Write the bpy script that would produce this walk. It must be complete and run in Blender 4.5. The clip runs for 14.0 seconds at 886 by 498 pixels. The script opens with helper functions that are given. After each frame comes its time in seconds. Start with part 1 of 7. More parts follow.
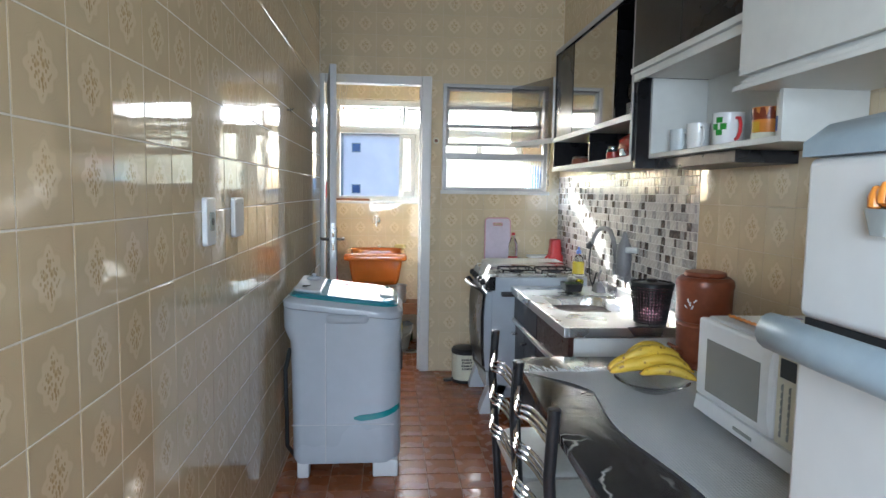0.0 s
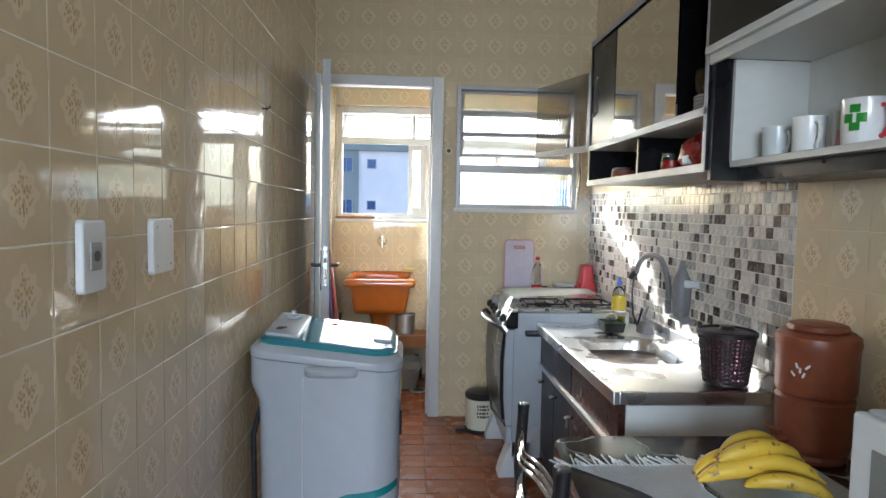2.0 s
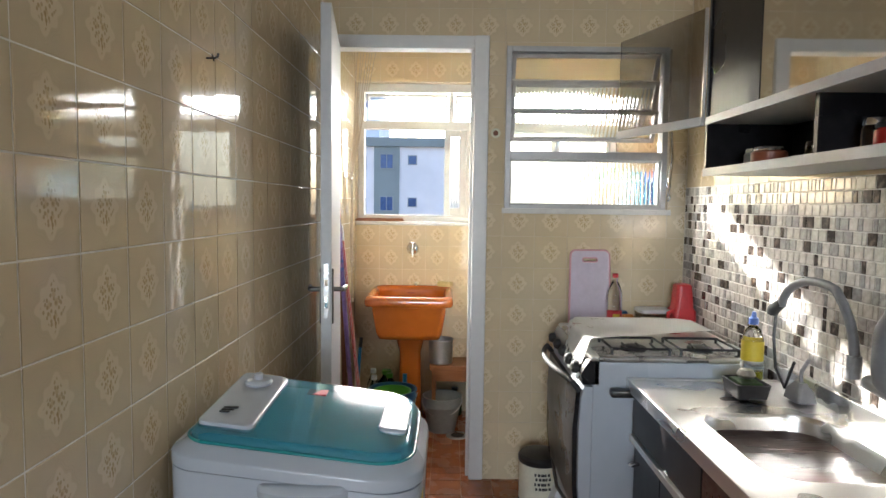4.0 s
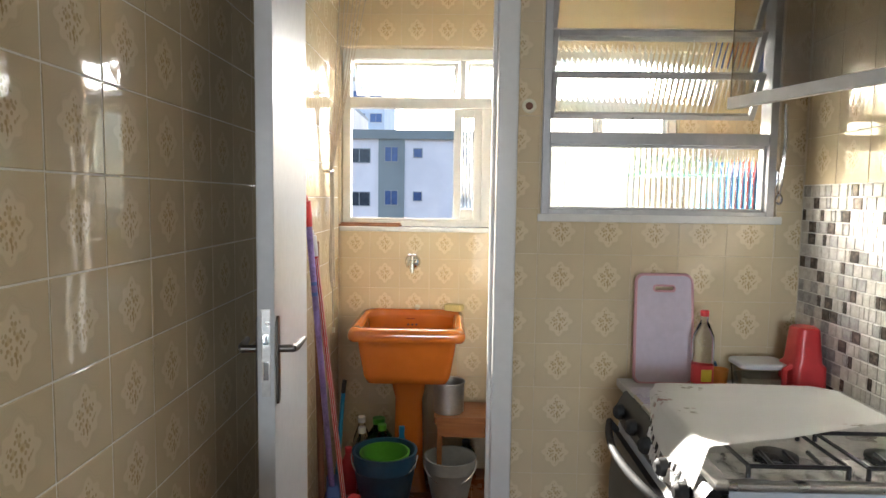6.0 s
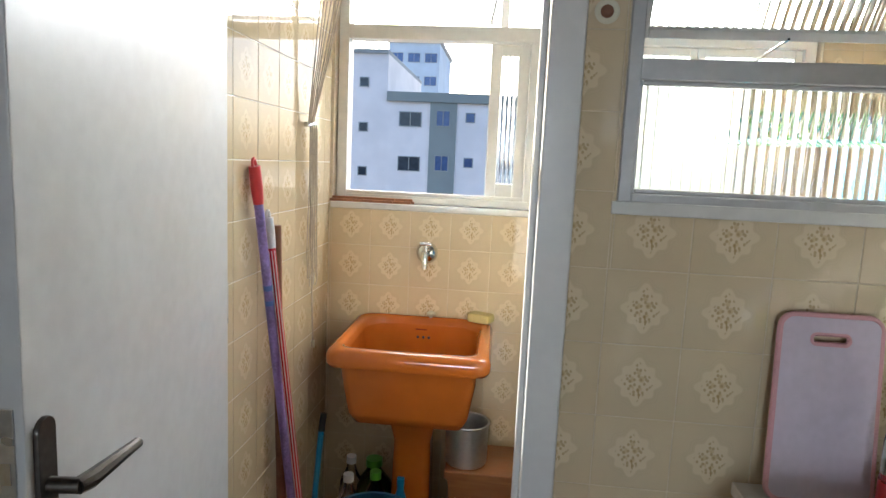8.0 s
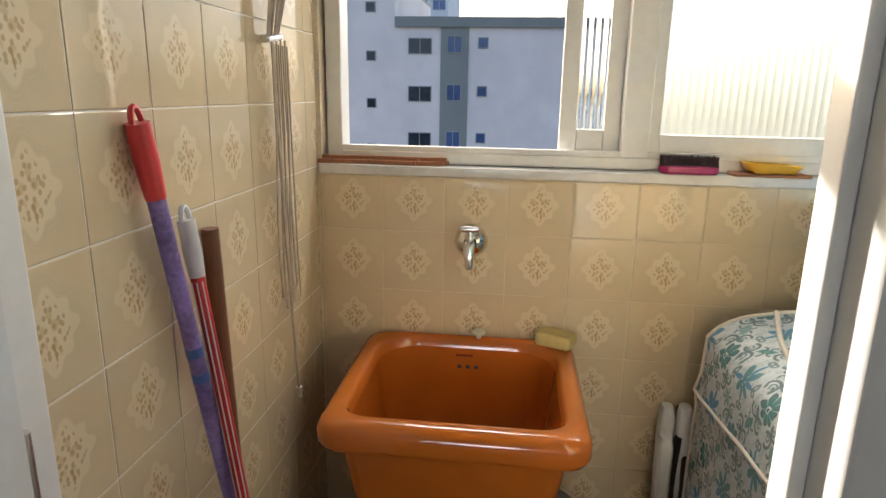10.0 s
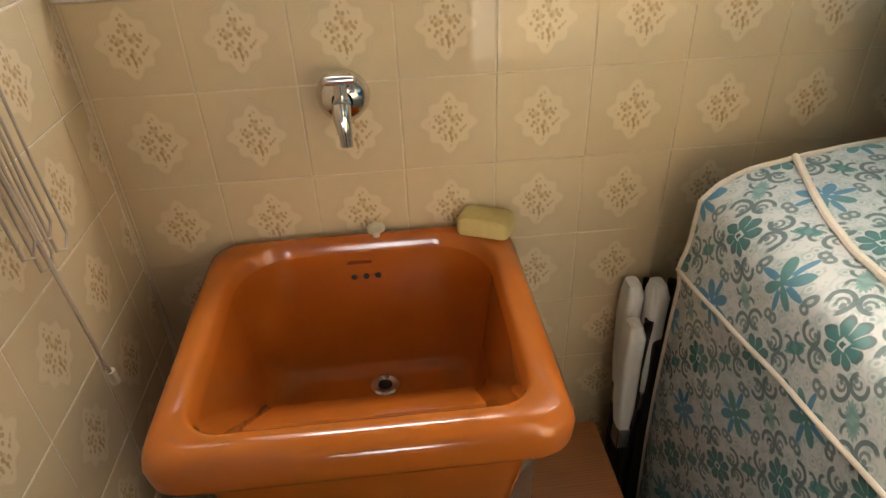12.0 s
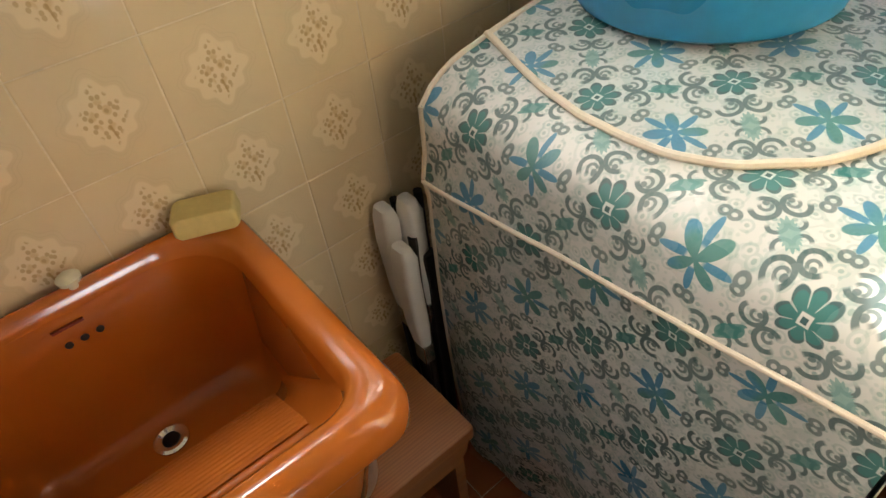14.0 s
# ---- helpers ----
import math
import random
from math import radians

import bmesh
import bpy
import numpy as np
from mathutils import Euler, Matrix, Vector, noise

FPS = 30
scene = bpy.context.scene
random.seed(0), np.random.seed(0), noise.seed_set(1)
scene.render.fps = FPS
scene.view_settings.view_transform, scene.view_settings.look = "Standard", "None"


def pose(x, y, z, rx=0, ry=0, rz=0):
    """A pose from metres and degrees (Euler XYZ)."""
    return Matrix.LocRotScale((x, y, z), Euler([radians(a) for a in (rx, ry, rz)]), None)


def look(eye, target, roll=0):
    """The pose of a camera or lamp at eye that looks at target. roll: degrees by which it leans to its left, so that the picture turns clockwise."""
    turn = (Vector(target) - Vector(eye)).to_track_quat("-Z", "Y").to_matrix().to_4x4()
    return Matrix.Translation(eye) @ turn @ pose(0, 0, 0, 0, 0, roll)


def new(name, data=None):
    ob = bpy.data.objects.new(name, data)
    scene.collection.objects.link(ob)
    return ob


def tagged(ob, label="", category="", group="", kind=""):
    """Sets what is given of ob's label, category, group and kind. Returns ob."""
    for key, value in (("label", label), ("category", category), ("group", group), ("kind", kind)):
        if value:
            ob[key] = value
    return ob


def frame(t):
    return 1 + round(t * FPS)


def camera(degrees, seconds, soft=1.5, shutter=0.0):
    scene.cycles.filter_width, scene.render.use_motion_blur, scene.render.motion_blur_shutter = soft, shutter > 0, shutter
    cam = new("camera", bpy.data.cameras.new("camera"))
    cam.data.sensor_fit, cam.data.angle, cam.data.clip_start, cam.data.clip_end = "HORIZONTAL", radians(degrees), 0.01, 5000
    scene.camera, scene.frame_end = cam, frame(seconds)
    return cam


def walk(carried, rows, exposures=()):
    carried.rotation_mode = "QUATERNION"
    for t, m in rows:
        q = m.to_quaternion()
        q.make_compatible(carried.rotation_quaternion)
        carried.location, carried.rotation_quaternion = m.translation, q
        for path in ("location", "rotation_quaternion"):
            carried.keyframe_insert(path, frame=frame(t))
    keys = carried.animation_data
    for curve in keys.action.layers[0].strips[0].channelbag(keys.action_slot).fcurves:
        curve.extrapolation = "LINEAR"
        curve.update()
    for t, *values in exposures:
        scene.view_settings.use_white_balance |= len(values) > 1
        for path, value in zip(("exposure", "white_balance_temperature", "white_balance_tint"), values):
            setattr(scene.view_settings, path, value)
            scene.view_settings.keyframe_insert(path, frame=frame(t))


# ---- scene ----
cam = camera(70.8, 14.0)
PATH = [
    (0, (0.506, -0.225, 1.348), (0.672, 1.76, 1.168), 0.9),
    (0.5, (0.492, -0.159, 1.344), (0.676, 1.825, 1.182), 0.6),
    (1, (0.532, 0.025, 1.347), (0.719, 2.011, 1.211), 0.6),
    (1.5, (0.579, 0.199, 1.352), (0.74, 2.188, 1.226), 1.0),
    (2, (0.576, 0.394, 1.356), (0.69, 2.386, 1.228), 1.1),
    (2.5, (0.556, 0.617, 1.374), (0.628, 2.612, 1.244), 0.7),
    (3, (0.582, 0.861, 1.37), (0.625, 2.856, 1.238), 0.3),
    (3.5, (0.619, 1.104, 1.382), (0.62, 3.1, 1.247), 0.6),
    (3.7, (0.617, 1.2, 1.377), (0.605, 3.195, 1.239), 0.7),
    (5.8, (0.594, 2.166, 1.396), (0.557, 4.16, 1.247), 0.8),
    (6, (0.588, 2.261, 1.413), (0.549, 4.254, 1.251), 0.8),
    (6.5, (0.601, 2.467, 1.414), (0.566, 4.459, 1.234), 0.2),
    (7, (0.656, 2.691, 1.419), (0.617, 4.68, 1.209), 0.8),
    (7.5, (0.694, 2.879, 1.414), (0.572, 4.861, 1.173), 2.5),
    (8, (0.66, 3.124, 1.424), (0.465, 5.095, 1.152), 2.6),
    (8.2, (0.64, 3.216, 1.433), (0.422, 5.183, 1.147), 2.6),
    (10.3, (0.458, 4.045, 1.438), (0.241, 5.945, 0.854), 0.6),
    (10.5, (0.447, 4.101, 1.435), (0.27, 5.981, 0.777), 0.1),
    (11, (0.437, 4.258, 1.42), (0.306, 6.088, 0.624), -0.9),
    (11.5, (0.448, 4.4, 1.402), (0.377, 6.158, 0.451), -1.4),
    (12, (0.442, 4.492, 1.405), (0.572, 6.163, 0.314), -2.4),
    (12.5, (0.435, 4.572, 1.411), (0.792, 6.122, 0.199), -4.8),
    (13, (0.453, 4.602, 1.412), (1.036, 6.048, 0.159), -5.9),
    (13.5, (0.458, 4.632, 1.403), (1.177, 5.959, 0.092), -7.6),
    (14, (0.455, 4.638, 1.398), (1.286, 5.831, 0.024), -7.1),
]
EXPOSURE = [(0.0, 2.53, 5550, 8), (1.5, 2.53, 5600, 8), (3.0, 2.5, 5900, 10), (6.0, 2.38, 6250, 11), (8.0, 2.08, 5950, 9), (10.3, 1.45, 6600, 11), (12.0, 1.56, 6900, 13), (14.0, 1.52, 6950, 13)]
walk(cam, [(t, look(eye, target, roll)) for t, eye, target, roll in PATH], EXPOSURE)

# ---- world, sun and lights ----
SUN_WAY = Vector((0.50, -1.0, -0.458)).normalized()
world = bpy.data.worlds.new("sky")
scene.world = world
world.use_nodes = True
_wn = world.node_tree
_sky = _wn.nodes.new("ShaderNodeTexSky")
_sky.sky_type = "NISHITA"
_sky.sun_disc = False
_sky.sun_elevation = math.asin(-SUN_WAY.z)
_sky.sun_rotation = math.atan2(-SUN_WAY.x, -SUN_WAY.y)
_sky.air_density, _sky.dust_density, _sky.ozone_density = 0.7, 4.0, 0.4
_wn.links.new(_sky.outputs[0], _wn.nodes["Background"].inputs["Color"])
_wn.nodes["Background"].inputs["Strength"].default_value = 0.15

sun_data = bpy.data.lights.new("sun", "SUN")
sun_data.energy, sun_data.angle, sun_data.color = 4.5, radians(0.6), (1.0, 0.93, 0.82)
sun = new("sun", sun_data)
sun.matrix_world = look((-6, 18, 9), Vector((-6, 18, 9)) + SUN_WAY)

# unseen fill lamp added behind the camera, brightens the near kitchen and table
rear_fill = bpy.data.lights.new("rear_fill_light", "AREA")
rear_fill.shape, rear_fill.size, rear_fill.size_y, rear_fill.energy, rear_fill.color = "RECTANGLE", 1.5, 1.05, 15, (0.86, 0.94, 1.0)
rear_fill.spread = radians(135)
rear_fill_ob = new("rear_fill_light", rear_fill)
rear_fill_ob.matrix_world = look((-0.08, -1.74, 1.55), (0.50, 1.2, 0.75))

# extra lamp added outside the laundry window's upper row, boosts the sky light inside
top_fill = bpy.data.lights.new("upper_window_fill", "AREA")
top_fill.shape, top_fill.size, top_fill.size_y, top_fill.energy, top_fill.color = "RECTANGLE", 1.6, 0.16, 3.4, (1.0, 0.97, 0.93)
top_fill.spread = radians(105)
top_ob = new("upper_window_fill", top_fill)
top_ob.matrix_world = look((0.85, 5.62, 2.03), (0.72, 4.9, 1.38))


# ---- materials ----
class Tree:
    """A short way to write a node material."""

    def __init__(self, name, rough=0.5, metal=0.0, spec=0.5):
        self.m = bpy.data.materials.new(name)
        self.m.use_nodes = True
        self.t = self.m.node_tree
        self.b = self.t.nodes["Principled BSDF"]
        self.b.inputs["Roughness"].default_value = rough
        self.b.inputs["Metallic"].default_value = metal
        self.b.inputs["Specular IOR Level"].default_value = spec

    def link(self, a, b):
        self.t.links.new(a, b)

    def put(self, sock, v):
        if isinstance(v, bpy.types.NodeSocket):
            self.link(v, sock)
        elif isinstance(v, (tuple, list)) and len(v) == 3 and sock.type == "RGBA":
            sock.default_value = (*v, 1)
        else:
            sock.default_value = v

    def coord(self, kind="Object"):
        return self.t.nodes.new("ShaderNodeTexCoord").outputs[kind]

    def f(self, op, a, b=0.0, c=0.0):
        n = self.t.nodes.new("ShaderNodeMath")
        n.operation = op
        for i, v in enumerate((a, b, c)):
            self.put(n.inputs[i], v)
        return n.outputs[0]

    def step(self, v, a, b, x=0.0, y=1.0):
        n = self.t.nodes.new("ShaderNodeMapRange")
        n.interpolation_type = "SMOOTHSTEP"
        for i, w in enumerate((v, a, b, x, y)):
            self.put(n.inputs[i], w)
        return n.outputs[0]

    def xyz(self, v):
        n = self.t.nodes.new("ShaderNodeSeparateXYZ")
        self.link(v, n.inputs[0])
        return n.outputs[0], n.outputs[1], n.outputs[2]

    def vec(self, x, y, z=0.0):
        n = self.t.nodes.new("ShaderNodeCombineXYZ")
        for i, v in enumerate((x, y, z)):
            self.put(n.inputs[i], v)
        return n.outputs[0]

    def scale(self, v, s):
        n = self.t.nodes.new("ShaderNodeMapping")
        self.link(v, n.inputs[0])
        n.inputs["Scale"].default_value = s if isinstance(s, tuple) else (s, s, s)
        return n.outputs[0]

    def noise(self, scale, v=None, detail=3.0, rough=0.5, out=0):
        n = self.t.nodes.new("ShaderNodeTexNoise")
        n.inputs["Scale"].default_value, n.inputs["Detail"].default_value = scale, detail
        n.inputs["Roughness"].default_value = rough
        self.link(v if v is not None else self.coord(), n.inputs["Vector"])
        return n.outputs[out]

    def cells(self, scale, v=None, feature="F1", out="Distance", rand=1.0, flat=False):
        n = self.t.nodes.new("ShaderNodeTexVoronoi")
        if flat:
            n.voronoi_dimensions = "2D"
        n.feature = feature
        n.inputs["Scale"].default_value, n.inputs["Randomness"].default_value = scale, rand
        self.link(v if v is not None else self.coord(), n.inputs["Vector"])
        return n.outputs[out]

    def wave(self, scale, v=None, distort=0.0, axis="X", kind="BANDS"):
        n = self.t.nodes.new("ShaderNodeTexWave")
        n.wave_type = kind
        if kind == "BANDS":
            n.bands_direction = axis
        n.inputs["Scale"].default_value, n.inputs["Distortion"].default_value = scale, distort
        self.link(v if v is not None else self.coord(), n.inputs["Vector"])
        return n.outputs[1]

    def mix(self, k, a, b, mode="MIX"):
        n = self.t.nodes.new("ShaderNodeMix")
        n.data_type, n.blend_type = "RGBA", mode
        self.put(n.inputs[0], k)
        self.put(n.inputs[6], a)
        self.put(n.inputs[7], b)
        return n.outputs[2]

    def rand(self):
        return self.t.nodes.new("ShaderNodeObjectInfo").outputs["Random"]

    def island(self):
        return self.t.nodes.new("ShaderNodeNewGeometry").outputs["Random Per Island"]

    def bump(self, h, strength=0.3, dist=0.002):
        n = self.t.nodes.new("ShaderNodeBump")
        n.inputs["Strength"].default_value, n.inputs["Distance"].default_value = strength, dist
        self.link(h, n.inputs["Height"])
        self.link(n.outputs[0], self.b.inputs["Normal"])

    def done(self, color=None, rough=None):
        if color is not None:
            self.put(self.b.inputs["Base Color"], color)
        if rough is not None:
            self.put(self.b.inputs["Roughness"], rough)
        return self.m


def plain(name, color, rough=0.5, metal=0.0, spec=0.5, grain=0.05, scale=30.0, relief=0.0, wear=0.5, coat=0.0):
    """A painted, moulded or metal surface with faint blotches, uneven gloss and fine relief."""
    t = Tree(name, rough, metal, spec)
    c = t.coord()
    big = t.noise(scale * 0.18, c, 3)
    fine = t.noise(scale * 2.2, c, 4)
    k = t.f("ADD", t.f("MULTIPLY", big, 0.6), t.f("MULTIPLY", fine, 0.4))
    lo = tuple(max(0.0, v * (1 - grain * 1.6)) for v in color)
    hi = tuple(min(1.0, v * (1 + grain * 1.2)) for v in color)
    col = t.mix(t.step(k, 0.3, 0.7), lo, hi)
    if coat:
        t.b.inputs["Coat Weight"].default_value = coat
        t.b.inputs["Coat Roughness"].default_value = 0.08
    if relief:
        t.bump(fine, relief, 0.001)
    r = t.step(big, 0.25, 0.75, max(0.02, rough - 0.12 * wear * (1 if rough > .12 else .3)), min(1.0, rough + 0.14 * wear * (1 if rough > .12 else .4)))
    return t.done(col, r)


def tile_motif(name, ground=(0.685, 0.565, 0.375), medal=(0.735, 0.62, 0.43), mark=(0.40, 0.27, 0.12), bloom=(0.54, 0.385, 0.185), each=None):
    """Glazed tile with a wavy medallion and a small bouquet; one tile per unit of the map."""
    t = Tree(name, 0.09, 0, 0.5)
    u, v, _ = t.xyz(t.coord("UV"))
    px, py = t.f("SUBTRACT", u, 0.5), t.f("SUBTRACT", v, 0.5)
    ax, ay = t.f("ABSOLUTE", px), t.f("ABSOLUTE", py)
    ang = t.f("ARCTAN2", py, px)
    r = t.f("SQRT", t.f("ADD", t.f("MULTIPLY", t.f("MULTIPLY", px, 1.12), t.f("MULTIPLY", px, 1.12)), t.f("MULTIPLY", py, py)))
    barb = t.f("ADD", t.f("MULTIPLY", t.f("COSINE", t.f("MULTIPLY", ang, 4.0)), 0.022), t.f("MULTIPLY", t.f("COSINE", t.f("MULTIPLY", ang, 8.0)), 0.030))
    d = t.f("SUBTRACT", t.f("SUBTRACT", r, barb), 0.285)
    inner = t.step(d, -0.016, 0.012, 1, 0)
    ring = t.f("MULTIPLY", t.step(d, 0.026, 0.034), t.step(d, 0.036, 0.044, 1, 0))
    ring2 = t.f("MULTIPLY", t.step(d, 0.066, 0.074), t.step(d, 0.076, 0.084, 1, 0))
    # flowers in an upright ellipse, leaves fanned round them, and a stem
    e = t.f("ADD", t.f("DIVIDE", ax, 0.195), t.f("DIVIDE", ay, 0.26))
    uv = t.vec(t.f("MULTIPLY", px, 1.0), t.f("MULTIPLY", py, 0.8))
    dots = t.cells(17.0, uv, rand=0.75, flat=True)
    leaf = t.step(dots, 0.22, 0.38, 1, 0)
    flower = t.step(t.cells(9.5, uv, rand=0.5, flat=True), 0.26, 0.42, 1, 0)
    inside = t.step(e, 0.55, 0.8, 1, 0)
    halo = t.f("MULTIPLY", t.step(e, 0.15, 0.3), t.step(e, 1.0, 1.2, 1, 0))
    stem = t.f("MULTIPLY", t.step(t.f("ABSOLUTE", t.f("ADD", px, t.f("MULTIPLY", py, 0.12))), 0.006, 0.013, 1, 0), t.f("MULTIPLY", t.step(py, -0.235, -0.215), t.step(py, -0.10, -0.08, 1, 0)))
    g = t.noise(7.0, t.coord(), 3)
    n = t.rand() if each is None else t.island()
    base = t.mix(t.step(g, 0.3, 0.7), ground, tuple(c * 0.93 for c in ground))
    base = t.mix(t.f("MULTIPLY", n, 0.22), base, tuple(c * 0.86 for c in ground))
    col = t.mix(inner, base, medal)
    col = t.mix(t.f("MULTIPLY", t.f("ADD", ring, ring2), 0.30), col, tuple(c * 0.80 for c in ground))
    col = t.mix(t.f("MULTIPLY", t.f("MULTIPLY", flower, inside), 0.55), col, bloom)
    col = t.mix(t.f("MULTIPLY", t.f("MULTIPLY", leaf, halo), 0.64), col, mark)
    col = t.mix(t.f("MULTIPLY", stem, 0.75), col, mark)
    h = t.noise(4.0, t.coord("Object"), 2)
    t.bump(h, 0.20, 0.004)
    return t.done(col, t.step(t.noise(11.0, t.coord(), 3), 0.3, 0.75, 0.015, 0.06))


M = {}
M["tile"] = tile_motif("glazed_tile")
M["tile_joined"] = tile_motif("glazed_tile_joined", each=1)
M["grout"] = plain("grout", (0.68, 0.59, 0.44), 0.85, grain=0.12, scale=60)
M["grout_pale"] = plain("pale_grout", (0.84, 0.81, 0.74), 0.8, grain=0.08, scale=60)
M["ceiling"] = plain("ceiling_paint", (0.80, 0.78, 0.73), 0.9, grain=0.03, scale=20, relief=0.1)
M["plaster"] = plain("plaster", (0.74, 0.70, 0.62), 0.85, grain=0.04, scale=15, relief=0.15)


def floor_tile():
    t = Tree("terracotta_tile", 0.25)
    c = t.coord("Generated")
    n = t.rand()
    big, fine = t.noise(2.2, t.coord("Object"), 3), t.noise(90, t.coord("Object"), 3)
    col = t.mix(t.f("MULTIPLY", n, 0.7), (0.31, 0.104, 0.038), (0.255, 0.083, 0.031))
    col = t.mix(t.step(fine, 0.5, 0.8, 0, 0.15), col, (0.20, 0.07, 0.03))
    t.bump(t.noise(7, t.coord("Object"), 2), 0.12, 0.002)
    return t.done(col, t.step(t.noise(9, t.coord("Object"), 3), 0.3, 0.7, 0.16, 0.34))


M["floor_tile"] = floor_tile()
M["floor_grout"] = plain("floor_grout", (0.50, 0.33, 0.23), 0.9, grain=0.2, scale=50)


def mosaic():
    t = Tree("marble_mosaic", 0.12)
    n, _, _ = t.xyz(t.vec(t.rand(), 0))
    return mosaic_body(t, n)


def mosaic_joined():
    t = Tree("marble_mosaic_joined", 0.12)
    return mosaic_body(t, t.island())


def mosaic_body(t, n):
    c = t.coord()
    vein = t.noise(55, c, 5, 0.6)
    light = t.mix(t.step(vein, 0.35, 0.65), (0.56, 0.52, 0.47), (0.70, 0.67, 0.62))
    mid = t.mix(t.step(vein, 0.35, 0.65), (0.33, 0.31, 0.30), (0.47, 0.45, 0.43))
    dark = t.mix(t.step(vein, 0.4, 0.7), (0.06, 0.048, 0.042), (0.19, 0.15, 0.125))
    col = t.mix(t.step(n, 0.585, 0.59), light, mid)
    col = t.mix(t.step(n, 0.855, 0.86), col, dark)
    t.bump(vein, 0.12, 0.001)
    return t.done(col, t.step(vein, 0.3, 0.7, 0.08, 0.2))


M["mosaic"], M["mosaic_joined"] = mosaic(), mosaic_joined()
M["mosaic_grout"] = plain("mosaic_grout", (0.72, 0.70, 0.66), 0.85, grain=0.06, scale=80)
M["white_paint"] = plain("white_enamel", (0.74, 0.74, 0.73), 0.32, grain=0.03, scale=14, relief=0.05)
M["grey_paint"] = plain("grey_enamel", (0.60, 0.61, 0.62), 0.38, grain=0.05, scale=16, relief=0.05)
M["white_plastic"] = plain("white_plastic", (0.70, 0.72, 0.74), 0.34, grain=0.02, scale=20)
M["white_enamel"] = plain("appliance_white", (0.47, 0.505, 0.55), 0.26, grain=0.03, scale=9)
M["cream_plastic"] = plain("cream_plastic", (0.68, 0.66, 0.56), 0.4, grain=0.04, scale=20)
M["white_board"] = plain("white_melamine", (0.62, 0.62, 0.585), 0.38, grain=0.03, scale=12)
M["black_board"] = plain("black_lacquer", (0.010, 0.009, 0.010), 0.30, spec=0.3, grain=0.3, scale=20)
M["edge_grey"] = plain("grey_edging", (0.38, 0.38, 0.40), 0.4, grain=0.05, scale=30)
M["chrome"] = plain("chrome", (0.70, 0.70, 0.70), 0.08, 1.0, grain=0.05, scale=40)
M["steel"] = plain("aged_steel", (0.56, 0.55, 0.53), 0.3, 1.0, grain=0.12, scale=40)
M["dark_steel"] = plain("tarnished_steel", (0.12, 0.11, 0.098), 0.38, 1.0, grain=0.15, scale=40)
M["alu"] = plain("aluminium", (0.66, 0.66, 0.66), 0.38, 1.0, grain=0.06, scale=30)
M["alu_white"] = plain("white_aluminium", (0.70, 0.69, 0.65), 0.4, 0.0, grain=0.05, scale=18, relief=0.05)
M["alu_grey"] = plain("grey_aluminium", (0.46, 0.46, 0.46), 0.4, 0.3, grain=0.06, scale=18)
M["black_metal"] = plain("black_metal", (0.018, 0.018, 0.02), 0.32, 0.2, grain=0.2, scale=40)
M["black_plastic"] = plain("black_plastic", (0.015, 0.015, 0.016), 0.38, grain=0.2, scale=40)
M["rubber"] = plain("black_rubber", (0.02, 0.02, 0.02), 0.7, grain=0.2, scale=60)
M["pale_seat"] = plain("pale_vinyl", (0.52, 0.52, 0.48), 0.5, grain=0.06, scale=30, relief=0.1)
M["teal_plastic"] = plain("teal_plastic", (0.02, 0.24, 0.25), 0.25, grain=0.05, scale=20)
M["grey_blue"] = plain("grey_blue_plastic", (0.27, 0.33, 0.37), 0.36, grain=0.06, scale=16)
M["fridge_white"] = plain("fridge_enamel", (0.56, 0.56, 0.545), 0.34, grain=0.03, scale=8, relief=0.06)
M["ceramic_orange"] = plain("orange_glazed_ceramic", (0.47, 0.130, 0.018), 0.14, grain=0.06, scale=7, relief=0.03, coat=0.35)
M["terracotta"] = plain("terracotta", (0.24, 0.065, 0.028), 0.42, grain=0.12, scale=18, relief=0.08)
M["pink_board"] = plain("lilac_plastic", (0.60, 0.53, 0.62), 0.4, grain=0.05, scale=24, relief=0.06)
M["pink_edge"] = plain("pink_plastic", (0.62, 0.33, 0.36), 0.4, grain=0.04)
M["red_plastic"] = plain("red_plastic", (0.62, 0.045, 0.05), 0.32, grain=0.06, scale=20)
M["dark_red"] = plain("dark_red_foil", (0.34, 0.02, 0.015), 0.28, grain=0.15, scale=30)
M["red_stripe"] = plain("red_coating", (0.48, 0.025, 0.035), 0.35, grain=0.08)
M["purple"] = plain("purple_coating", (0.26, 0.19, 0.50), 0.42, grain=0.3, scale=60)
M["blue_bucket"] = plain("blue_plastic", (0.015, 0.075, 0.16), 0.36, grain=0.1, scale=18)
M["bright_blue"] = plain("bright_blue_plastic", (0.012, 0.20, 0.42), 0.3, grain=0.08, scale=14)
M["green_plastic"] = plain("green_plastic", (0.09, 0.36, 0.035), 0.38, grain=0.08)
M["sponge"] = plain("worn_sponge", (0.035, 0.075, 0.02), 0.9, grain=0.3, scale=60, relief=0.5)
M["grey_plastic"] = plain("grey_plastic", (0.27, 0.29, 0.28), 0.42, grain=0.08, scale=18)
M["filter_grey"] = plain("warm_grey_plastic", (0.20, 0.20, 0.21), 0.42, grain=0.08)
M["soap"] = plain("yellow_soap", (0.62, 0.52, 0.22), 0.5, grain=0.06, scale=50, relief=0.15)
M["cord"] = plain("braided_cord", (0.50, 0.44, 0.36), 0.8, grain=0.1, scale=200, relief=0.3)
M["piping"] = plain("cream_piping", (0.66, 0.60, 0.52), 0.7, grain=0.05, scale=90, relief=0.2)
M["magenta"] = plain("magenta_plastic", (0.42, 0.015, 0.14), 0.36, grain=0.06)
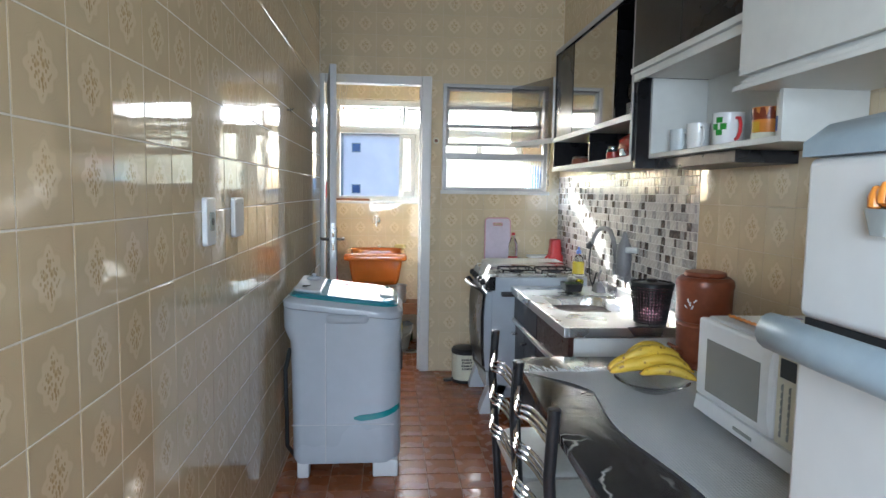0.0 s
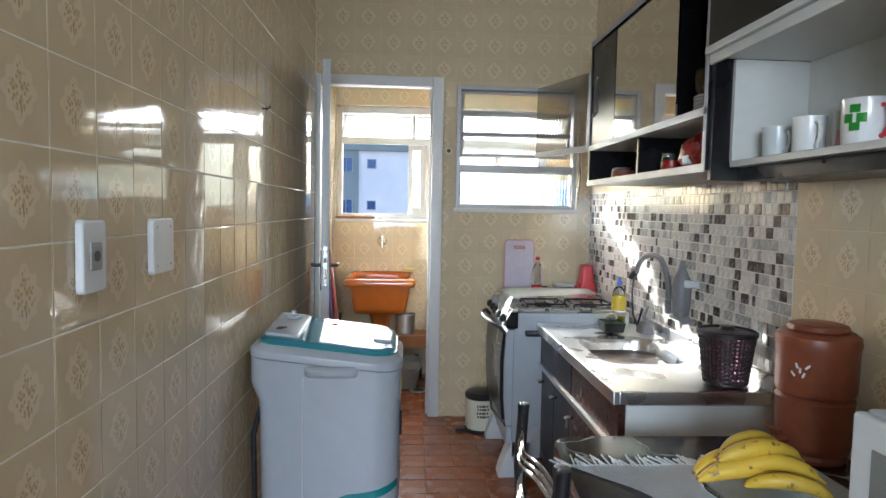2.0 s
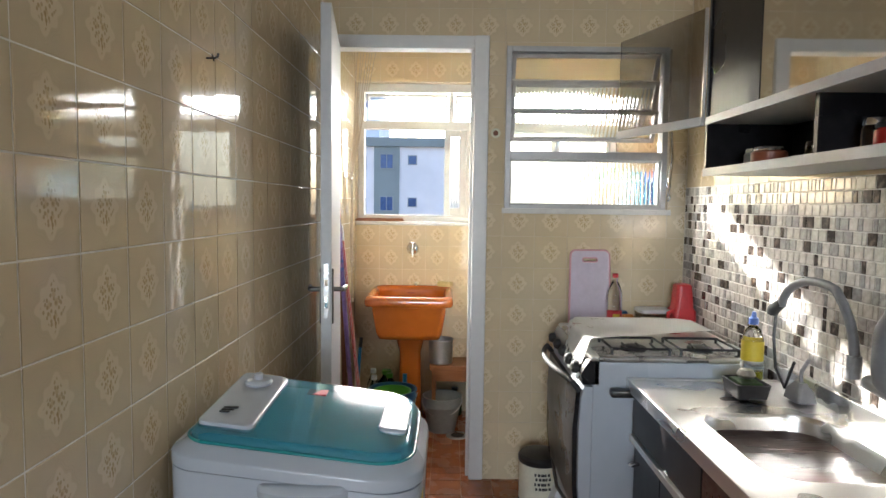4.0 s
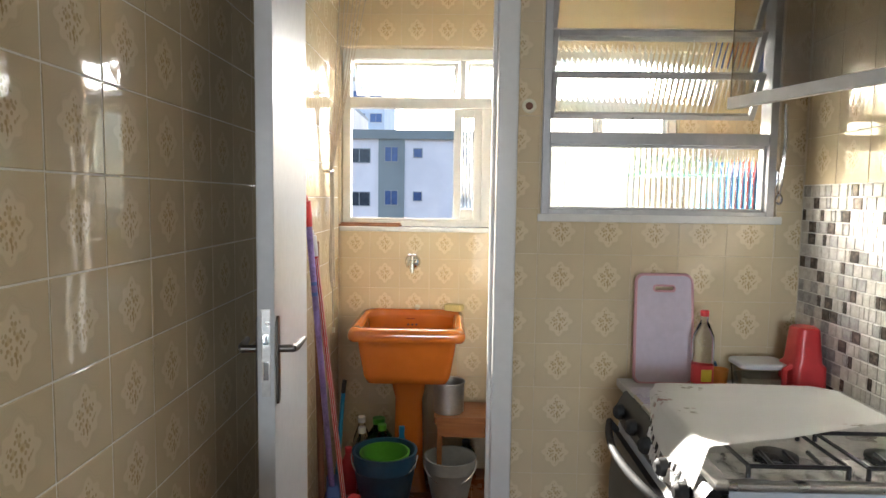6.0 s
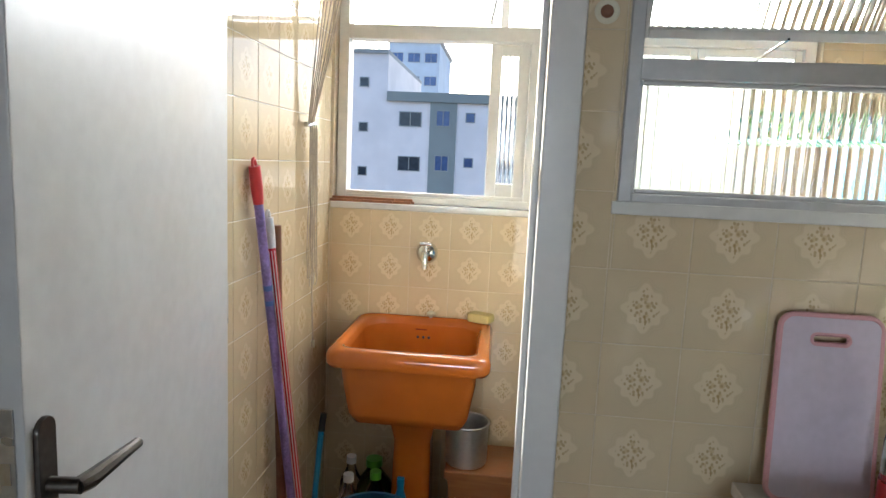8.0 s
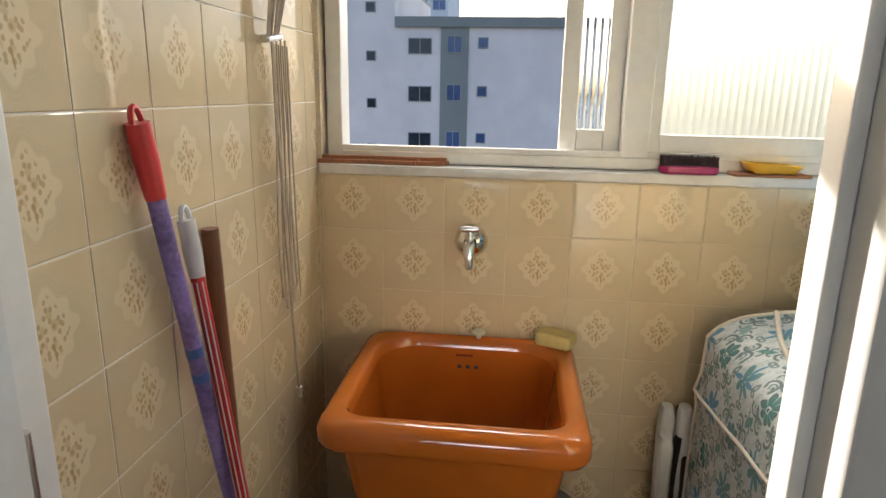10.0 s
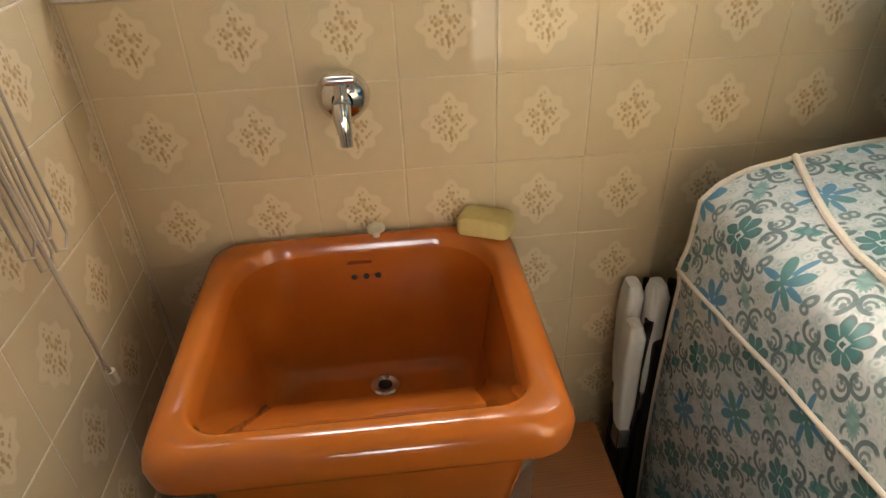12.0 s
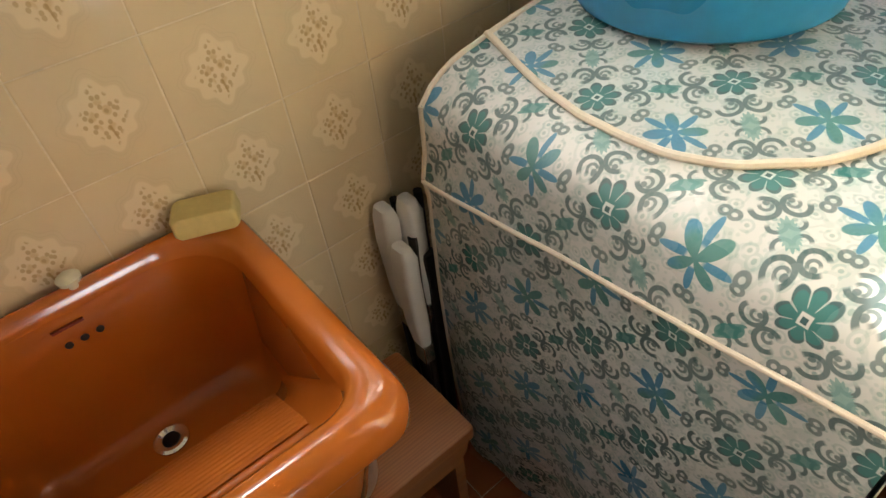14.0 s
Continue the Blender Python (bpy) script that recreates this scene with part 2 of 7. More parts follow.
M["bristle"] = plain("dark_bristles", (0.06, 0.035, 0.045), 0.8, grain=0.5, scale=160, relief=0.8)
M["yellow_plastic"] = plain("yellow_plastic", (0.58, 0.33, 0.02), 0.4, grain=0.08)
M["ceramic"] = plain("white_ceramic", (0.76, 0.76, 0.74), 0.15, grain=0.03, scale=20)
M["pale_grey_cup"] = plain("pale_grey_ceramic", (0.58, 0.62, 0.62), 0.25, grain=0.03)
M["clover"] = plain("green_print", (0.03, 0.24, 0.03), 0.3)
M["brown_print"] = plain("brown_glaze", (0.22, 0.045, 0.02), 0.25)
M["orange_print"] = plain("orange_print", (0.62, 0.22, 0.03), 0.35)
M["blue_print"] = plain("blue_print", (0.07, 0.14, 0.42), 0.35)
M["yellow_label"] = plain("yellow_label", (0.66, 0.50, 0.04), 0.45)
M["cream_label"] = plain("cream_label", (0.70, 0.68, 0.54), 0.45, grain=0.05)
M["dark_print"] = plain("dark_print", (0.03, 0.03, 0.03), 0.5)
M["dark_glass"] = plain("dark_window", (0.035, 0.045, 0.06), 0.12, grain=0.25, scale=2)
M["blue_pane"] = plain("blue_window", (0.07, 0.12, 0.26), 0.15, grain=0.2, scale=2)
M["marble_white"] = plain("white_marble", (0.66, 0.65, 0.62), 0.2, grain=0.08, scale=14)
M["foil"] = plain("foil", (0.66, 0.66, 0.66), 0.22, 1.0, grain=0.08, scale=60, relief=0.9)
M["peg_wood"] = plain("peg_wood", (0.30, 0.12, 0.05), 0.7, grain=0.25, scale=60, relief=0.2)


def wood(name, a, b, scale=9.0, rough=0.5):
    t = Tree(name, rough)
    c = t.scale(t.coord(), (1.0, 8.0, 8.0))
    g = t.noise(scale, c, 5, 0.6)
    g2 = t.wave(scale * 0.7, c, 5.0, "Y")
    col = t.mix(t.f("ADD", t.f("MULTIPLY", g, 0.7), t.f("MULTIPLY", g2, 0.3)), a, b)
    t.bump(g, 0.2, 0.001)
    return t.done(col, t.step(g, 0.3, 0.7, rough - 0.1, rough + 0.12))


M["wood"] = wood("stool_wood", (0.20, 0.07, 0.022), (0.40, 0.17, 0.06))
M["stick"] = wood("stick_wood", (0.13, 0.05, 0.025), (0.24, 0.10, 0.05), 14)
M["brown_board"] = wood("brown_laminate", (0.030, 0.011, 0.007), (0.065, 0.024, 0.015), 6, 0.35)


def glassy(name, color=(1, 1, 1), rough=0.0):
    t = Tree(name, rough)
    t.b.inputs["Base Color"].default_value = (*color, 1)
    t.b.inputs["Transmission Weight"].default_value = 1.0
    t.b.inputs["IOR"].default_value = 1.45
    return t.m


M["clear"] = glassy("clear_plastic", (0.95, 0.97, 0.96), 0.05)
M["ribbed"] = glassy("ribbed_glass", (0.90, 0.93, 0.89), 0.04)
M["frosted"] = glassy("frosted_ribbed_glass", (0.80, 0.86, 0.79), 0.32)
M["smoked"] = glassy("smoked_glass", (0.50, 0.50, 0.51), 0.02)
M["teal_lid"] = glassy("teal_clear_plastic", (0.10, 0.50, 0.66), 0.06)
M["teal_lid"].node_tree.nodes["Principled BSDF"].inputs["Transmission Weight"].default_value = 0.65
M["green_glass"] = glassy("green_bottle", (0.10, 0.30, 0.16), 0.05)
M["oil"] = glassy("cooking_oil", (0.72, 0.33, 0.03), 0.05)
M["pink_bag"] = glassy("pink_film", (0.85, 0.45, 0.62), 0.25)
M["detergent"] = glassy("yellow_liquid", (0.75, 0.68, 0.05), 0.05)
M["mirror"] = plain("mirror", (0.62, 0.60, 0.56), 0.03, 1.0, grain=0.03, scale=3, wear=0.2)


def stainless():
    t = Tree("brushed_steel", 0.24, 1.0)
    c = t.scale(t.coord(), (60.0, 3.0, 60.0))
    g = t.noise(6, c, 4, 0.6)
    t.bump(g, 0.08, 0.001)
    dent = t.noise(5, t.coord(), 2)
    return t.done(t.mix(g, (0.70, 0.695, 0.68), (0.80, 0.79, 0.77)), t.step(dent, 0.3, 0.7, 0.24, 0.36))


M["stainless"] = stainless()


def marble_black():
    t = Tree("black_marble", 0.1)
    c = t.coord()
    warp = t.noise(3.0, c, 4, 0.6, out=1)
    w = t.t.nodes.new("ShaderNodeVectorMath")
    w.operation = "MULTIPLY_ADD"
    t.link(warp, w.inputs[0])
    w.inputs[1].default_value = (0.35, 0.35, 0.35)
    t.link(c, w.inputs[2])
    e = t.cells(3.2, w.outputs[0], "DISTANCE_TO_EDGE")
    vein = t.step(e, 0.004, 0.022, 1, 0)
    fine = t.noise(22, c, 5, 0.65)
    col = t.mix(t.step(fine, 0.55, 0.8, 0, 0.6), (0.016, 0.016, 0.018), (0.09, 0.09, 0.10))
    col = t.mix(t.f("MULTIPLY", vein, t.step(t.noise(4, c), 0.45, 0.65)), col, (0.50, 0.49, 0.47))
    return t.done(col, t.step(fine, 0.3, 0.7, 0.07, 0.2))


M["black_marble"] = marble_black()


def crochet():
    t = Tree("white_crochet", 0.85)
    c = t.coord()
    a, b = t.wave(38, c, 2.0, "X"), t.wave(46, c, 2.0, "Y")
    h = t.f("ADD", a, b)
    col = t.mix(t.step(h, 0.3, 1.3), (0.74, 0.77, 0.78), (0.85, 0.86, 0.86))
    t.bump(h, 0.45, 0.002)
    return t.done(col)


M["crochet"] = crochet()


def embroidered():
    """White cotton with small sprays of grey-green and brown flowers."""
    t = Tree("embroidered_cotton", 0.85)
    c = t.coord()
    x, y, _ = t.xyz(c)
    weave = t.noise(180, c, 2)
    spray = t.cells(6.5, t.vec(x, t.f("MULTIPLY", y, 1.3)), rand=0.9)
    leaf = t.cells(55, c)
    k = t.f("MULTIPLY", t.step(spray, 0.16, 0.26, 1, 0), t.step(leaf, 0.30, 0.48, 1, 0))
    tint = t.mix(t.step(t.noise(13, c), 0.45, 0.55), (0.30, 0.27, 0.20), (0.36, 0.16, 0.12))
    col = t.mix(t.f("MULTIPLY", k, 0.75), (0.82, 0.81, 0.78), tint)
    t.bump(t.f("ADD", weave, t.f("MULTIPLY", t.noise(6, c, 3), 1.0)), 0.2, 0.002)
    return t.done(col)


M["embroidered"] = embroidered()


def printed_cover():
    """White laminated fabric printed with teal rosettes, blue stars and curling leaves."""
    t = Tree("printed_fabric", 0.38)
    u, v, _ = t.xyz(t.coord("UV"))
    wob = t.noise(9, t.coord("UV"), 2, out=1)
    wu, wv, _ = t.xyz(wob)
    u = t.f("ADD", u, t.f("MULTIPLY", t.f("SUBTRACT", wu, 0.5), 0.010))
    v = t.f("ADD", v, t.f("MULTIPLY", t.f("SUBTRACT", wv, 0.5), 0.010))
    u, v = t.f("MULTIPLY", t.f("ADD", u, v), 0.7071), t.f("MULTIPLY", t.f("SUBTRACT", v, u), 0.7071)
    warped = t.vec(u, v)

    def cell(du, dv, size):
        a = t.f("SUBTRACT", t.f("FRACT", t.f("ADD", t.f("DIVIDE", u, size), du)), 0.5)
        b = t.f("SUBTRACT", t.f("FRACT", t.f("ADD", t.f("DIVIDE", v, size), dv)), 0.5)
        r = t.f("SQRT", t.f("ADD", t.f("MULTIPLY", a, a), t.f("MULTIPLY", b, b)))
        return a, b, r, t.f("ARCTAN2", b, a)

    size = 0.162
    white, teal, dark, blue, sea = (0.54, 0.57, 0.58), (0.04, 0.20, 0.20), (0.045, 0.105, 0.12), (0.03, 0.20, 0.36), (0.16, 0.32, 0.33)
    # rosette
    a, b, r, th = cell(0.0, 0.0, size)
    petal = t.f("ADD", 0.125, t.f("MULTIPLY", t.f("ABSOLUTE", t.f("COSINE", t.f("MULTIPLY", th, 4.0))), 0.055))
    rose = t.step(t.f("SUBTRACT", r, petal), -0.006, 0.006, 1, 0)
    slit = t.step(t.f("SUBTRACT", r, t.f("MULTIPLY", petal, 0.82)), -0.004, 0.01, 1, 0)
    part_line = t.f("MULTIPLY", t.step(t.f("ABSOLUTE", t.f("COSINE", t.f("MULTIPLY", th, 4.0))), 0.10, 0.26, 1, 0), t.step(r, 0.05, 0.07))
    core = t.step(t.f("MAXIMUM", t.f("ABSOLUTE", t.f("ADD", a, b)), t.f("ABSOLUTE", t.f("SUBTRACT", a, b))), 0.045, 0.055, 1, 0)
    core2 = t.step(t.f("MAXIMUM", t.f("ABSOLUTE", t.f("ADD", a, b)), t.f("ABSOLUTE", t.f("SUBTRACT", a, b))), 0.022, 0.03, 1, 0)
    # paired scrolls on the four sides of the rosette
    fa, fb = t.f("ABSOLUTE", a), t.f("ABSOLUTE", b)
    mx, my = t.f("MAXIMUM", fa, fb), t.f("MINIMUM", fa, fb)

    def ring_at(cx, cy, rad, w):
        dx, dy = t.f("SUBTRACT", mx, cx), t.f("SUBTRACT", my, cy)
        q = t.f("SQRT", t.f("ADD", t.f("MULTIPLY", dx, dx), t.f("MULTIPLY", dy, dy)))
        return t.step(t.f("ABSOLUTE", t.f("SUBTRACT", q, rad)), w, w + 0.008, 1, 0)

    gap = t.f("SUBTRACT", 1.0, t.f("MULTIPLY", t.step(mx, 0.27, 0.30, 1, 0), t.step(my, 0.09, 0.12)))
    curl = t.f("MAXIMUM", t.f("MULTIPLY", ring_at(0.285, 0.092, 0.080, 0.014), gap), t.f("MULTIPLY", ring_at(0.425, 0.055, 0.050, 0.010), t.step(mx, 0.40, 0.43)))
    spir = t.f("MAXIMUM", t.f("MULTIPLY", ring_at(0.268, 0.080, 0.036, 0.008), t.step(mx, 0.24, 0.27)), ring_at(0.245, 0.072, 0.0, 0.018))
    spir = t.f("MAXIMUM", spir, ring_at(0.31, 0.265, 0.034, 0.011))
    # star flower between the rosettes
    a2, b2, r2, th2 = cell(0.5, 0.5, size)
    star = t.f("ADD", 0.03, t.f("MULTIPLY", t.f("POWER", t.f("ABSOLUTE", t.f("COSINE", t.f("MULTIPLY", th2, 2.0))), 2.0), 0.19))
    starm = t.step(t.f("SUBTRACT", r2, star), -0.008, 0.006, 1, 0)
    leaf = t.f("ADD", 0.02, t.f("MULTIPLY", t.f("POWER", t.f("ABSOLUTE", t.f("SINE", t.f("MULTIPLY", th2, 2.0))), 8.0), 0.24))
    leafm = t.f("MULTIPLY", t.step(t.f("SUBTRACT", r2, leaf), -0.008, 0.006, 1, 0), t.step(r2, 0.05, 0.08))
    # small serrated leaves on the lines between
    a3, b3, r3, th3 = cell(0.5, 0.0, size)
    l3 = t.f("ADD", t.f("POWER", t.f("DIVIDE", a3, 0.13), 2.0), t.f("POWER", t.f("DIVIDE", b3, 0.062), 2.0))
    saw = t.f("MULTIPLY", t.f("SINE", t.f("MULTIPLY", th3, 22.0)), 0.22)
    lm3 = t.step(t.f("ADD", l3, saw), 0.85, 1.0, 1, 0)
    a4, b4, r4, th4 = cell(0.0, 0.5, size)
    l4 = t.f("ADD", t.f("POWER", t.f("DIVIDE", a4, 0.055), 2.0), t.f("POWER", t.f("DIVIDE", b4, 0.12), 2.0))
    lm4 = t.step(t.f("ADD", l4, saw), 0.85, 1.0, 1, 0)
    dots = t.step(t.cells(80, t.coord("UV"), rand=0.8, flat=True), 0.12, 0.2, 1, 0)
    blot = t.noise(8, t.coord("UV"), 3)
    col = t.mix(t.f("MULTIPLY", t.step(blot, 0.3, 0.7), 0.3), white, (0.48, 0.53, 0.56))
    col = t.mix(t.f("MULTIPLY", dots, 0.25), col, sea)
    loop = t.cells(46, warped, rand=0.55, flat=True)
    hook = t.f("MULTIPLY", t.step(t.f("ABSOLUTE", t.f("SUBTRACT", loop, 0.30)), 0.05, 0.085, 1, 0), t.step(t.noise(40, warped, 1), 0.40, 0.46))
    bud = t.step(t.cells(46, warped, rand=0.55, flat=True), 0.09, 0.14, 1, 0)
    frond = t.step(t.f("ABSOLUTE", t.f("SUBTRACT", t.noise(22, warped, 2), 0.5)), 0.018, 0.04, 1, 0)
    col = t.mix(t.f("MULTIPLY", frond, 0.22), col, sea)
    col = t.mix(t.f("MULTIPLY", hook, 0.30), col, sea)
    col = t.mix(t.f("MULTIPLY", bud, 0.4), col, teal)
    col = t.mix(t.f("MULTIPLY", curl, 0.85), col, dark)
    col = t.mix(t.f("MULTIPLY", spir, 0.75), col, dark)
    col = t.mix(t.f("MULTIPLY", lm3, 0.85), col, sea)
    col = t.mix(t.f("MULTIPLY", lm4, 0.85), col, teal)
    col = t.mix(t.f("MULTIPLY", leafm, 0.9), col, blue)
    col = t.mix(t.f("MULTIPLY", starm, 0.9), col, t.mix(t.step(blot, 0.45, 0.55), blue, teal))
    col = t.mix(t.f("MULTIPLY", rose, 0.95), col, dark)
    col = t.mix(t.f("MULTIPLY", slit, 0.7), col, teal)
    col = t.mix(t.f("MULTIPLY", t.f("MULTIPLY", part_line, rose), 0.6), col, white)
    col = t.mix(core, col, white)
    col = t.mix(core2, col, dark)
    t.bump(t.noise(9, t.coord(), 4), 0.5, 0.006)
    return t.done(col, t.step(t.noise(6, t.coord()), 0.3, 0.7, 0.25, 0.5))


M["cover"] = printed_cover()


def banana_skin():
    t = Tree("banana_skin", 0.5)
    c = t.coord()
    s = t.noise(40, c, 4)
    col = t.mix(t.step(t.noise(6, c), 0.35, 0.7), (0.62, 0.40, 0.03), (0.50, 0.34, 0.04))
    col = t.mix(t.step(s, 0.62, 0.72), col, (0.16, 0.08, 0.02))
    return t.done(col)


M["banana"] = banana_skin()


def facade(name, a, rough=0.85):
    t = Tree(name, rough)
    c = t.coord()
    x, y, z = t.xyz(c)
    line = t.f("MAXIMUM", t.step(t.f("FRACT", t.f("MULTIPLY", z, 6.0)), 0.0, 0.08, 1, 0), t.step(t.f("FRACT", t.f("MULTIPLY", x, 6.0)), 0.0, 0.06, 1, 0))
    n = t.noise(0.5, c, 4)
    col = t.mix(t.step(n, 0.3, 0.7), a, tuple(v * 0.88 for v in a))
    return t.done(t.mix(t.f("MULTIPLY", line, 0.12), col, tuple(v * 0.7 for v in a)))


M["facade"] = facade("tiled_facade", (0.86, 0.79, 0.75))
M["facade_green"] = facade("grey_green_facade", (0.27, 0.29, 0.27))
M["facade_far"] = facade("pale_facade", (0.50, 0.58, 0.66))
M["concrete"] = plain("concrete", (0.34, 0.34, 0.32), 0.9, grain=0.1, scale=1)
M["asphalt"] = plain("weathered_asphalt", (0.17, 0.16, 0.145), 0.9, grain=0.2, scale=3)
M["car_paint"] = plain("car_paint", (0.55, 0.57, 0.60), 0.25, grain=0.02)
M["tree_leaf"] = plain("foliage", (0.05, 0.09, 0.03), 0.7, grain=0.3, scale=3)


# ---- building helpers ----
def smooth(me, angle=35):
    for p in me.polygons:
        p.use_smooth = True
    me.set_sharp_from_angle(angle=radians(angle))
    areas = sorted(p.area for p in me.polygons)
    if len(areas) > 600 or not areas or areas[-1] < 12 * areas[len(areas) // 2]:
        return
    # broad faces stay flat, their bevels turn from one to the next
    around, limit, out = {}, math.cos(radians(angle)), []
    for p in me.polygons:
        for v in p.vertices:
            around.setdefault(v, []).append((p.normal.copy(), p.area))
    for p in me.polygons:
        for v in p.vertices:
            s = Vector((0, 0, 0))
            for n, a in around[v]:
                if n.dot(p.normal) > limit:
                    s += n * a
            out.append(s.normalized() if s.length > 0 else p.normal.copy())
    me.normals_split_custom_set(out)


def part(name, bm, mat, parent=None, label="", angle=35):
    me = bpy.data.meshes.new(name)
    bmesh.ops.recalc_face_normals(bm, faces=bm.faces)
    bm.to_mesh(me)
    bm.free()
    smooth(me, angle)
    me.materials.append(M[mat] if isinstance(mat, str) else mat)
    ob = new(name, me)
    if parent is not None:
        ob.parent = parent
    if label:
        ob["label"] = label
    return ob


def thing(name, label, category, at=(0, 0, 0), turn=0.0, group="", kind=""):
    ob = new(name)
    ob.empty_display_size = 0.05
    ob.matrix_world = pose(*at, 0, 0, turn)
    return tagged(ob, label, category, group, kind)


def cube(x0, x1, y0, y1, z0, z1, bevel=0.0, seg=2, bm=None):
    own = bmesh.new()
    bmesh.ops.create_cube(own, size=1)
    for v in own.verts:
        v.co = Vector((x0 + (v.co.x + .5) * (x1 - x0), y0 + (v.co.y + .5) * (y1 - y0), z0 + (v.co.z + .5) * (z1 - z0)))
    if bevel > 0:
        bmesh.ops.bevel(own, geom=list(own.edges), offset=bevel, segments=seg, affect="EDGES", profile=0.5)
    return join(bm, own)


def join(bm, own):
    if bm is None:
        return own
    me = bpy.data.meshes.new("tmp")
    own.to_mesh(me)
    own.free()
    bm.from_mesh(me)
    bpy.data.meshes.remove(me)
    return bm


def lathe(profile, seg=32, at=(0, 0, 0), bm=None, sx=1.0, sy=1.0):
    """Turns (radius, height) pairs round the z axis."""
    own = bmesh.new()
    rings = []
    for r, z in profile:
        if r < 1e-5:
            rings.append([own.verts.new((at[0], at[1], at[2] + z))])
        else:
            rings.append([own.verts.new((at[0] + sx * r * math.cos(2 * math.pi * i / seg), at[1] + sy * r * math.sin(2 * math.pi * i / seg), at[2] + z)) for i in range(seg)])
    for a, b in zip(rings, rings[1:]):
        if len(a) == 1 and len(b) == 1:
            continue
        for i in range(seg):
            j = (i + 1) % seg
            if len(a) == 1:
                own.faces.new((a[0], b[j], b[i]))
            elif len(b) == 1:
                own.faces.new((a[i], a[j], b[0]))
            else:
                own.faces.new((a[i], a[j], b[j], b[i]))
    return join(bm, own)


def tube(points, radius, seg=10, bm=None, close=True):
    """A round rod along points; radius one number or one for each point."""
    own = bmesh.new()
    pts = [Vector(p) for p in points]
    rad = radius if isinstance(radius, (list, tuple)) else [radius] * len(pts)
    rings, up = [], None
    for i, p in enumerate(pts):
        d = (pts[min(i + 1, len(pts) - 1)] - pts[max(i - 1, 0)]).normalized()
        if up is None:
            up = d.orthogonal().normalized()
        up = (up - d * up.dot(d)).normalized()
        side = d.cross(up)
        rings.append([own.verts.new(p + rad[i] * (math.cos(2 * math.pi * k / seg) * up + math.sin(2 * math.pi * k / seg) * side)) for k in range(seg)])
    for a, b in zip(rings, rings[1:]):
        for k in range(seg):
            own.faces.new((a[k], a[(k + 1) % seg], b[(k + 1) % seg], b[k]))
    if close:
        own.faces.new(rings[0][::-1])
        own.faces.new(rings[-1])
    return join(bm, own)


def arc(c, r, a0, a1, n, plane="xz"):
    out = []
    for i in range(n + 1):
        a = radians(a0 + (a1 - a0) * i / n)
        u, w = r * math.cos(a), r * math.sin(a)
        out.append({"xz": (c[0] + u, c[1], c[2] + w), "yz": (c[0], c[1] + u, c[2] + w), "xy": (c[0] + u, c[1] + w, c[2])}[plane])
    return out


def rrect(hx, hy, r, n=5, cx=0.0, cy=0.0):
    """Points of a rounded rectangle, counter-clockwise."""
    out = []
    for sx, sy, a in ((1, 1, 0), (-1, 1, 90), (-1, -1, 180), (1, -1, 270)):
        for i in range(n + 1):
            t = radians(a + 90 * i / n)
            out.append((cx + sx * (hx - r) + r * math.cos(t), cy + sy * (hy - r) + r * math.sin(t)))
    return out


def loft(loops, bm=None, cap0=True, cap1=True):
    """Skins loops of equal length."""
    own = bmesh.new()
    rings = [[own.verts.new(p) for p in lp] for lp in loops]
    n = len(rings[0])
    for a, b in zip(rings, rings[1:]):
        for i in range(n):
            own.faces.new((a[i], a[(i + 1) % n], b[(i + 1) % n], b[i]))
    if cap0:
        own.faces.new(rings[0][::-1])
    if cap1:
        own.faces.new(rings[-1])
    return join(bm, own)


def slab(outline, z0, z1, bevel=0.0, seg=2, bm=None):
    """An outline in x and y raised from z0 to z1."""
    own = bmesh.new()
    lo = [own.verts.new((x, y, z0)) for x, y in outline]
    hi = [own.verts.new((x, y, z1)) for x, y in outline]
    n = len(lo)
    own.faces.new(lo[::-1])
    top = own.faces.new(hi)
    for i in range(n):
        own.faces.new((lo[i], lo[(i + 1) % n], hi[(i + 1) % n], hi[i]))
    if bevel:
        bmesh.ops.bevel(own, geom=list(top.edges), offset=bevel, segments=seg, affect="EDGES", profile=0.5)
    return join(bm, own)


def turned(bm, m):
    bmesh.ops.transform(bm, matrix=m, verts=bm.verts)
    return bm


def ring_box(x0, x1, z0, z1, y0, y1, w, bm=None, bevel=0.002, wb=None, wt=None):
    """Four bars round an opening in the x-z plane, butted."""
    wb, wt = wb or w, wt or w
    bm = cube(x0, x0 + w, y0, y1, z0, z1, bevel, 1, bm)
    cube(x1 - w, x1, y0, y1, z0, z1, bevel, 1, bm)
    cube(x0 + w, x1 - w, y0 + .001, y1 - .001, z0, z0 + wb, bevel, 1, bm)
    cube(x0 + w, x1 - w, y0 + .001, y1 - .001, z1 - wt, z1, bevel, 1, bm)
    return bm


# ---- structure ----
H = 2.78
XL, XR = -0.012, 1.762
YW, YB, YD = 4.40, 5.44, 4.472
XE = 2.55
YR, XA = -0.95, -1.9
DOOR = (0.006, 0.738, 0.0, 2.128)
KWIN = (0.885, 1.672, 1.362, 2.135)
LWIN = (0.0, 1.70, 1.245, 2.165)


def with_holes(u0, u1, z0, z1, holes):
    """Splits a rectangle into the boxes that are left round upright holes that don't overlap."""
    us = sorted({u0, u1, *[h[0] for h in holes], *[h[1] for h in holes]})
    out = []
    for a, b in zip(us, us[1:]):
        m, z = (a + b) / 2, z0
        for h in sorted((h for h in holes if h[0] < m < h[1]), key=lambda h: h[2]):
            if h[2] > z:
                out.append((a, b, z, h[2]))
            z = h[3]
        if z < z1:
            out.append((a, b, z, z1))
    return out


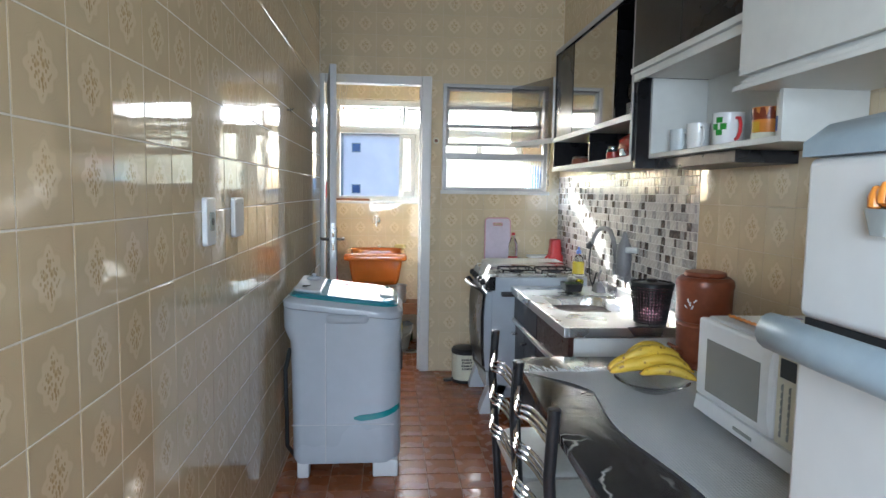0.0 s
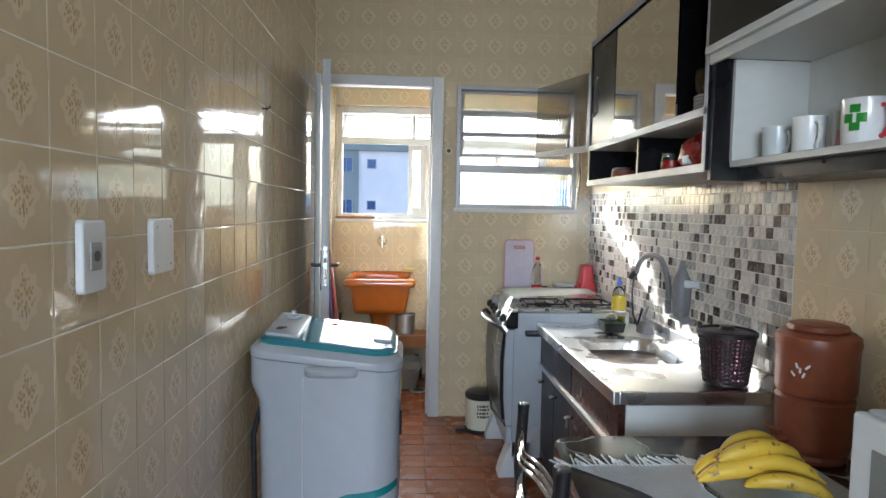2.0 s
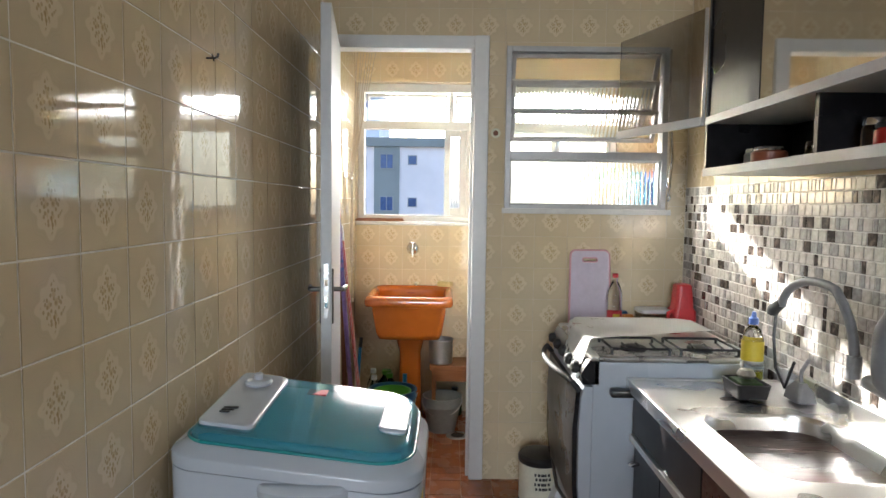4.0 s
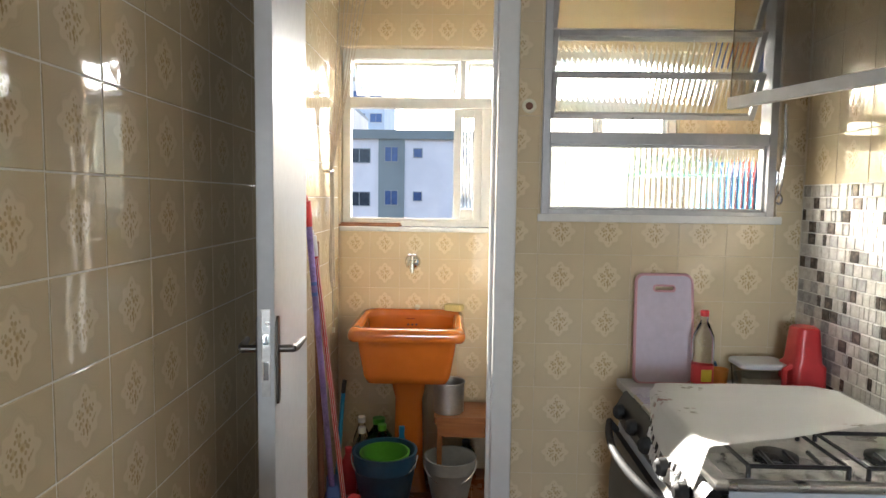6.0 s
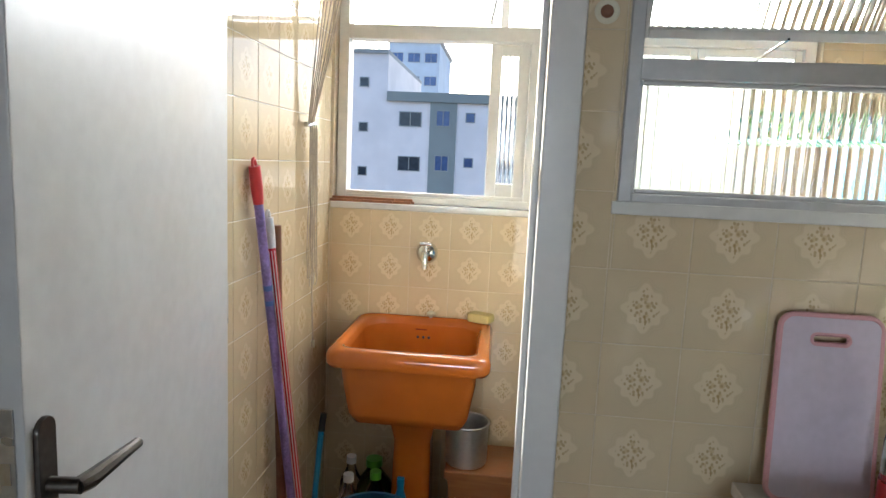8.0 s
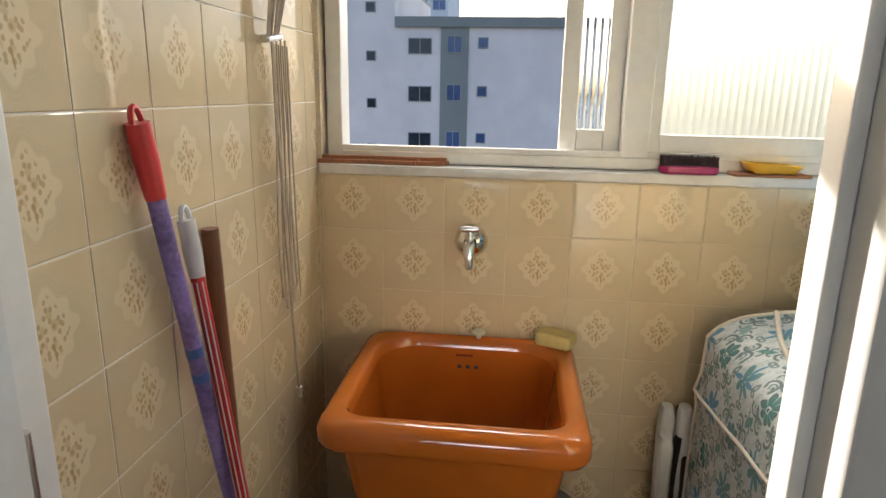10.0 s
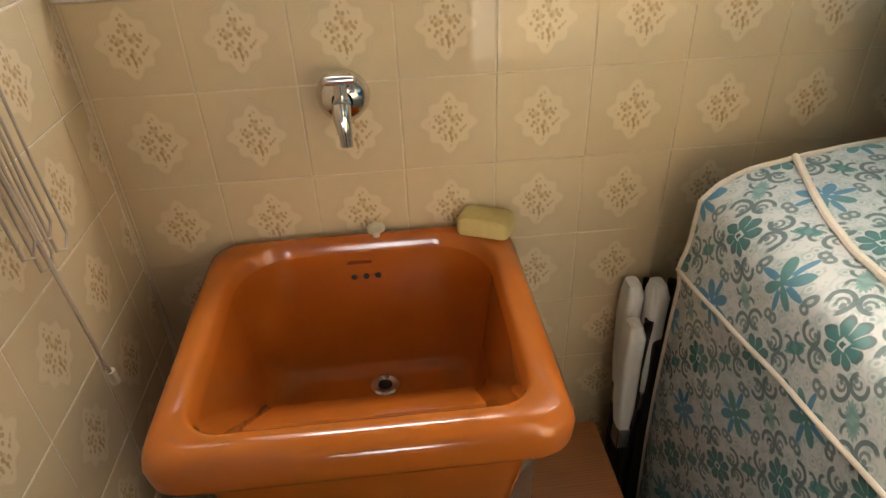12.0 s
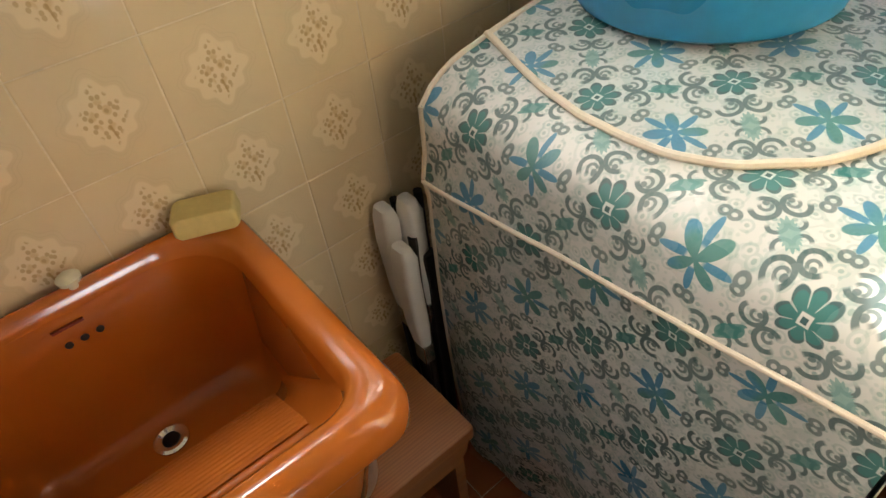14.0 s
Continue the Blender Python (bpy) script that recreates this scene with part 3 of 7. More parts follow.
def wall(name, label, boxes, mat="grout"):
    bm = bmesh.new()
    for b in boxes:
        cube(*b, bm=bm)
    ob = part(name, bm, mat)
    return tagged(ob, label, "wall", kind="structure")


wall_left = wall("wall_left", "cream patterned tiled wall along kitchen and laundry", [(XL - .14, XL, YR, YB + .14, 0, H)], "grout_pale")
wall_right = wall("wall_right", "cream tiled kitchen wall with a mosaic splashback", [(XR, XR + .14, -1.75, YW, 0, H)])
wall_far = wall("wall_far", "cream tiled wall with doorway and louvred window", [(a, b, YW, YD, c, d) for a, b, c, d in with_holes(XL, XE, 0, H, [DOOR, KWIN])])
wall_back = wall("wall_back", "cream patterned tiled laundry wall below the window", [(a, b, YB, YB + .14, c, d) for a, b, c, d in with_holes(XL, XE, 0, H, [LWIN])])
wall_side = wall("wall_side", "plain plastered end wall of the laundry", [(XE, XE + .14, YW, YB + .14, 0, H)], "plaster")
# three unseen walls added behind the camera, they enclose and shape the rear lamp's light
wall_behind = wall("wall_behind", "unseen plastered wall added with an opening for the fill lamp", [(a, b, -1.89, -1.75, c, d) for a, b, c, d in with_holes(XA, XR + .14, 0, H, [(-0.88, 0.72, 0.98, 2.12)])], "plaster")
wall("wall_room", "unseen plastered side wall added behind the kitchen", [(XA - .14, XA, -1.89, YR + .14, 0, H)], "plaster")
wall("wall_return", "unseen plastered return wall added beside the kitchen end", [(XA, XL - .14, YR, YR + .14, 0, H)], "plaster")
bm = cube(XL - .14, XE + .14, YR, YB + .14, -.12, -.004)
cube(XA - .14, XE + .14, -1.89, YR, -.12, -.004, bm=bm)
floor = tagged(part("floor", bm, "floor_grout"), "glossy terracotta tiled floor with thin joints", "floor", kind="structure")
bm = cube(XL - .14, XE + .14, YR, YB + .14, H, H + .1)
cube(XA - .14, XE + .14, -1.89, YR, H, H + .1, bm=bm)
tagged(part("ceiling", bm, "ceiling"), "off-white painted plaster ceiling", "ceiling", kind="structure")


# ---- door and windows ----
def door_set():
    fr = thing("door_1", "white painted wooden doorway with its door open", "door", (0, 0, 0), kind="structure")
    x0, x1, z1 = DOOR[0], DOOR[1], DOOR[3]
    jambs = [("jamb", cube(x1 - .016, x1 + .055, YW - .018, YD + .002, 0, z1 + .06, .006)),
             ("jamb", cube(x0 - .016, x0 + .014, YW - .018, YD + .002, 0, z1 + .06, .006)),
             ("lintel", cube(x0 + .016, x1 - .016, YW - .017, YD + .001, z1 - .004, z1 + .058, .006))]
    for n, bm in jambs:
        part(n, bm, "white_paint", fr)
    stop = cube(x1 - .030, x1 - .016, YW + .03, YD - .005, 0, z1 - .004, .003)
    part("door_stop", stop, "white_paint", fr)
    leaf = thing("door_leaf", "grey white painted wooden door standing open against wall", "door", (0.060, 4.372, 0.012), -82.8)
    body = part("panel", cube(0, 0.675, -.0205, .0205, 0, 2.108, .003), "grey_paint", leaf)
    lock = part("lock_plate", cube(.6752, .678, -.0105, .0105, .925, 1.135, .001), "steel", leaf, "steel lock plate")
    part("latch", cube(.678, .6795, -.007, .007, 1.05, 1.075, .0005), "chrome", lock)
    part("bolt", cube(.678, .6795, -.006, .006, .965, 1.01, .0005), "chrome", lock)
    for s in (1, -1):
        pts = rrect(.017, .108, .016, 4)
        pl = turned(slab(pts, 0, .006, .002), Matrix.Translation((.645, s * .0205, 1.006)) @ pose(0, 0, 0, -90 * s))
        esc = part("escutcheon", pl, "dark_steel", leaf, "long steel handle plate")
        bm = tube([(.645, s * .02, 1.034), (.645, s * .062, 1.034)], .0095, 12)
        tube([(.647, s * .058, 1.034), (.630, s * .064, 1.034), (.530, s * .072, 1.032)], [.010, .011, .007], 10, bm)
        part("handle", bm, "dark_steel", esc, "dark steel lever handle")
    for z in (.25, 1.05, 1.85):
        part("hinge", tube([(-.006, .012, z), (-.006, .012, z + .09)], .007, 10), "steel", leaf)


def rib_pane(x0, x1, y, z0, z1, pitch=.0185, depth=.0022, m=None):
    """A pane whose inner face is moulded in upright ribs."""
    bm = bmesh.new()
    n = max(8, round((x1 - x0) / pitch) * 8)
    rows = []
    for z in (z0, z1):
        rows.append(([bm.verts.new((x0 + (x1 - x0) * i / n, y - .002 - depth * abs(math.sin(math.pi * i / 8)), z)) for i in range(n + 1)], [bm.verts.new((x0 + (x1 - x0) * i / n, y + .002, z)) for i in range(n + 1)]))
    (a, c), (b, d) = rows
    for i in range(n):
        bm.faces.new((a[i], a[i + 1], b[i + 1], b[i]))
        bm.faces.new((c[i + 1], c[i], d[i], d[i + 1]))
        bm.faces.new((a[i + 1], a[i], c[i], c[i + 1]))
        bm.faces.new((b[i], b[i + 1], d[i + 1], d[i]))
    bm.faces.new((a[0], b[0], d[0], c[0]))
    bm.faces.new((a[n], c[n], d[n], b[n]))
    return turned(bm, m) if m is not None else bm


def sash(parent, x0, x1, z, h, y, tilt, mat="alu_grey"):
    """A framed pane that tips about its upper edge."""
    m = Matrix.Translation(((x0 + x1) / 2, y, z)) @ pose(0, 0, 0, tilt)
    w = (x1 - x0) / 2
    s = part("sash", turned(ring_box(-w, w, -h, 0, -.012, .012, .02, bevel=.002), m), mat, parent)
    part("pane", rib_pane(-w + .018, w - .018, 0, -h + .018, -.018, m=m), "ribbed", s).visible_shadow = False


def kitchen_window():
    w = thing("window_1", "grey aluminium louvred window with ribbed glass panes", "window", (0, 0, 0), kind="structure")
    x0, x1, z0, z1 = KWIN
    part("frame", ring_box(x0 - .008, x1 - .012, z0 - .006, z1 + .006, YW - .012, YW + .06, .026), "alu_grey", w)
    part("transom", cube(x0 + .018, x1 - .038, YW - .008, YW + .05, 1.602, 1.642, .003), "alu_grey", w)
    part("pane", rib_pane(x0 + .018, x1 - .038, YW + .025, z0 + .02, 1.602), "ribbed", w).visible_shadow = False
    part("bead", ring_box(x0 + .018, x1 - .038, z0 + .02, 1.602, YW + .008, YW + .020, .009), "alu_grey", w)
    part("window_sill", cube(x0 - .02, x1 + .012, YW - .022, YW - .0125, z0 - .022, z0 + .004, .003), "alu_white", w)
    for z in (1.845, 1.985, 2.112):
        sash(w, x0 + .022, x1 - .05, z, .165, YW + .012, 30)
    bm = tube([(x1 - .004, YW - .02, 1.44), (x1 - .004, YW - .028, 1.50), (x1 + .006, YW - .03, 1.60), (x1 + .004, YW - .02, 1.74)], [.006, .008, .007, .005], 8)
    cube(x1 - .016, x1 + .006, YW - .028, YW - .013, 1.47, 1.52, .003, bm=bm)
    tube(arc((x1 - .004, YW - .026, 1.425), .016, 0, 320, 10, "yz"), .004, 8, bm)
    part("lever", bm, "chrome", w, "chrome window lever")
    # the reveal on the laundry side
    part("reveal", ring_box(x0 - .03, x1 + .03, z0 - .03, z1 + .03, YD + .002, YD + .014, .03), "alu_white", w)


def laundry_window():
    w = thing("window_2", "white aluminium laundry window, sliding sash pushed open", "window", (0, 0, 0), kind="structure")
    x0, x1, z0, z1 = LWIN
    ya, yb = YB + .03, YB + .10
    part("window_frame", ring_box(x0 + .006, x1 - .006, z0 + .022, z1 - .004, ya, yb, .038, wb=.028, wt=.05), "alu_white", w)
    part("transom", cube(x0 + .044, x1 - .044, ya - .006, yb - .01, 1.868, 1.92, .004), "alu_white", w)
    part("post", cube(.715, .778, ya - .004, yb - .005, z0 + .05, 1.868, .004), "alu_white", w)
    part("post", cube(.60, .63, ya + .022, yb - .012, 1.92, z1 - .054, .003), "alu_white", w)
    s = part("sash", ring_box(.572, .716, z0 + .052, 1.866, ya + .036, ya + .058, .040, wb=.06), "alu_white", w)
    part("pane", rib_pane(.611, .677, ya + .047, z0 + .11, 1.826), "ribbed", s).visible_shadow = False
    s = part("sash", ring_box(.778, 1.30, z0 + .05, 1.866, ya + .01, ya + .032, .026, wb=.055), "alu_white", w)
    part("pane", rib_pane(.803, 1.275, ya + .021, z0 + .104, 1.841), "frosted", s).visible_shadow = False
    s = part("sash", ring_box(1.302, 1.654, z0 + .05, 1.866, ya + .01, ya + .032, .026, wb=.055), "alu_white", w)
    part("pane", rib_pane(1.327, 1.629, ya + .021, z0 + .104, 1.841), "frosted", s).visible_shadow = False
    part("track", cube(x0 + .044, x1 - .044, ya + .002, ya + .012, z0 + .05, z0 + .064, .002), "alu_white", w)
    for a, b in ((x0 + .05, .60), (.632, 1.13), (1.14, x1 - .05)):
        m = Matrix.Translation(((a + b) / 2, ya + .03, z1 - .066)) @ pose(0, 0, 0, 32)
        q = (b - a) / 2 - .008
        s = part("sash", turned(ring_box(-q, q, -.175, 0, -.01, .01, .018), m), "alu_white", w)
        part("pane", turned(cube(-q + .016, q - .016, -.002, .002, -.16, -.016), m), "clear", s).visible_shadow = False
        part("lever", tube([(b - .03, ya - .002, z1 - .10), (b - .02, ya - .012, z1 - .16), (b - .035, ya - .006, 1.925)], .006, 8), "alu", w)
    part("window_sill", cube(x0 - .004, x1, YB - .014, YB + .13, z0 - .004, z0 + .020, .004), "marble_white", w)


door_set()
kitchen_window()
laundry_window()


# ---- kitchen: fittings on the walls ----
def wall_plate(y0, y1, z0, z1, socket):
    t = thing("socket_plate" if socket else "blank_plate", "white plastic wall plate with a round socket" if socket else "blank white plastic wall plate with four screws", "wall plate", (XL, (y0 + y1) / 2, z0))
    hy, hz = (y1 - y0) / 2, (z1 - z0) / 2
    m = Matrix.Translation((.003, 0, hz)) @ pose(0, 0, 0, 0, 90, 0)
    part("cover", turned(slab(rrect(hz, hy, .012, 4), 0, .014, .005, 3), m), "white_plastic", t)
    if socket:
        part("inset", turned(slab(rrect(.026, .020, .006, 3), .013, .017, .001), m), "grey_plastic", t)
        part("hole", turned(lathe([(.0, .0185), (.010, .0185), (.010, .016)], 16), m), "black_plastic", t)
    else:
        for a in (-1, 1):
            for b in (-1, 1):
                part("screw", turned(lathe([(0, .0155), (.003, .0152), (.0042, .0135)], 10, (a * (hz - .02), b * (hy - .022), 0)), m), "steel", t)


wall_plate(1.525, 1.612, 1.19, 1.325, True)
wall_plate(1.832, 1.955, 1.193, 1.322, False)
hk = thing("wall_hook", "small dark metal hook screwed into the tiles", "hook", (XL, 2.95, 1.742))
part("shank", tube([(-.004, 0, 0), (.022, 0, 0), (.030, 0, .004), (.032, 0, .012)], .0028, 8), "black_metal", hk)
part("crossbar", tube([(.018, -.006, .008), (.018, .006, -.006)], .002, 6), "black_metal", hk)
hl = thing("wall_plug", "brown plug in a chipped tile hole", "plug", (.83, YW - .004, 1.727))
part("ring", turned(lathe([(.012, 0), (.020, .002), (.024, .0)], 18), pose(0, 0, 0, 90)), "cream_label", hl)
part("plug_core", turned(lathe([(0, .004), (.008, .004), (.013, 0)], 16), pose(0, 0, 0, 90)), "stick", hl)


# ---- kitchen: washing machine ----
def washer():
    t = thing("washing_machine", "white plastic top-loading washer with teal lid", "washing machine", (0.295, 2.84, 0))
    hx, hy = .262, .222
    UP = -.010
    loops = []

    def shell(ax, ay, r):
        """Outline with wide corners on the free side and tighter ones along the wall."""
        out = []
        for sx, sy, a, q in ((1, 1, 0, r * 1.9), (-1, 1, 90, r), (-1, -1, 180, r), (1, -1, 270, r * 1.9)):
            for i in range(9):
                g = radians(a + 90 * i / 8)
                out.append((sx * (ax - q) + q * math.cos(g), sy * (ay - q) + q * math.sin(g)))
        return out

    def tilt(x, y):
        return .006 * (y / hy) - .030 * (x / hx)

    for z, gx, gy, r, left in ((.075, -.012, -.008, .045, -.024), (.10, 0, 0, .05, -.022), (.30, 0, 0, .05, -.020), (.60, .0, .0, .05, -.014), (.655, .001, .0, .05, -.012), (.685, .002, .002, .05, .002), (.72, .003, .002, .05, .013), (.80, .004, .003, .055, .014)):
        k = 1.0 if z > .75 else 0.0
        loops.append([(x - left * max(0, -x / hx), y, z + k * (UP + tilt(x, y))) for x, y in shell(hx + gx, hy + gy, r)])
    part("body", loft(loops), "white_enamel", t, angle=50)

    # crisp bezel, proud of the body, that slopes towards the lid
    rim = []
    for z, g, r, left in ((.802, .005, .062, .013), (.804, .008, .065, .013), (.826, .008, .066, .013), (.832, .005, .064, .012), (.850, -.020, .05, .008), (.852, -.024, .05, .008)):
        rim.append([(x - left * max(0, -x / hx), y, z + UP + tilt(x, y)) for x, y in shell(hx + g, hy + g, r)])
    part("top_rim", loft(rim), "white_enamel", t, angle=35)
    lid = []
    for z, g, r in ((.848, -.018, .05), (.868, -.022, .05), (.876, -.030, .046), (.878, -.040, .042)):
        lid.append([(x - .007 * max(0, -x / hx), y + .006, z + UP + .006 * (y / hy) + tilt(x, y)) for x, y in shell(hx + g, hy + g, r)])
    part("lid", loft(lid), "teal_lid", t, "see-through teal plastic lid", angle=35)
    edge = [(x - .007 * max(0, -x / hx), y + .006, .855 + UP + tilt(x, y)) for x, y in shell(hx - .0165, hy - .0165, .05)]
    part("lid_seal", tube(edge + [edge[0]], .0035, 6), "teal_plastic", t, "dark teal edge of the lid")
    panel = [[(x, y, z + UP + .006 * (y / hy) + tilt(x, y)) for x, y in rrect(.062 - s, hy - .055 - s, .018, 4, -.176, .012)] for z, s in ((.866, 0), (.884, .001), (.888, .006))]
    pn = part("control_panel", loft(panel), "white_enamel", t, angle=40)
    kn = lathe([(.034, 0), (.036, .006), (.030, .012), (.012, .014), (.012, .026), (.009, .029), (0, .029)], 24, (-.176, .10, .903))
    part("knob", kn, "white_enamel", pn)
    for k in range(3):
        part("label", cube(-.205, -.205 + .034 - .006 * k, -.075 - .014 * k, -.069 - .014 * k, .895, .899), "dark_print", pn)
    part("lid_catch", loft([[(x, y, z + UP + tilt(x, y)) for x, y in rrect(.034 - s, .085 - s, .018, 4, .190, .01)] for z, s in ((.866, 0), (.882, .001), (.885, .005))]), "white_enamel", t)
    part("sticker", cube(-.05, .0, .10, .14, .873, .877), "red_stripe", t, "faded red sticker")
    # lifting lip with a recess under it on the front
    lip = loft([[(x * k + .015, -hy - d * k * (1 - (x / .1) ** 2) ** .5 if e else -hy + .004, z) for x, e in [(-.1 + .2 * i / 16, 1) for i in range(17)] + [(.1, 0), (-.1, 0)]] for z, k, d in ((.745, .90, .020), (.756, .98, .030), (.772, 1.0, .032), (.782, .97, .024), (.786, .9, .012))])
    part("lifting_lip", lip, "white_enamel", t)
    groove = cube(-.088, -.082, -hy - .004, -hy + .01, .09, .745, .002)
    part("seam", groove, "grey_paint", t)
    part("skirt_line", cube(-.24, .23, -hy - .0025, -hy + .01, .262, .266, .001), "grey_paint", t)
    stripe = []
    for i in range(17):
        x = .045 + .211 * i / 16
        c = max(0, x - (hx - .095))
        y = -hy + .095 - math.sqrt(.009025 - min(c, .0945) ** 2)
        stripe.append((x, y, .296 + .040 * (i / 16) ** 2, .014 * min(1, .3 + i * .3)))
    bm = loft([[(x, y - .004, z - h), (x, y + .004, z - h), (x, y + .004, z + h), (x, y - .004, z + h)] for x, y, z, h in stripe])
    bmesh.ops.recalc_face_normals(bm, faces=bm.faces)
    part("stripe", bm, "teal_plastic", t, "teal swoosh stripe")
    for i, (z, m) in enumerate(((.70, "yellow_label"), (.66, "cream_label"), (.62, "dark_print"))):
        part("energy_label", cube(hx + .002, hx + .004, -.17, -.11, z, z + .03), m, t)
    part("drain_cover", cube(hx - .004, hx + .008, -.14, -.09, .50, .60, .006), "black_plastic", t)
    for sx, sy in ((-1, -1), (1, -1), (-1, 1), (1, 1)):
        w = .028 if sx < 0 else .06
        part("foot", cube(sx * (hx - .07) - w, sx * (hx - .07) + w, sy * (hy - .05) - .035, sy * (hy - .05) + .035, 0, .085, .01), "white_plastic", t)
    part("drain_hose", tube([(-hx - .002, -.10, .60), (-hx - .02, -.13, .50), (-hx - .012, -.15, .30), (-hx - .018, -.10, .12), (-hx - .005, .02, .02)], .010, 10), "rubber", t, "black drain hose")


washer()


# ---- kitchen: sink run ----
def sink_run():
    t = thing("sink_worktop", "stainless steel sink top with one bowl", "sink", (0, 0, 0))
    x0, x1, y0, y1, z = 1.225, XR - .004, 2.272, 3.450, .792
    bx0, bx1, by0, by1 = 1.325, 1.665, 2.66, 3.11
    bm = bmesh.new()
    loop = rrect((bx1 - bx0) / 2, (by1 - by0) / 2, .09, 7, (bx0 + bx1) / 2, (by0 + by1) / 2)
    # top sheet between the outer edge and the bowl
    n = len(loop)

    def outer(px, py):
        cx, cy = (bx0 + bx1) / 2, (by0 + by1) / 2
        dx, dy = px - cx, py - cy
        k = min((x1 - .02 - cx) / dx if dx > 1e-6 else 1e9, (x0 + .02 - cx) / dx if dx < -1e-6 else 1e9, (y1 - .02 - cy) / dy if dy > 1e-6 else 1e9, (y0 + .02 - cy) / dy if dy < -1e-6 else 1e9)
        return cx + dx * k, cy + dy * k

    inner = [bm.verts.new((x, y, z - .004)) for x, y in loop]
    outv = [bm.verts.new((*outer(x, y), z)) for x, y in loop]
    for i in range(n):
        bm.faces.new((outv[i], outv[(i + 1) % n], inner[(i + 1) % n], inner[i]))
    corners = [(x1 - .02, y1 - .02), (x0 + .02, y1 - .02), (x0 + .02, y0 + .02), (x1 - .02, y0 + .02)]
    for cx, cy in corners:
        near = sorted(outv, key=lambda v: (v.co.x - cx) ** 2 + (v.co.y - cy) ** 2)[:12]
        a = min((v for v in outv if abs(v.co.x - cx) < 1e-5), key=lambda v: abs(v.co.y - cy), default=None)
        b = min((v for v in outv if abs(v.co.y - cy) < 1e-5), key=lambda v: abs(v.co.x - cx), default=None)
        if a and b and a is not b:
            bm.faces.new((a, b, bm.verts.new((cx, cy, z))))
    part("top_sheet", bm, "stainless", t)
    b2 = cube(x0, x0 + .02, y0, y1, z - .038, z + .005, .004)
    cube(x1 - .02, x1, y0, y1, z - .038, z + .055, .004, bm=b2)
    cube(x0 + .02, x1 - .02, y0, y0 + .02, z - .037, z + .004, .004, bm=b2)
    cube(x0 + .02, x1 - .02, y1 - .02, y1, z - .037, z + .004, .004, bm=b2)
    part("rolled_edge", b2, "stainless", t)
    lo = []
    for d, s in ((-.004, 0), (-.02, .006), (-.12, .012), (-.135, .03), (-.14, .10)):
        lo.append([(x, y, z + d) for x, y in rrect((bx1 - bx0) / 2 - s, (by1 - by0) / 2 - s, max(.04, .09 - s * .3), 7, (bx0 + bx1) / 2, (by0 + by1) / 2)])
    part("bowl", loft(lo, cap0=False), "stainless", t, angle=60)
    part("strainer", lathe([(.0, .004), (.03, .004), (.04, .002), (.045, 0)], 24, ((bx0 + bx1) / 2, (by0 + by1) / 2, z - .141)), "steel", t)

    c = thing("sink_cabinet", "dark brown and black sink cabinet with white side", "cabinet", (0, 0, 0))
    part("body", cube(1.285, XR - .004, 2.312, 3.436, .10, z - .05), "brown_board", c)
    part("side_panel", cube(1.275, XR - .006, 2.292, 2.310, .02, z - .045, .002), "white_board", c, "white melamine side panel")
    part("rail", cube(1.252, 1.284, 2.300, 2.86, .605, z - .04, .002), "brown_board", c)
    part("rail", cube(1.250, 1.284, 2.864, 3.440, .605, z - .04, .002), "black_board", c)
    part("grip_strip", cube(1.240, 1.284, 2.300, 3.440, .578, .602, .004), "alu", c, "long aluminium grip strip")
    for a, b, m in ((2.302, 2.60, "brown_board"), (2.604, 2.90, "brown_board"), (2.904, 3.175, "black_board"), (3.179, 3.436, "black_board")):
        d = part("door", cube(1.258, 1.284, a, b, .11, .574, .003), m, c)
        part("handle", tube([(1.257, b - .06, .52), (1.232, b - .06, .52), (1.228, b - .06, .515)], [.006, .010, .012], 12), "chrome", d)
    part("plinth", cube(1.32, XR - .01, 2.33, 3.43, 0, .10), "black_board", c)
    part("towel_knob", cube(1.165, 1.250, 3.40, 3.44, .735, .762, .008), "black_plastic", c)


sink_run()


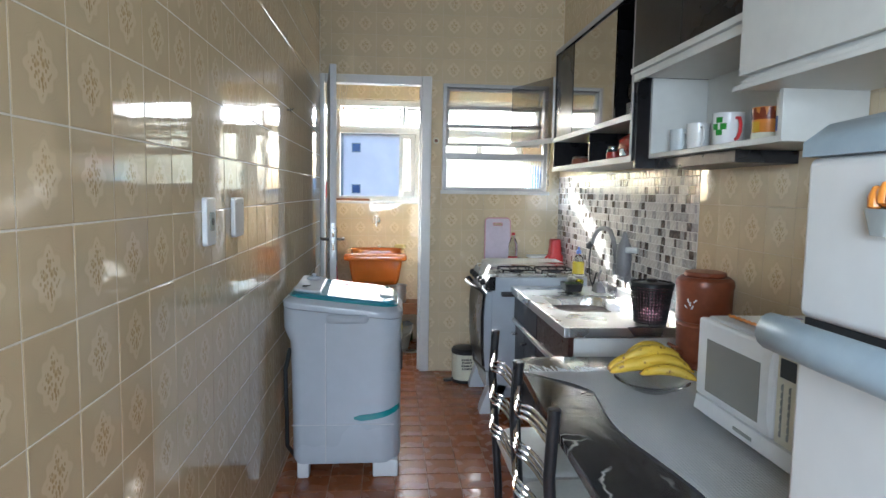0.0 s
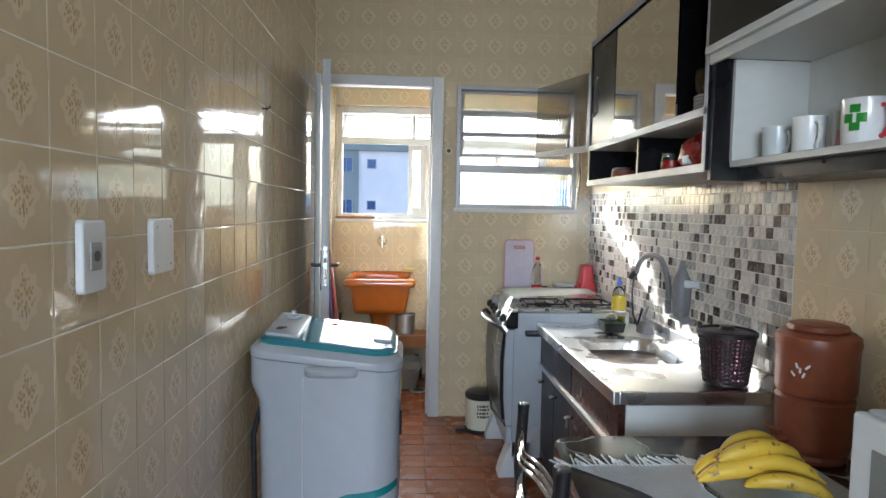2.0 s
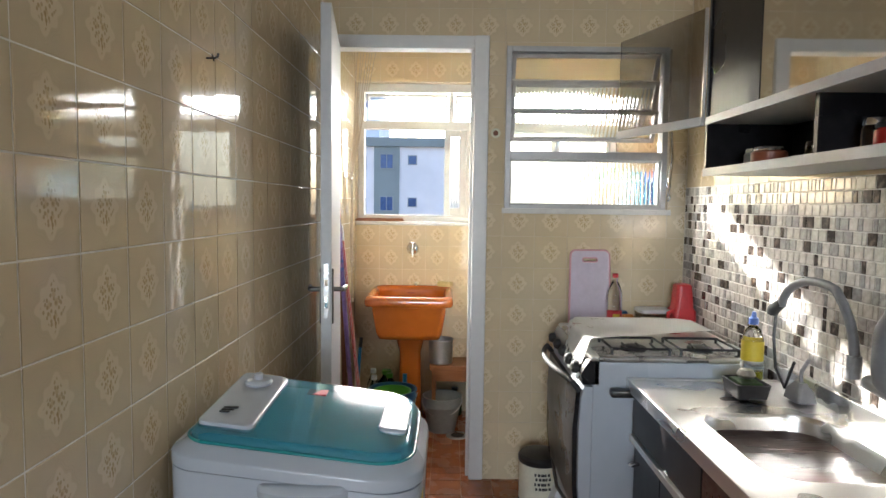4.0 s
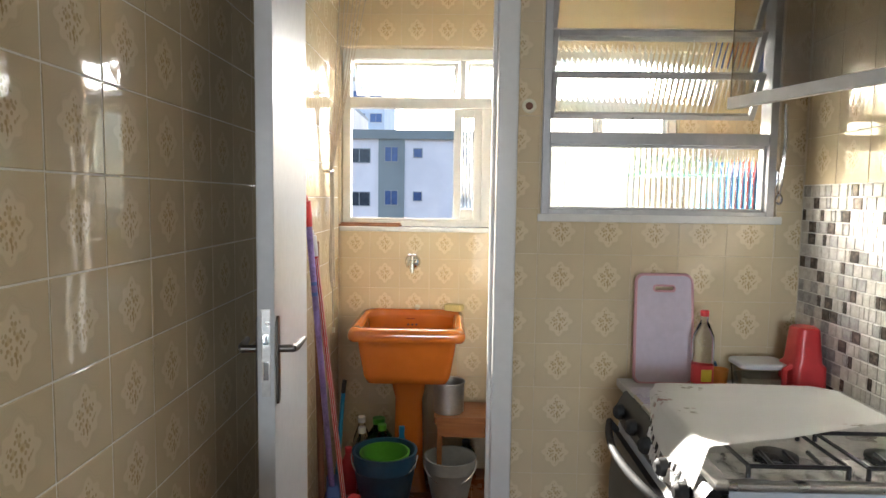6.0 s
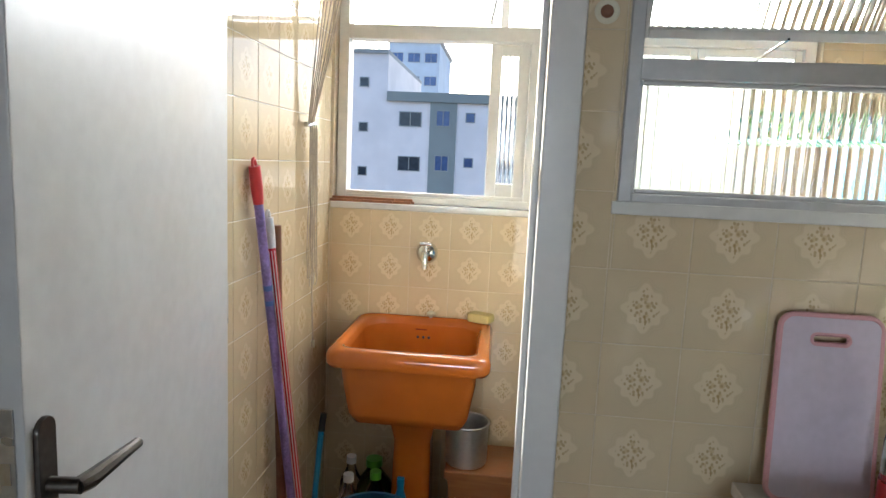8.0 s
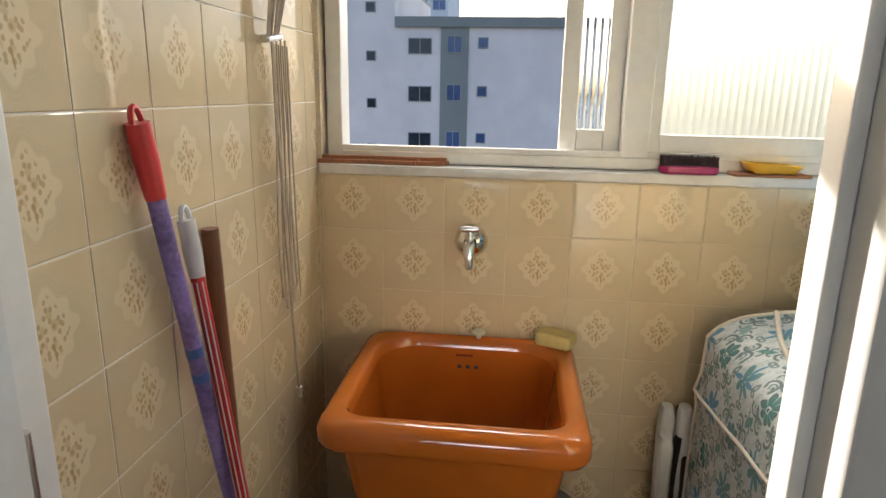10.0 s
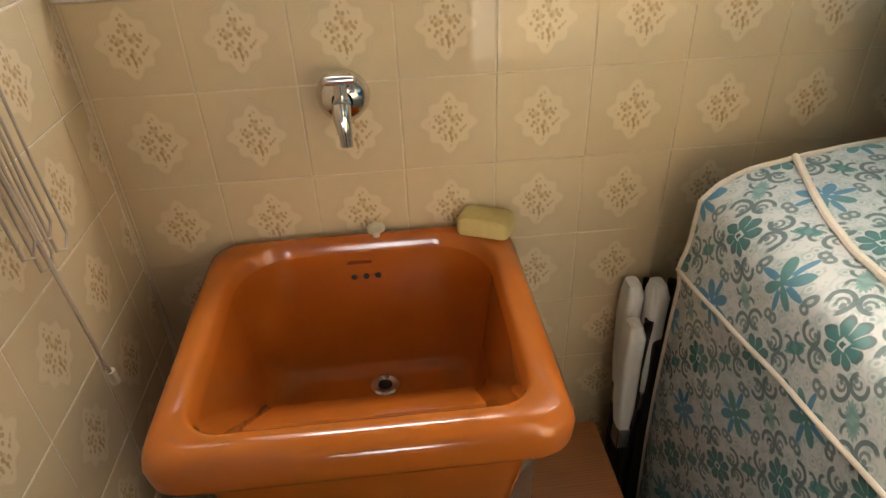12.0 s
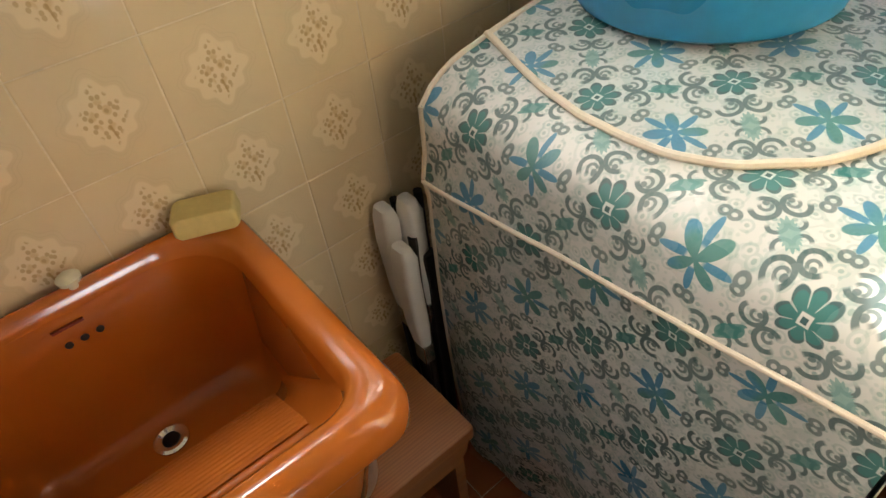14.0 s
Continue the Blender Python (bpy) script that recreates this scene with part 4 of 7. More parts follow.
def faucet():
    t = thing("kitchen_faucet", "grey swan-neck wall faucet with a filter cartridge", "faucet", (XR, 2.945, .955))
    part("wall_rose", turned(lathe([(.028, 0), (.028, .008), (.016, .014), (.016, .05)], 20), pose(-.004, 0, -.03, 0, -90)), "filter_grey", t)
    part("valve_body", tube([(-.04, .02, -.03), (-.055, -.10, -.032)], .020, 14), "filter_grey", t)
    part("spout_joint", tube([(-.055, .06, -.03), (-.055, .06, .03)], .018, 14), "filter_grey", t)
    pts = [(-.055, .06, .03)] + [(-.055 - .02 * i / 12, .06 + .17 * (1 - math.cos(math.pi * i / 12)) , .03 + .08 * min(1, i / 4) + .10 * math.sin(math.pi * i / 12)) for i in range(1, 13)]
    part("spout", tube(pts, .013, 14), "filter_grey", t)
    ex, ey, ez = pts[-1]
    part("nozzle", tube([(ex, ey, ez + .01), (ex - .01, ey + .03, ez - .015), (ex - .01, ey + .035, ez - .03)], [.015, .02, .017], 14), "dark_print", t)
    prof = [(0, 0), (.022, .002), (.034, .02), (.038, .06), (.038, .13), (.033, .16), (.018, .19), (.010, .225), (.005, .232), (0, .232)]
    part("filter_cartridge", lathe(prof, 28, (-.075, -.10, -.02)), "filter_grey", t, "grey water filter cartridge")
    part("outlet", tube([(-.075, -.13, .12), (-.03, -.165, .12)], .016, 14), "pale_grey_cup", t)
    part("handle", tube([(-.04, -.14, -.035), (-.06, -.17, -.03)], [.016, .012], 12), "filter_grey", t)
    part("hose", tube([(ex, ey + .03, ez - .02), (ex - .01, ey + .02, ez - .10), (ex - .01, ey + .0, ez - .20), (ex - .01, ey - .06, ez - .25), (ex - .0, ey - .09, ez - .16)], .005, 8), "black_plastic", t)


faucet()


def detergent_bottle():
    t = thing("detergent_bottle", "clear dish soap bottle with yellow liquid, blue cap", "bottle", (1.615, 3.375, .797))
    b = part("bottle", lathe([(0, 0), (.030, .002), (.034, .02), (.034, .15), (.024, .185), (.013, .198), (.013, .208)], 24), "clear", t)
    part("liquid", lathe([(0, .004), (.029, .005), (.030, .05), (0, .05)], 20), "detergent", b)
    part("label", lathe([(.0346, .085), (.0346, .15)], 24), "yellow_label", b)
    part("cap", lathe([(.015, .203), (.015, .222), (.008, .228), (.006, .244), (0, .245)], 16), "blue_print", t, "blue push cap")


detergent_bottle()
sd = thing("sponge_caddy", "black plastic caddy holding a green sponge", "caddy", (1.545, 3.265, .797))
part("tray", loft([[(x, y, z) for x, y in rrect(hx, hy, .012, 3)] for hx, hy, z in ((.045, .055, 0), (.052, .064, .045), (.048, .060, .046), (.042, .052, .008))]), "black_plastic", sd)
part("sponge", cube(-.034, .034, -.045, .045, .01, .048, .006), "sponge", sd)
part("steel_wool", lathe([(0, .085), (.02, .08), (.028, .065), (.022, .055)], 12), "steel", sd)
pl = thing("drain_plug_rag", "grey spout base beside the sink bowl", "fitting", (1.69, 3.22, .797))
part("base", loft([[(x, y, z) for x, y in rrect(hx, hy, .01, 3)] for hx, hy, z in ((.03, .045, 0), (.026, .04, .03), (.012, .02, .055))]), "filter_grey", pl)
part("stem", tube([(0, 0, .05), (-.005, -.01, .09), (0, -.035, .13)], .006, 8), "filter_grey", pl)


def basket():
    t = thing("waste_basket", "dark perforated plastic basket lined with pink film", "basket", (1.640, 2.385, .797))
    t.scale = (.90, .90, .95)
    bm = bmesh.new()
    n, rows = 36, 13
    # staves and hoops leave square holes
    for i in range(n):
        a = 2 * math.pi * i / n
        tube([(.075 * math.cos(a), .075 * math.sin(a), .002), (.098 * math.cos(a), .098 * math.sin(a), .175)], .0034, 5, bm)
    for k in range(rows):
        z = .004 + .17 * k / (rows - 1)
        r = .075 + .023 * z / .175
        tube(arc((0, 0, z), r, 0, 360, 36, "xy"), .0036, 5, bm)
    part("mesh_wall", bm, "black_plastic", t)
    part("base", lathe([(0, 0), (.076, 0), (.078, .006), (0, .006)], 32), "black_plastic", t)
    part("liner", lathe([(0, .008), (.070, .009), (.090, .172)], 32), "pink_bag", t, "thin pink plastic liner")
    part("rim", lathe([(.097, .168), (.106, .170), (.106, .184), (.100, .188), (.095, .184)], 36), "black_plastic", t)
    part("lid", lathe([(.096, .180), (.06, .184), (.03, .190), (.022, .202), (0, .203)], 32), "black_plastic", t)


basket()


# ---- kitchen: stove ----
def stove():
    t = thing("gas_stove", "white enamelled gas stove with black oven glass", "stove", (0, 0, 0))
    x0, x1, y0, y1 = 1.085, 1.70, 3.458, 4.09
    part("body", cube(x0 + .03, x1, y0, y1, .10, .845, .006), "white_enamel", t)
    for y in (y0 + .0, y1 - .10):
        part("leg", loft([[(a, b, z) for a, b in ((x0 + u, y), (x0 + u + w, y), (x0 + u + w, y + .10), (x0 + u, y + .10))] for z, u, w in ((0, -.03, .12), (.05, -.02, .12), (.18, .03, .10))]), "white_plastic", t)
        part("leg", cube(x1 - .12, x1 - .03, y, y + .10, 0, .11, .006), "white_plastic", t)
    d = part("oven_door", loft([[(a, b, z) for a, b in ((x0 - .012 * s, y0 + .004), (x0 + .03, y0 + .004), (x0 + .03, y1 - .004), (x0 - .012 * s, y1 - .004))] for z, s in ((.27, 0), (.40, 1.0), (.60, 1.2), (.72, .6), (.755, 0))]), "white_enamel", t)
    part("glass", loft([[(a, b, z) for a, b in ((x0 - .016 - .012 * s, y0 + .03), (x0 - .002, y0 + .03), (x0 - .002, y1 - .03), (x0 - .016 - .012 * s, y1 - .03))] for z, s in ((.29, 0), (.40, 1.0), (.60, 1.2), (.735, .4))]), "black_board", d, "black oven window glass")
    part("handle", tube([(x0 - .01, y0 + .02, .735)] + [(x0 - .035 - .05 * math.sin(math.pi * i / 12), y0 + .03 + (y1 - y0 - .06) * i / 12, .765 + .012 * math.sin(math.pi * i / 12)) for i in range(13)] + [(x0 - .01, y1 - .02, .735)], .010, 12), "rubber", d, "curved black door handle")
    part("drawer", cube(x0 + .004, x0 + .032, y0 + .006, y1 - .006, .175, .262, .006), "white_enamel", t)
    part("drawer_trim", tube([(x0 + .0, y0 + .01, .27), (x0 - .028, (y0 + y1) / 2, .255), (x0 + .0, y1 - .01, .27)], .007, 8), "black_plastic", t)
    part("control_panel", loft([[(a, b, z) for a, b in ((x0 + u, y0), (x0 + .05, y0), (x0 + .05, y1), (x0 + u, y1))] for z, u in ((.765, -.005), (.80, -.012), (.845, .012), (.856, .03))]), "black_board", t)
    for i in range(5):
        y = y0 + .07 + i * (y1 - y0 - .14) / 4
        part("knob", turned(lathe([(.022, 0), (.020, .018), (.012, .026), (0, .027)], 18), pose(x0 - .008, y, .808, 0, -90)), "rubber", t)
    part("cooktop", cube(x0 + .02, x1, y0 - .004, y1, .846, .862, .005), "steel", t)
    fb = cube(x0 + .05, x1 - .04, y0 + .012, y0 + .13, .863, .866)
    bmesh.ops.subdivide_edges(fb, edges=fb.edges, cuts=10, use_grid_fill=True)
    for v in fb.verts:
        v.co.z += .006 * noise.noise(v.co * 45)
    part("foil_liner", fb, "foil", t, "crumpled foil lining", angle=20)
    for gx in (x0 + .10, x0 + .34):
        bm = tube([(gx, y0 + .03, .885), (gx + .20, y0 + .03, .885), (gx + .20, y0 + .22, .885), (gx, y0 + .22, .885), (gx, y0 + .03, .885)], .005, 6)
        for k in range(1, 4):
            tube([(gx + .05 * k, y0 + .03, .885), (gx + .05 * k, y0 + .09, .892)], .0045, 6, bm)
        for cx, cy in ((gx, y0 + .03), (gx + .20, y0 + .03), (gx, y0 + .22), (gx + .20, y0 + .22)):
            tube([(cx, cy, .866), (cx, cy, .886)], .005, 6, bm)
        g = part("grate", bm, "black_metal", t)
        part("burner", lathe([(.045, .866), (.045, .874), (.03, .879), (0, .88)], 24, (gx + .10, y0 + .12, 0)), "black_metal", g)


stove()


def stove_cloth():
    """Cotton cover that lies over the back of the stove and hangs down at the front corner with a lace edge."""
    t = thing("stove_cloth", "white embroidered cotton cover with lace edge on stove", "cloth", (0, 0, 0))
    bm = bmesh.new()
    nx, ny = 44, 30
    grid = []
    for j in range(ny + 1):
        row = []
        for i in range(nx + 1):
            u, v = i / nx, j / ny
            x = 1.03 + .60 * u
            front = 3.505 + .21 * max(0, u - .18) + .004 * math.sin(u * 9)
            y = front + (3.995 - .06 * max(0, (u - .8) / .2) ** 2 - .03 * max(0, 1 - u / .2) ** 2 - front) * v
            cut = max(0, .22 - u) * max(0, v - .55) * 1.2
            x += cut
            z = .908 + .004 * noise.noise(Vector((x * 9, y * 9, 1))) + .010 * math.exp(-((v - .0) / .1) ** 2)
            drop = max(0, 1.115 - x)
            if drop > 0:
                z -= drop * 1.15 + .010 * math.sin(y * 38) * min(1, drop * 20)
                x += drop * .55
            back = max(0, y - 3.98)
            z -= back * .6
            row.append(bm.verts.new((x, y, z)))
        grid.append(row)
    for j in range(ny):
        for i in range(nx):
            if i == 0 and j % 2 == 0 and j < 22:
                continue
            bm.faces.new((grid[j][i], grid[j][i + 1], grid[j + 1][i + 1], grid[j + 1][i]))
    bmesh.ops.solidify(bm, geom=list(bm.faces), thickness=.003)
    part("fabric", bm, "embroidered", t, angle=80)
    lace = bmesh.new()
    for j in range(0, 20):
        a, b = grid_point(j / 30), grid_point((j + 1) / 30)
        m = (a + b) / 2
        tube([a, a + Vector((-.004, 0, -.016)), m + Vector((-.006, 0, -.030)), b + Vector((-.004, 0, -.016)), b], .0028, 5, lace)
        tube([m + Vector((0, 0, -.004)), m + Vector((-.005, 0, -.026))], .0026, 5, lace)
    part("lace_edge", lace, "crochet", t)


def grid_point(v):
    front = 3.505
    y = front + (3.965 - front) * v
    x = 1.03 + .22 * max(0, v - .55) * 1.2
    z = .908
    drop = max(0, 1.115 - x)
    z -= drop * 1.15 + .010 * math.sin(y * 38) * min(1, drop * 20)
    return Vector((x + drop * .55, y, z))


stove_cloth()

ms = thing("marble_shelf", "white marble slab shelf set beside the stove", "shelf", (0, 0, 0))
part("slab", cube(1.155, XR - .004, 4.125, YW - .004, .772, .800, .004), "marble_white", ms)
part("support", cube(1.185, 1.215, 4.14, YW - .004, .0, .772, .003), "tile_joined", ms)


def cutting_board():
    t = thing("cutting_board", "lilac plastic cutting board with pink rim, leaning", "cutting board", (1.297, 4.345, .801))
    m = pose(0, 0, 0, 85)
    hw, h = .098, .365
    out = [(x * (1.0 - .05 * (y / h + .5)), y + h / 2) for x, y in rrect(hw, h / 2, .026, 5)]
    hole = [(x, y + h - .045) for x, y in rrect(.036, .011, .0105, 5)]
    bm = bmesh.new()
    for z in (0.0, .009):
        vo, vi = [bm.verts.new((x, y, z)) for x, y in out], [bm.verts.new((x, y, z)) for x, y in hole]
        ee = [bm.edges.new((vo[i], vo[(i + 1) % len(vo)])) for i in range(len(vo))] + [bm.edges.new((vi[i], vi[(i + 1) % len(vi)])) for i in range(len(vi))]
        bmesh.ops.triangle_fill(bm, edges=ee, use_beauty=True)
    part("board", turned(bm, m), "pink_board", t)
    rim = tube([(x, y, .0045) for x, y in out] + [(*out[0], .0045)], .0062, 6)
    part("rim", turned(rim, m), "pink_edge", t, "pink rubber rim")
    part("handle_rim", turned(tube([(x, y, .0045) for x, y in hole] + [(*hole[0], .0045)], .0055, 6), m), "pink_edge", t)


cutting_board()


def oil_bottle():
    t = thing("oil_bottle", "clear bottle one third full of cooking oil", "bottle", (1.395, 4.262, .801))
    b = part("bottle", lathe([(0, 0), (.031, 0), (.034, .008), (.034, .075), (.0325, .085), (.034, .095), (.034, .165), (.031, .185), (.018, .218), (.012, .228), (.012, .250)], 24), "clear", t)
    part("oil", lathe([(0, .003), (.030, .004), (.032, .012), (.032, .078), (0, .078)], 24), "oil", b, "amber cooking oil")
    lab = part("label", lathe([(.0348, .03), (.0348, .09)], 24), "red_plastic", b)
    part("label_patch", cube(-.016, .016, -.0365, -.0335, .04, .078), "yellow_label", lab)
    part("cap", lathe([(.0135, .246), (.0135, .262), (.011, .265), (0, .265)], 20), "red_plastic", t, "red screw cap")


oil_bottle()
tb = thing("food_tub", "clear plastic food tub with a white lid", "tub", (1.588, 4.285, .801))
part("tub", loft([[(x, y, z) for x, y in rrect(hx, hy, .02, 4)] for hx, hy, z in ((.068, .05, 0), (.075, .058, .085), (.072, .055, .085), (.065, .047, .004))]), "clear", tb)
part("contents", loft([[(x, y, z) for x, y in rrect(hx, hy, .02, 4)] for hx, hy, z in ((.06, .044, .006), (.066, .05, .05))]), "cream_label", tb)
part("lid", loft([[(x, y, z) for x, y in rrect(.08 - s, .062 - s, .022, 4)] for z, s in ((.083, 0), (.094, 0), (.099, .006))]), "white_plastic", tb)
oc = thing("small_cup", "small orange plastic cup behind the bottle", "cup", (1.475, 4.315, .801))
part("wall", lathe([(0, .002), (.022, .002), (.028, .06), (.0265, .06), (.021, .005), (0, .005)], 20), "orange_print", oc)
od = thing("small_pot", "small dark green pot beside the tub", "pot", (1.468, 4.37, .801))
part("wall", lathe([(0, 0), (.018, 0), (.02, .06), (.016, .07), (0, .07)], 18), "blue_bucket", od)


def jug():
    t = thing("red_jug", "translucent red plastic jug turned upside down", "jug", (1.700, 4.235, .801))
    t.scale = (.98, 1.0, 1.14)
    loops = []
    for z, hx, hy in ((0, .055, .06), (.09, .053, .058), (.10, .044, .05), (.19, .036, .042), (.196, .03, .036)):
        loops.append([(x, y, z) for x, y in rrect(hx, hy, .022, 4)])
    part("body", loft(loops), "red_plastic", t, angle=50)
    part("handle", tube([(-.05, -.03, .09), (-.075, -.035, .08), (-.075, -.035, .02), (-.05, -.03, .008)], .009, 8), "red_plastic", t)


jug()


def bin_can():
    t = thing("pedal_bin", "cream printed pedal bin with a black lid", "bin", (1.045, 4.155, 0))
    part("base", lathe([(0, 0), (.098, 0), (.10, .012), (.094, .02), (0, .02)], 36), "black_plastic", t)
    b = part("body", lathe([(.090, .018), (.095, .03), (.095, .205), (.093, .21)], 36), "cream_label", t, "cream body with dark lettering bars")
    for k, (z, w) in enumerate(((.165, .08), (.145, .095), (.122, .09), (.10, .07))):
        n = 5
        for i in range(n):
            a0 = radians(-112 + (i * 9) + (k % 2) * 3)
            a1 = a0 + radians(5.5 + 1.5 * ((i * 7 + k * 3) % 3))
            bm = bmesh.new()
            lo = [bm.verts.new((.0957 * math.cos(a0 + (a1 - a0) * j / 3), .0957 * math.sin(a0 + (a1 - a0) * j / 3), z)) for j in range(4)]
            hi = [bm.verts.new((v.co.x, v.co.y, z + .013)) for v in lo]
            for j in range(3):
                bm.faces.new((lo[j], lo[j + 1], hi[j + 1], hi[j]))
            part("lettering", bm, "dark_print", b)
    part("lid", lathe([(.097, .205), (.10, .212), (.10, .228), (.09, .242), (.05, .252), (0, .254)], 36), "black_plastic", t)
    part("pedal", loft([[(x - .13, y - .03, z) for x, y in rrect(.028, .022, .012, 4)] for z in (.006, .016, .022)]), "black_plastic", t)
    part("pedal_arm", tube([(-.11, -.025, .014), (-.08, -.02, .03)], .008, 8), "black_plastic", t)


bin_can()


# ---- kitchen: table and what stands on it ----
def table():
    t = thing("dining_table", "black marble topped table with white veins", "table", (0, 0, 0))
    out = [(1.745, 2.10), (1.05, 2.10)] + [(0.985 + .07 - .07 * math.sin(radians(a)), 2.035 + .065 * math.cos(radians(a))) for a in (20, 45, 70, 90)] + [(0.955, 1.5), (0.935, .72), (1.745, .72)]
    part("tabletop", slab(out[::-1], .694, .722, .006, 3), "black_marble", t)
    part("apron", cube(1.05, 1.70, .80, 1.98, .63, .693, .003), "black_metal", t)
    for x, y in ((1.07, .84), (1.68, .84), (1.07, 1.94), (1.68, 1.94)):
        part("leg", cube(x - .02, x + .02, y - .02, y + .02, 0, .632, .004), "black_metal", t)


table()


def runner():
    t = thing("table_runner", "white crocheted cotton runner with a fringe", "cloth", (0, 0, 0))
    bm = bmesh.new()
    n, k = 60, 18
    g = []
    for j in range(n + 1):
        v = j / n
        y = .76 + 1.13 * v
        left = 1.135 + .02 * math.sin(v * 9) - .17 * max(0, (v - .80) / .2) ** 1.2 + .02 * max(0, .5 - v)
        row = []
        for i in range(k + 1):
            u = i / k
            x = left + (1.60 - left) * u
            row.append(bm.verts.new((x, y, .7265 + .0022 * noise.noise(Vector((x * 14, y * 14, 0))))))
        g.append(row)
    for j in range(n):
        for i in range(k):
            bm.faces.new((g[j][i], g[j][i + 1], g[j + 1][i + 1], g[j + 1][i]))
    bmesh.ops.solidify(bm, geom=list(bm.faces), thickness=-.0035)
    part("fabric", bm, "crochet", t, angle=80)
    fr = bmesh.new()
    rnd = random.Random(4)
    for i in range(56):
        u = i / 55
        x = .965 + .62 * u
        y = 1.885
        dx, dy = rnd.uniform(-.03, .01), rnd.uniform(.03, .075)
        tube([(x, y - .005, .727), (x + dx * .5, y + dy * .5, .7265), (x + dx, y + dy, .7255)], .0026, 5, fr)
    part("fringe", fr, "crochet", t)


runner()


def microwave():
    t = thing("microwave_oven", "white microwave oven with grey window", "microwave", (0, 0, 0))
    x0, x1, y0, y1, z0, z1 = 1.375, 1.72, .955, 1.448, .7305, 1.015
    part("case", cube(x0 + .025, x1, y0, y1, z0 + .012, z1, .010, 3), "white_enamel", t)
    part("base_band", loft([[(a, b, z) for a, b in ((x0 + u, y0), (x0 + .03, y0), (x0 + .03, y1), (x0 + u, y1))] for z, u in ((z0 + .012, .012), (z0 + .02, -.002), (z0 + .058, .004), (z0 + .062, .012))]), "white_plastic", t)
    d = part("door", cube(x0, x0 + .026, y0 + .135, y1 - .002, z0 + .064, z1 - .004, .008, 3), "white_plastic", t)
    part("door_window", cube(x0 - .0015, x0 + .003, y0 + .19, y1 - .055, z0 + .085, z1 - .055, .001), M["mw_glass"], d, "grey tinted mesh window")
    part("door_handle", loft([[(x0 + u, y, z) for u, y in ((-.006 * s, y0 + .142), (.004, y0 + .138), (.004, y0 + .178), (-.006 * s, y0 + .174))] for z, s in ((z0 + .07, .2), (z0 + .12, 1.6), (z1 - .05, 1.6), (z1 - .01, .2))]), "white_plastic", d)
    p = part("control_panel", cube(x0 + .003, x0 + .026, y0 + .004, y0 + .132, z0 + .064, z1 - .004, .005, 2), "cream_plastic", t)
    part("display", cube(x0 + .001, x0 + .005, y0 + .018, y0 + .118, z1 - .066, z1 - .022, .001), "black_plastic", p)
    for r in range(7):
        for c in range(4):
            b = part("button", turned(slab(rrect(.0085, .0048, .004, 2), 0, .002, .0008), pose(x0 + .003, y0 + .026 + c * .027, z1 - .088 - r * .0175, 0, -90, 90)), "grey_plastic", p)
    part("brand_bar", cube(x0 - .0035, x0 - .001, (y0 + y1) / 2 - .04, (y0 + y1) / 2 + .04, z0 + .032, z0 + .04), "grey_plastic", t)
    for fx in (x0 + .06, x1 - .05):
        for fy in (y0 + .05, y1 - .05):
            part("foot", lathe([(0, 0), (.014, 0), (.012, .013), (0, .013)], 12, (fx, fy, z0)), "rubber", t)
    c = thing("microwave_cloth", "white cloth printed with flowers, orange edging", "cloth", (0, 0, 0))
    part("fabric", cube(x0 + .075, x1 - .02, y0 + .02, y1 - .03, z1 + .0012, z1 + .004, .001), M["flower_cloth"], c)
    rope = [(x0 + .073, y0 + .02 + (y1 - y0 - .05) * i / 60, z1 + .005 + .0015 * math.sin(i * 1.9)) for i in range(61)]
    part("edging", tube(rope, .0042, 6), "orange_print", c, "orange crochet edging")
    for i, (x, y) in enumerate(((1.50, 1.09), (1.555, 1.06), (1.60, 1.11))):
        j = thing("spice_jar", "small dark jar with a blue lid", "jar", (x, y, z1 + .0045), group="jars on the microwave")
        part("jar", lathe([(0, 0), (.021, 0), (.022, .006), (.022, .034)], 20), "black_plastic", j)
        part("lid", lathe([(.023, .034), (.0235, .036), (.0235, .048), (.021, .051), (0, .051)], 20), "blue_print", j)


def mw_glass():
    t = Tree("microwave_window", 0.18)
    dots = t.cells(420, t.coord(), rand=0.0)
    return t.done(t.mix(t.step(dots, 0.3, 0.42), (0.16, 0.16, 0.15), (0.30, 0.30, 0.28)), 0.16)


def flower_cloth():
    t = Tree("flower_print_cotton", 0.85)
    c = t.coord()
    k = t.step(t.cells(16, c), 0.20, 0.30, 1, 0)
    col = t.mix(t.step(t.noise(14, c), 0.48, 0.54), (0.10, 0.14, 0.42), (0.50, 0.10, 0.10))
    t.bump(t.noise(240, c, 2), 0.3, 0.001)
    return t.done(t.mix(t.f("MULTIPLY", k, 0.8), (0.70, 0.70, 0.68), col))


M["mw_glass"], M["flower_cloth"] = mw_glass(), flower_cloth()
microwave()


